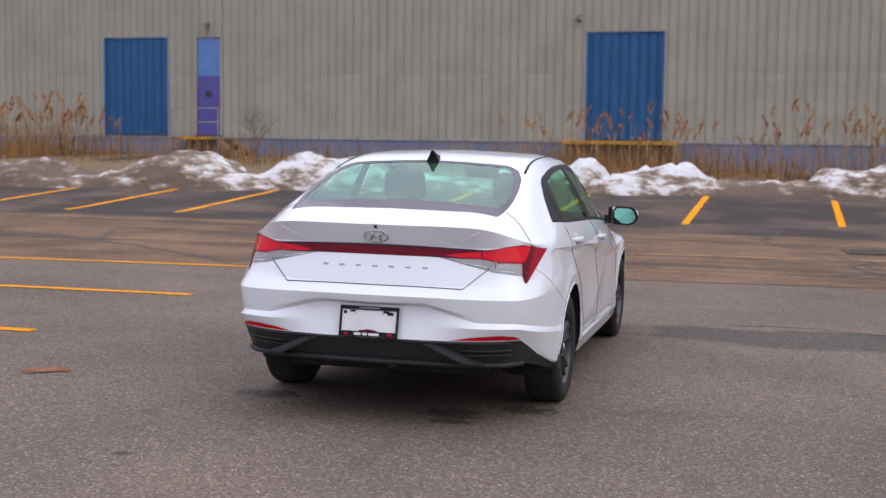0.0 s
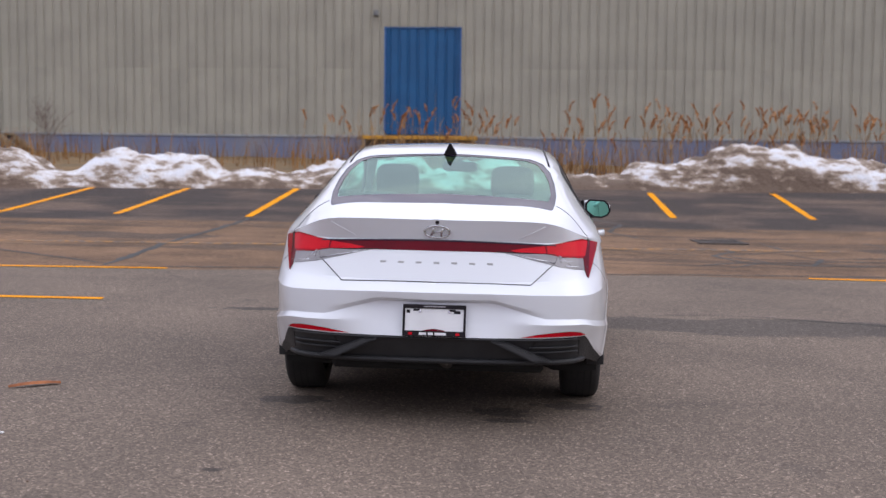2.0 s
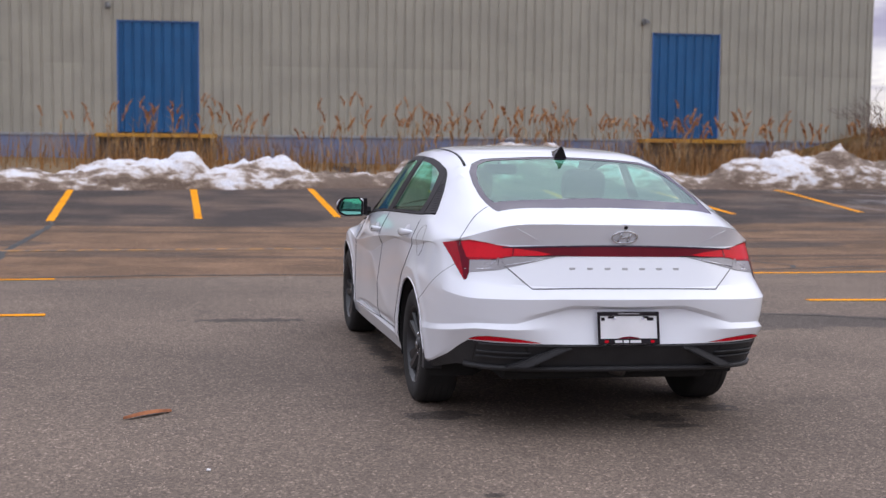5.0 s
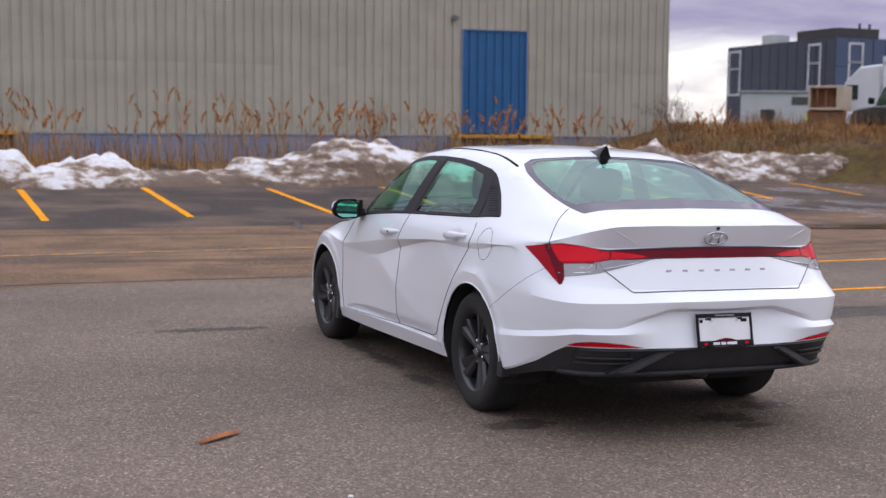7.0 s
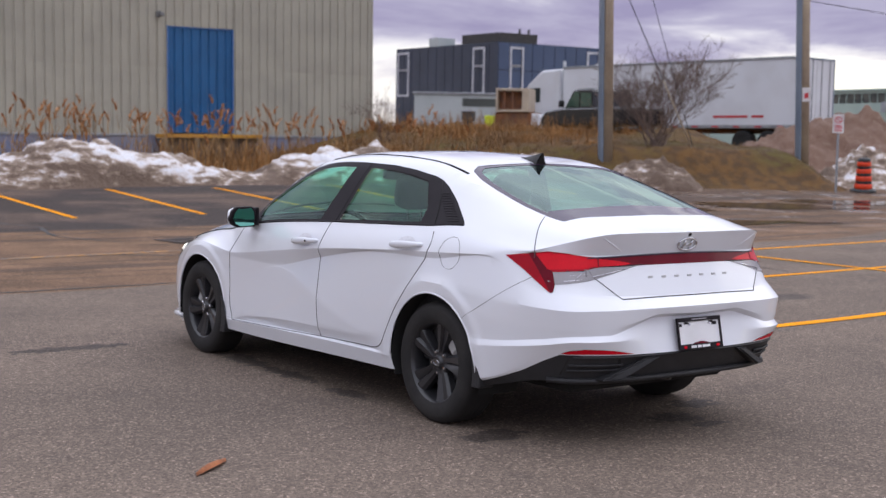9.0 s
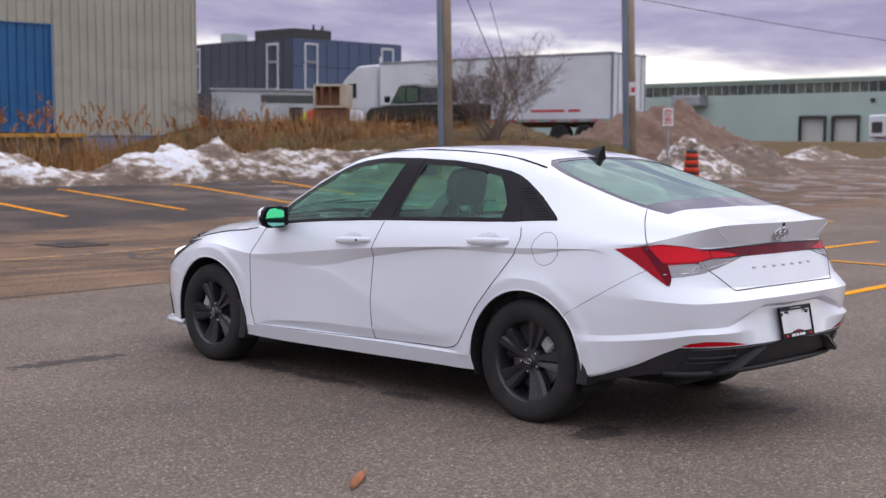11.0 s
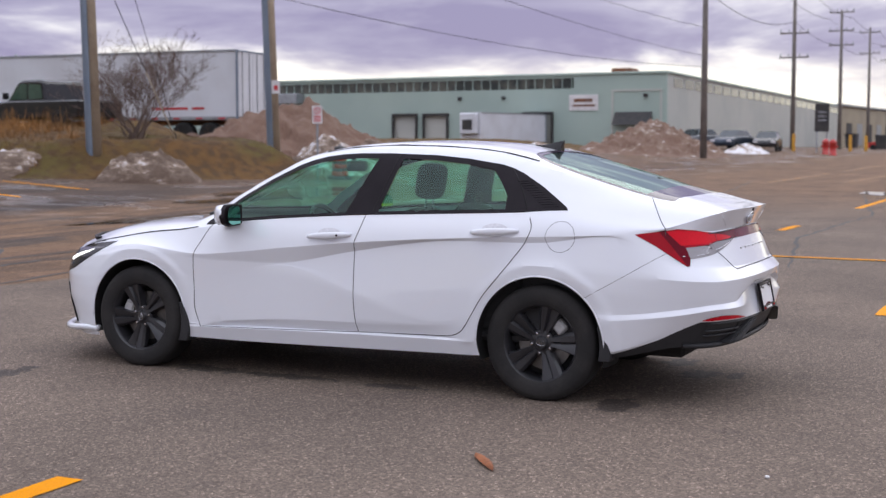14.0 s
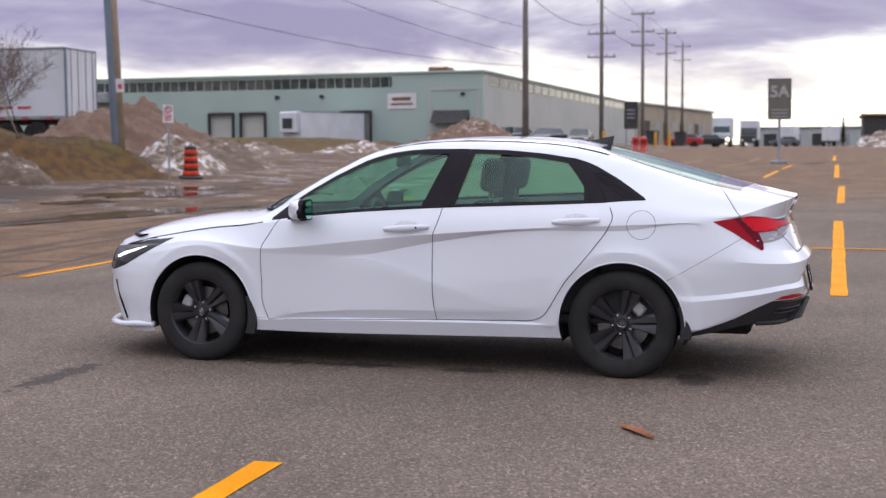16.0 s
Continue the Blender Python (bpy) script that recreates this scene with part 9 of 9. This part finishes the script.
# body white greyed to stand for shade in the handle cups
M_PAINT_SHADE = mat("shaded_white_handle_cup", (0.62, 0.62, 0.65), None, scale=4, rough=0.4)
door_handles()


def door_mirrors():
    for s in (1, -1):
        bm = bmesh.new()
        # shell: rounded wedge
        rows = []
        for t, w, h, fy, ry in ((0.0, 0.885, 0.045, 2.00, 1.955), (0.12, 0.90, 0.056, 2.03, 1.945), (0.4, 0.945, 0.064, 2.055, 1.94), (0.75, 1.02, 0.058, 2.035, 1.94), (0.95, 1.065, 0.042, 1.99, 1.942), (1.0, 1.078, 0.022, 1.965, 1.945)):
            zc = 0.985
            ring = []
            for j in range(16):
                a = 2 * math.pi * j / 16
                ca, sa = math.cos(a), math.sin(a)
                yy = (fy + ry) / 2 + (fy - ry) / 2 * (abs(ca) ** 0.7) * (1 if ca > 0 else -1)
                ring.append(bm.verts.new((-s * w, yy, zc + h * (abs(sa) ** 0.75) * (1 if sa > 0 else -1))))
            rows.append(ring)
        for a, b in zip(rows, rows[1:]):
            for j in range(16):
                bm.faces.new((a[j], a[(j + 1) % 16], b[(j + 1) % 16], b[j]))
        bm.faces.new(rows[0])
        bm.faces.new(rows[-1])
        shell = part("door_mirror", bm, M_PAINT, CAR, "white door mirror with a black frame", smooth=True)
        bm = bmesh.new()
        ol = [(0.90, 0.921), (1.02, 0.917), (1.062, 0.936), (1.084, 0.972), (1.066, 1.022), (1.035, 1.048), (0.925, 1.052), (0.896, 1.02)]
        prism(bm, [(-s * a, b) for a, b in ol], 1.925, 1.958, "y", 0.004)
        part("mirror_frame", bm, M_TRIM, shell, "black mirror surround")
        bm = bmesh.new()
        il = [(0.914, 0.932), (1.014, 0.928), (1.050, 0.944), (1.068, 0.972), (1.053, 1.014), (1.028, 1.036), (0.932, 1.040), (0.910, 1.015)]
        vs = [bm.verts.new((-s * a, 1.9225 - 0.10 * (a - 0.9) - (0.055 if s == 1 else -0.13) * (1.0 - b), b)) for a, b in il]
        bm.faces.new(vs)
        part("mirror_glass", bm, M_MIRROR, shell, "mirror glass")
        bm = bmesh.new()
        prism(bm, [(2.10, 0.915), (1.98, 0.945), (2.0, 0.985), (2.06, 0.965)], -s * 0.83, -s * 0.90, "x", 0.005)
        part("mirror_foot", bm, M_TRIM, shell)
        bm = bmesh.new()
        prism(bm, [(1.935, 0.930), (2.03, 0.932), (2.045, 0.985), (2.02, 1.042), (1.935, 1.044)], -s * 0.866, -s * 0.890, "x", 0.004)
        part("inner_cap", bm, M_TRIM, shell, "black inboard mirror cap")


door_mirrors()


def badge_and_plate():
    # oval emblem with a slanted bar shape
    c, n = on_rear(0.0, 0.990)
    tilt = math.atan2(n.z, -n.y)
    m = Matrix.Translation(c + n * 0.004) @ Matrix.Rotation(-tilt if n.z > 0 else -tilt, 4, "X")
    bm = bmesh.new()
    ring = [m @ Vector((0.064 * math.cos(a), 0, 0.033 * math.sin(a))) for a in (2 * math.pi * k / 48 for k in range(49))]
    tube(bm, ring, 0.0052, 8, cap=False)
    em = part("emblem", bm, M_CHROME, CAR, "chrome oval emblem", smooth=True)
    bm = bmesh.new()
    tube(bm, [m @ Vector(p) for p in ((-0.032, 0, -0.022), (-0.022, 0, 0.0), (-0.020, 0, 0.024))], 0.0062, 6)
    tube(bm, [m @ Vector(p) for p in ((0.020, 0, -0.024), (0.022, 0, 0.0), (0.032, 0, 0.022))], 0.0062, 6)
    tube(bm, [m @ Vector(p) for p in ((-0.022, 0, -0.006), (0.0, 0, 0.0), (0.022, 0, 0.006))], 0.0055, 6)
    part("emblem_bars", bm, M_CHROME, em, smooth=True)
    bm = bmesh.new()
    p, n = on_rear(0.0, 1.037)
    lathe(bm, [(0.0, 0.006), (0.008, 0.005), (0.010, 0.0)], 16, Matrix.Translation(p) @ n.to_track_quat("Z", "Y").to_matrix().to_4x4())
    part("camera_eye", bm, M_TRIM, CAR, "small round rear camera")
    # seven plain bars in place of the lettering
    for k in range(7):
        x = -0.270 + 0.090 * k
        bm = bmesh.new()
        q, n = on_rear(abs(x), 0.832)
        box(bm, x - 0.015, x + 0.015, q.y - 0.0025, q.y + 0.003, 0.8265, 0.8385, 0.0015)
        part("letter_bar", bm, M_LETTER, CAR)
    # plate in its frame
    top, bot = Vector((0, -1.022, 0.626)), Vector((0, -1.054, 0.470))
    back = math.atan2(top.y - bot.y, top.z - bot.z)
    pm = Matrix.Translation((0.0, -1.040, 0.548)) @ Matrix.Rotation(-back, 4, "X")

    def plate_part(name, x0, x1, z0, z1, y0, y1, material, parent, label="", bevel=0.0015):
        b = bmesh.new()
        box(b, x0, x1, y0, y1, z0, z1, bevel, pm)
        return part(name, b, material, parent, label)

    plate = plate_part("number_plate", -0.150, 0.150, -0.072, 0.072, -0.006, 0.0, M_WHITE, CAR, "blank white number plate in a black dealer frame")
    fr = []
    for a in ((-0.158, 0.158, 0.060, 0.080), (-0.158, 0.158, -0.080, -0.052), (-0.158, -0.147, -0.052, 0.060), (0.147, 0.158, -0.052, 0.060)):
        fr.append(plate_part("plate_frame", *a, -0.013, 0.0, M_TRIM, plate))
    b = bmesh.new()
    prism(b, [(-0.06, -0.054), (0.06, -0.054), (0.045, -0.047), (0.0, -0.040), (-0.045, -0.047)], -0.012, -0.006, "y", 0.0, pm)
    part("frame_crest", b, M_DARKRED, plate)
    for x0, x1 in ((-0.075, -0.038), (-0.030, -0.004), (0.004, 0.060)):
        plate_part("word_bar", x0, x1, -0.073, -0.060, -0.0145, -0.012, M_WHITE, plate, "", 0.0005)
    plate_part("word_bar", -0.055, 0.055, 0.067, 0.073, -0.0145, -0.012, M_CLEAR, plate, "", 0.0005)
    for x in (-0.118, 0.118):
        plate_part("red_mark", x - 0.010, x + 0.010, -0.073, -0.060, -0.0145, -0.012, M_REFLECTOR, plate, "", 0.003)
        plate_part("bracket_mark", x - 0.022, x - 0.004 if x < 0 else x + 0.012, 0.036, 0.052, -0.0075, -0.006, M_TRIM, plate, "", 0.0005)
        plate_part("bracket_mark", x + (0.012 if x < 0 else -0.045), x + (0.045 if x < 0 else -0.012), 0.047, 0.058, -0.0075, -0.006, M_TRIM, plate, "", 0.0005)
        b = bmesh.new()
        lathe(b, [(0.0, 0.008), (0.006, 0.008), (0.006, 0.0)], 10, pm @ Matrix.Translation((x * 0.62, -0.006, 0.046)) @ Matrix.Rotation(radians(90), 4, "X"))
        part("plate_bolt", b, M_CHROME, plate)


badge_and_plate()


M_FIN = plastic("gloss_black_fin", (0.010, 0.009, 0.011), 0.15, spec=0.3)


def roof_fin():
    bm = bmesh.new()
    p = on_top(0.0, 0.22)[0]
    rows = []
    for t in np.linspace(0, 1, 9):
        y = 0.365 - 0.170 * t
        base = on_top(0.0, y)[0].z
        h = 0.062 * t ** 1.25
        w = 0.008 + 0.030 * smooth_step(0.0, 0.8, t)
        rows.append([bm.verts.new(q) for q in ((-w, y, base - 0.004), (-w * 0.72, y, base + 0.30 * h + 0.004), (-0.006, y - 0.012 * t, base + h), (0.006, y - 0.012 * t, base + h), (w * 0.72, y, base + 0.30 * h + 0.004), (w, y, base - 0.004))])
    for a, b in zip(rows, rows[1:]):
        for k in range(5):
            bm.faces.new((a[k], a[k + 1], b[k + 1], b[k]))
    bm.faces.new(rows[0])
    bm.faces.new(list(reversed(rows[-1])))
    part("roof_aerial", bm, M_FIN, CAR, "black shark-fin roof aerial", angle=40)


roof_fin()


def boot_creases():
    for s in (1, -1):
        bm = bmesh.new()
        path = [on_rear(w, z, -0.0010)[0] for w, z in ((0.545, 1.026), (0.50, 1.002), (0.455, 0.978), (0.415, 0.957))]
        tube(bm, path if s == 1 else mirrored(path), [0.0045, 0.004, 0.003, 0.001], 6)
        part("crease", bm, M_PAINT, CAR, smooth=True)


boot_creases()


def front_details():
    for s in (1, -1):
        bm = bmesh.new()
        path = [on_side(y, z, 0.004)[0] for y, z in ((3.42, 0.650), (3.34, 0.676), (3.25, 0.700), (3.15, 0.728))]
        tube(bm, path if s == 1 else mirrored(path), [0.010, 0.012, 0.009, 0.003], 6)
        part("daytime_lamp", bm, M_DRL, CAR, "lit white daytime running lamp", smooth=True)
        bm = bmesh.new()
        path = [on_side(y, z, 0.003)[0] for y, z in ((3.41, 0.50), (3.37, 0.38), (3.315, 0.245))]
        tube(bm, path if s == 1 else mirrored(path), 0.007, 5)
        part("air_curtain", bm, M_TRIM, CAR, smooth=True)
        bm = bmesh.new()
        path = [on_side(y, z, 0.003)[0] for y, z in ((3.40, 0.725), (3.25, 0.755), (3.10, 0.783))]
        tube(bm, path if s == 1 else mirrored(path), 0.006, 5)
        part("lamp_edge", bm, M_TRIM, CAR, smooth=True)
    # white lip under the front bumper, black edge strip on the bonnet
    bm = bmesh.new()
    half = [Vector((-w, y, 0.208 + 0.012 * (w > 0.8))) for w, y in ((0.846, 3.07), (0.826, 3.19), (0.765, 3.35), (0.68, 3.45), (0.54, 3.535), (0.40, 3.58), (0.2, 3.615), (0.0, 3.625))]
    full = [Vector(q) for q in spline(half + [Vector((-p.x, p.y, p.z)) for p in reversed(half[:-1])], 5)]
    tube(bm, full, 0.028, 8, flat=0.75)
    part("front_lip", bm, M_PAINT, CAR, "white lip below the front bumper", smooth=True)
    bm = bmesh.new()
    half = [on_top(w, y, 0.010)[0] for w, y in ((0.600, 3.24), (0.54, 3.33), (0.45, 3.41), (0.30, 3.48), (0.15, 3.52), (0.0, 3.535))]
    full = half + [Vector((-p.x, p.y, p.z)) for p in reversed(half[:-1])]
    tube(bm, full, [0.006, 0.012] + [0.014] * (len(full) - 4) + [0.012, 0.006], 6)
    part("bonnet_deflector", bm, M_TRIM, CAR, "black deflector strip on the bonnet edge", smooth=True)
    # wiper and scuttle panel below the screen
    bm = bmesh.new()
    path = [on_top(w, y, 0.004)[0] for w, y in ((0.0, 2.52), (0.2, 2.50), (0.4, 2.44), (0.58, 2.35), (0.67, 2.29))]
    full = [Vector((-p.x, p.y, p.z)) for p in reversed(path[1:])] + path
    tube(bm, full, 0.022, 8, flat=0.5)
    part("scuttle", bm, M_CLAD, CAR, "black scuttle panel", smooth=True)
    for x0, x1 in ((-0.55, 0.0), (-0.05, 0.45)):
        bm = bmesh.new()
        pts = []
        for t in np.linspace(0, 1, 8):
            x = x0 + (x1 - x0) * t
            q = on_top(abs(x), 2.42 - 0.05 * t - 0.12 * abs(x), 0.012)[0]
            pts.append((x, q.y, q.z))
        tube(bm, pts, 0.007, 6)
        part("wiper", bm, M_TRIM, CAR, "black wiper blade")


front_details()


# ---- the cabin ----
def soft_box(bm, sx, sy, sz, m, power=0.35, seg=10):
    """A cushion: a box with well-rounded corners."""
    rings = []
    for i in range(seg + 1):
        v = math.pi * (i / seg - 0.5)
        rings.append([bm.verts.new(m @ Vector((sx * abs(math.cos(v)) ** power * math.copysign(abs(math.cos(u)) ** power, math.cos(u)),
                                               sy * abs(math.cos(v)) ** power * math.copysign(abs(math.sin(u)) ** power, math.sin(u)),
                                               sz * math.copysign(abs(math.sin(v)) ** power, math.sin(v))))) for u in (2 * math.pi * k / 20 for k in range(20))])
    for a, b in zip(rings, rings[1:]):
        for k in range(20):
            bm.faces.new((a[k], a[(k + 1) % 20], b[(k + 1) % 20], b[k]))
    bmesh.ops.remove_doubles(bm, verts=bm.verts, dist=0.0005)


def cabin():
    bm = bmesh.new()
    box(bm, -0.80, 0.80, -0.05, 2.25, 0.30, 0.36, 0.02)
    box(bm, -0.80, 0.80, -0.62, 0.18, 0.30, 0.86, 0.05)
    part("cabin_floor", bm, M_CABIN, CAR)
    for s in (1, -1):
        bm = bmesh.new()
        prism(bm, [(0.16, 0.36), (2.15, 0.36), (2.15, 0.88), (1.8, 0.925), (0.16, 0.985)], -s * 0.70, -s * 0.79, "x", 0.02)
        part("door_card", bm, M_CABIN, CAR)
        seat_x = -s * 0.37
        bm = bmesh.new()
        soft_box(bm, 0.25, 0.26, 0.10, Matrix.Translation((seat_x, 1.32, 0.48)))
        seat = part("front_seat", bm, M_SEAT, CAR, "black cloth front seat", smooth=True)
        bm = bmesh.new()
        soft_box(bm, 0.235, 0.075, 0.29, Matrix.Translation((seat_x, 1.00, 0.735)) @ Matrix.Rotation(radians(14), 4, "X"))
        part("seat_back", bm, M_SEAT, seat, smooth=True)
        bm = bmesh.new()
        soft_box(bm, 0.140, 0.055, 0.108, Matrix.Translation((seat_x, 0.90, 1.185)) @ Matrix.Rotation(radians(10), 4, "X"), 0.5)
        part("headrest", bm, M_SEAT, seat, smooth=True)
        for dx in (-0.05, 0.05):
            bm = bmesh.new()
            tube(bm, [(seat_x + dx, 0.925, 0.98), (seat_x + dx, 0.905, 1.13)], 0.006, 8)
            part("headrest_post", bm, M_CHROME, seat)
        bm = bmesh.new()
        soft_box(bm, 0.13, 0.05, 0.075, Matrix.Translation((-s * 0.38, -0.10, 1.075)) @ Matrix.Rotation(radians(18), 4, "X"), 0.5)
        part("rear_headrest", bm, M_SEAT, CAR, smooth=True)
    bm = bmesh.new()
    soft_box(bm, 0.64, 0.24, 0.09, Matrix.Translation((0, 0.32, 0.50)))
    soft_box(bm, 0.62, 0.07, 0.30, Matrix.Translation((0, 0.0, 0.76)) @ Matrix.Rotation(radians(20), 4, "X"))
    part("rear_bench", bm, M_SEAT, CAR, "black cloth rear bench", smooth=True)
    bm = bmesh.new()
    prism(bm, [(2.30, 0.50), (1.72, 0.55), (1.70, 0.80), (1.80, 0.90), (2.30, 0.92)], -0.74, 0.74, "x", 0.03)
    part("dashboard", bm, M_CABIN, CAR, smooth=False)
    bm = bmesh.new()
    box(bm, -0.62, 0.62, -0.60, -0.16, 0.93, 0.975, 0.02)
    part("parcel_shelf", bm, M_CABIN, CAR)
    bm = bmesh.new()
    wm = Matrix.Translation((-0.37, 1.62, 0.86)) @ Matrix.Rotation(radians(65), 4, "X")
    tube(bm, [wm @ Vector((0.180 * math.cos(a), 0.180 * math.sin(a), 0)) for a in (2 * math.pi * k / 32 for k in range(33))], 0.016, 8, cap=False)
    for a in (0.1, math.pi - 0.1, -math.pi / 2):
        tube(bm, [wm @ Vector((0.05 * math.cos(a), 0.05 * math.sin(a), 0)), wm @ Vector((0.175 * math.cos(a), 0.175 * math.sin(a), 0))], 0.016, 6)
    soft_box(bm, 0.07, 0.06, 0.03, wm)
    tube(bm, [wm @ Vector((0, 0, 0)), wm @ Vector((0, 0, -0.25))], 0.035, 8)
    part("steering_wheel", bm, M_CABIN, CAR, "black steering wheel", smooth=True)
    bm = bmesh.new()
    soft_box(bm, 0.12, 0.02, 0.035, Matrix.Translation((0, 1.62, 1.27)))
    tube(bm, [(0, 1.63, 1.28), (0, 1.66, 1.345)], 0.012)
    part("inner_mirror", bm, M_CABIN, CAR, smooth=True)
    bm = bmesh.new()
    us, vs = np.linspace(-1, 1, 13), np.linspace(0.22, 1.52, 14)
    grid(bm, list(us), list(vs), lambda u, y: (0.53 * u, y, on_top(abs(0.53 * u), y)[0].z - 0.022))
    part("headlining", bm, M_LINING, CAR, smooth=True)


cabin()
SKIN.free()
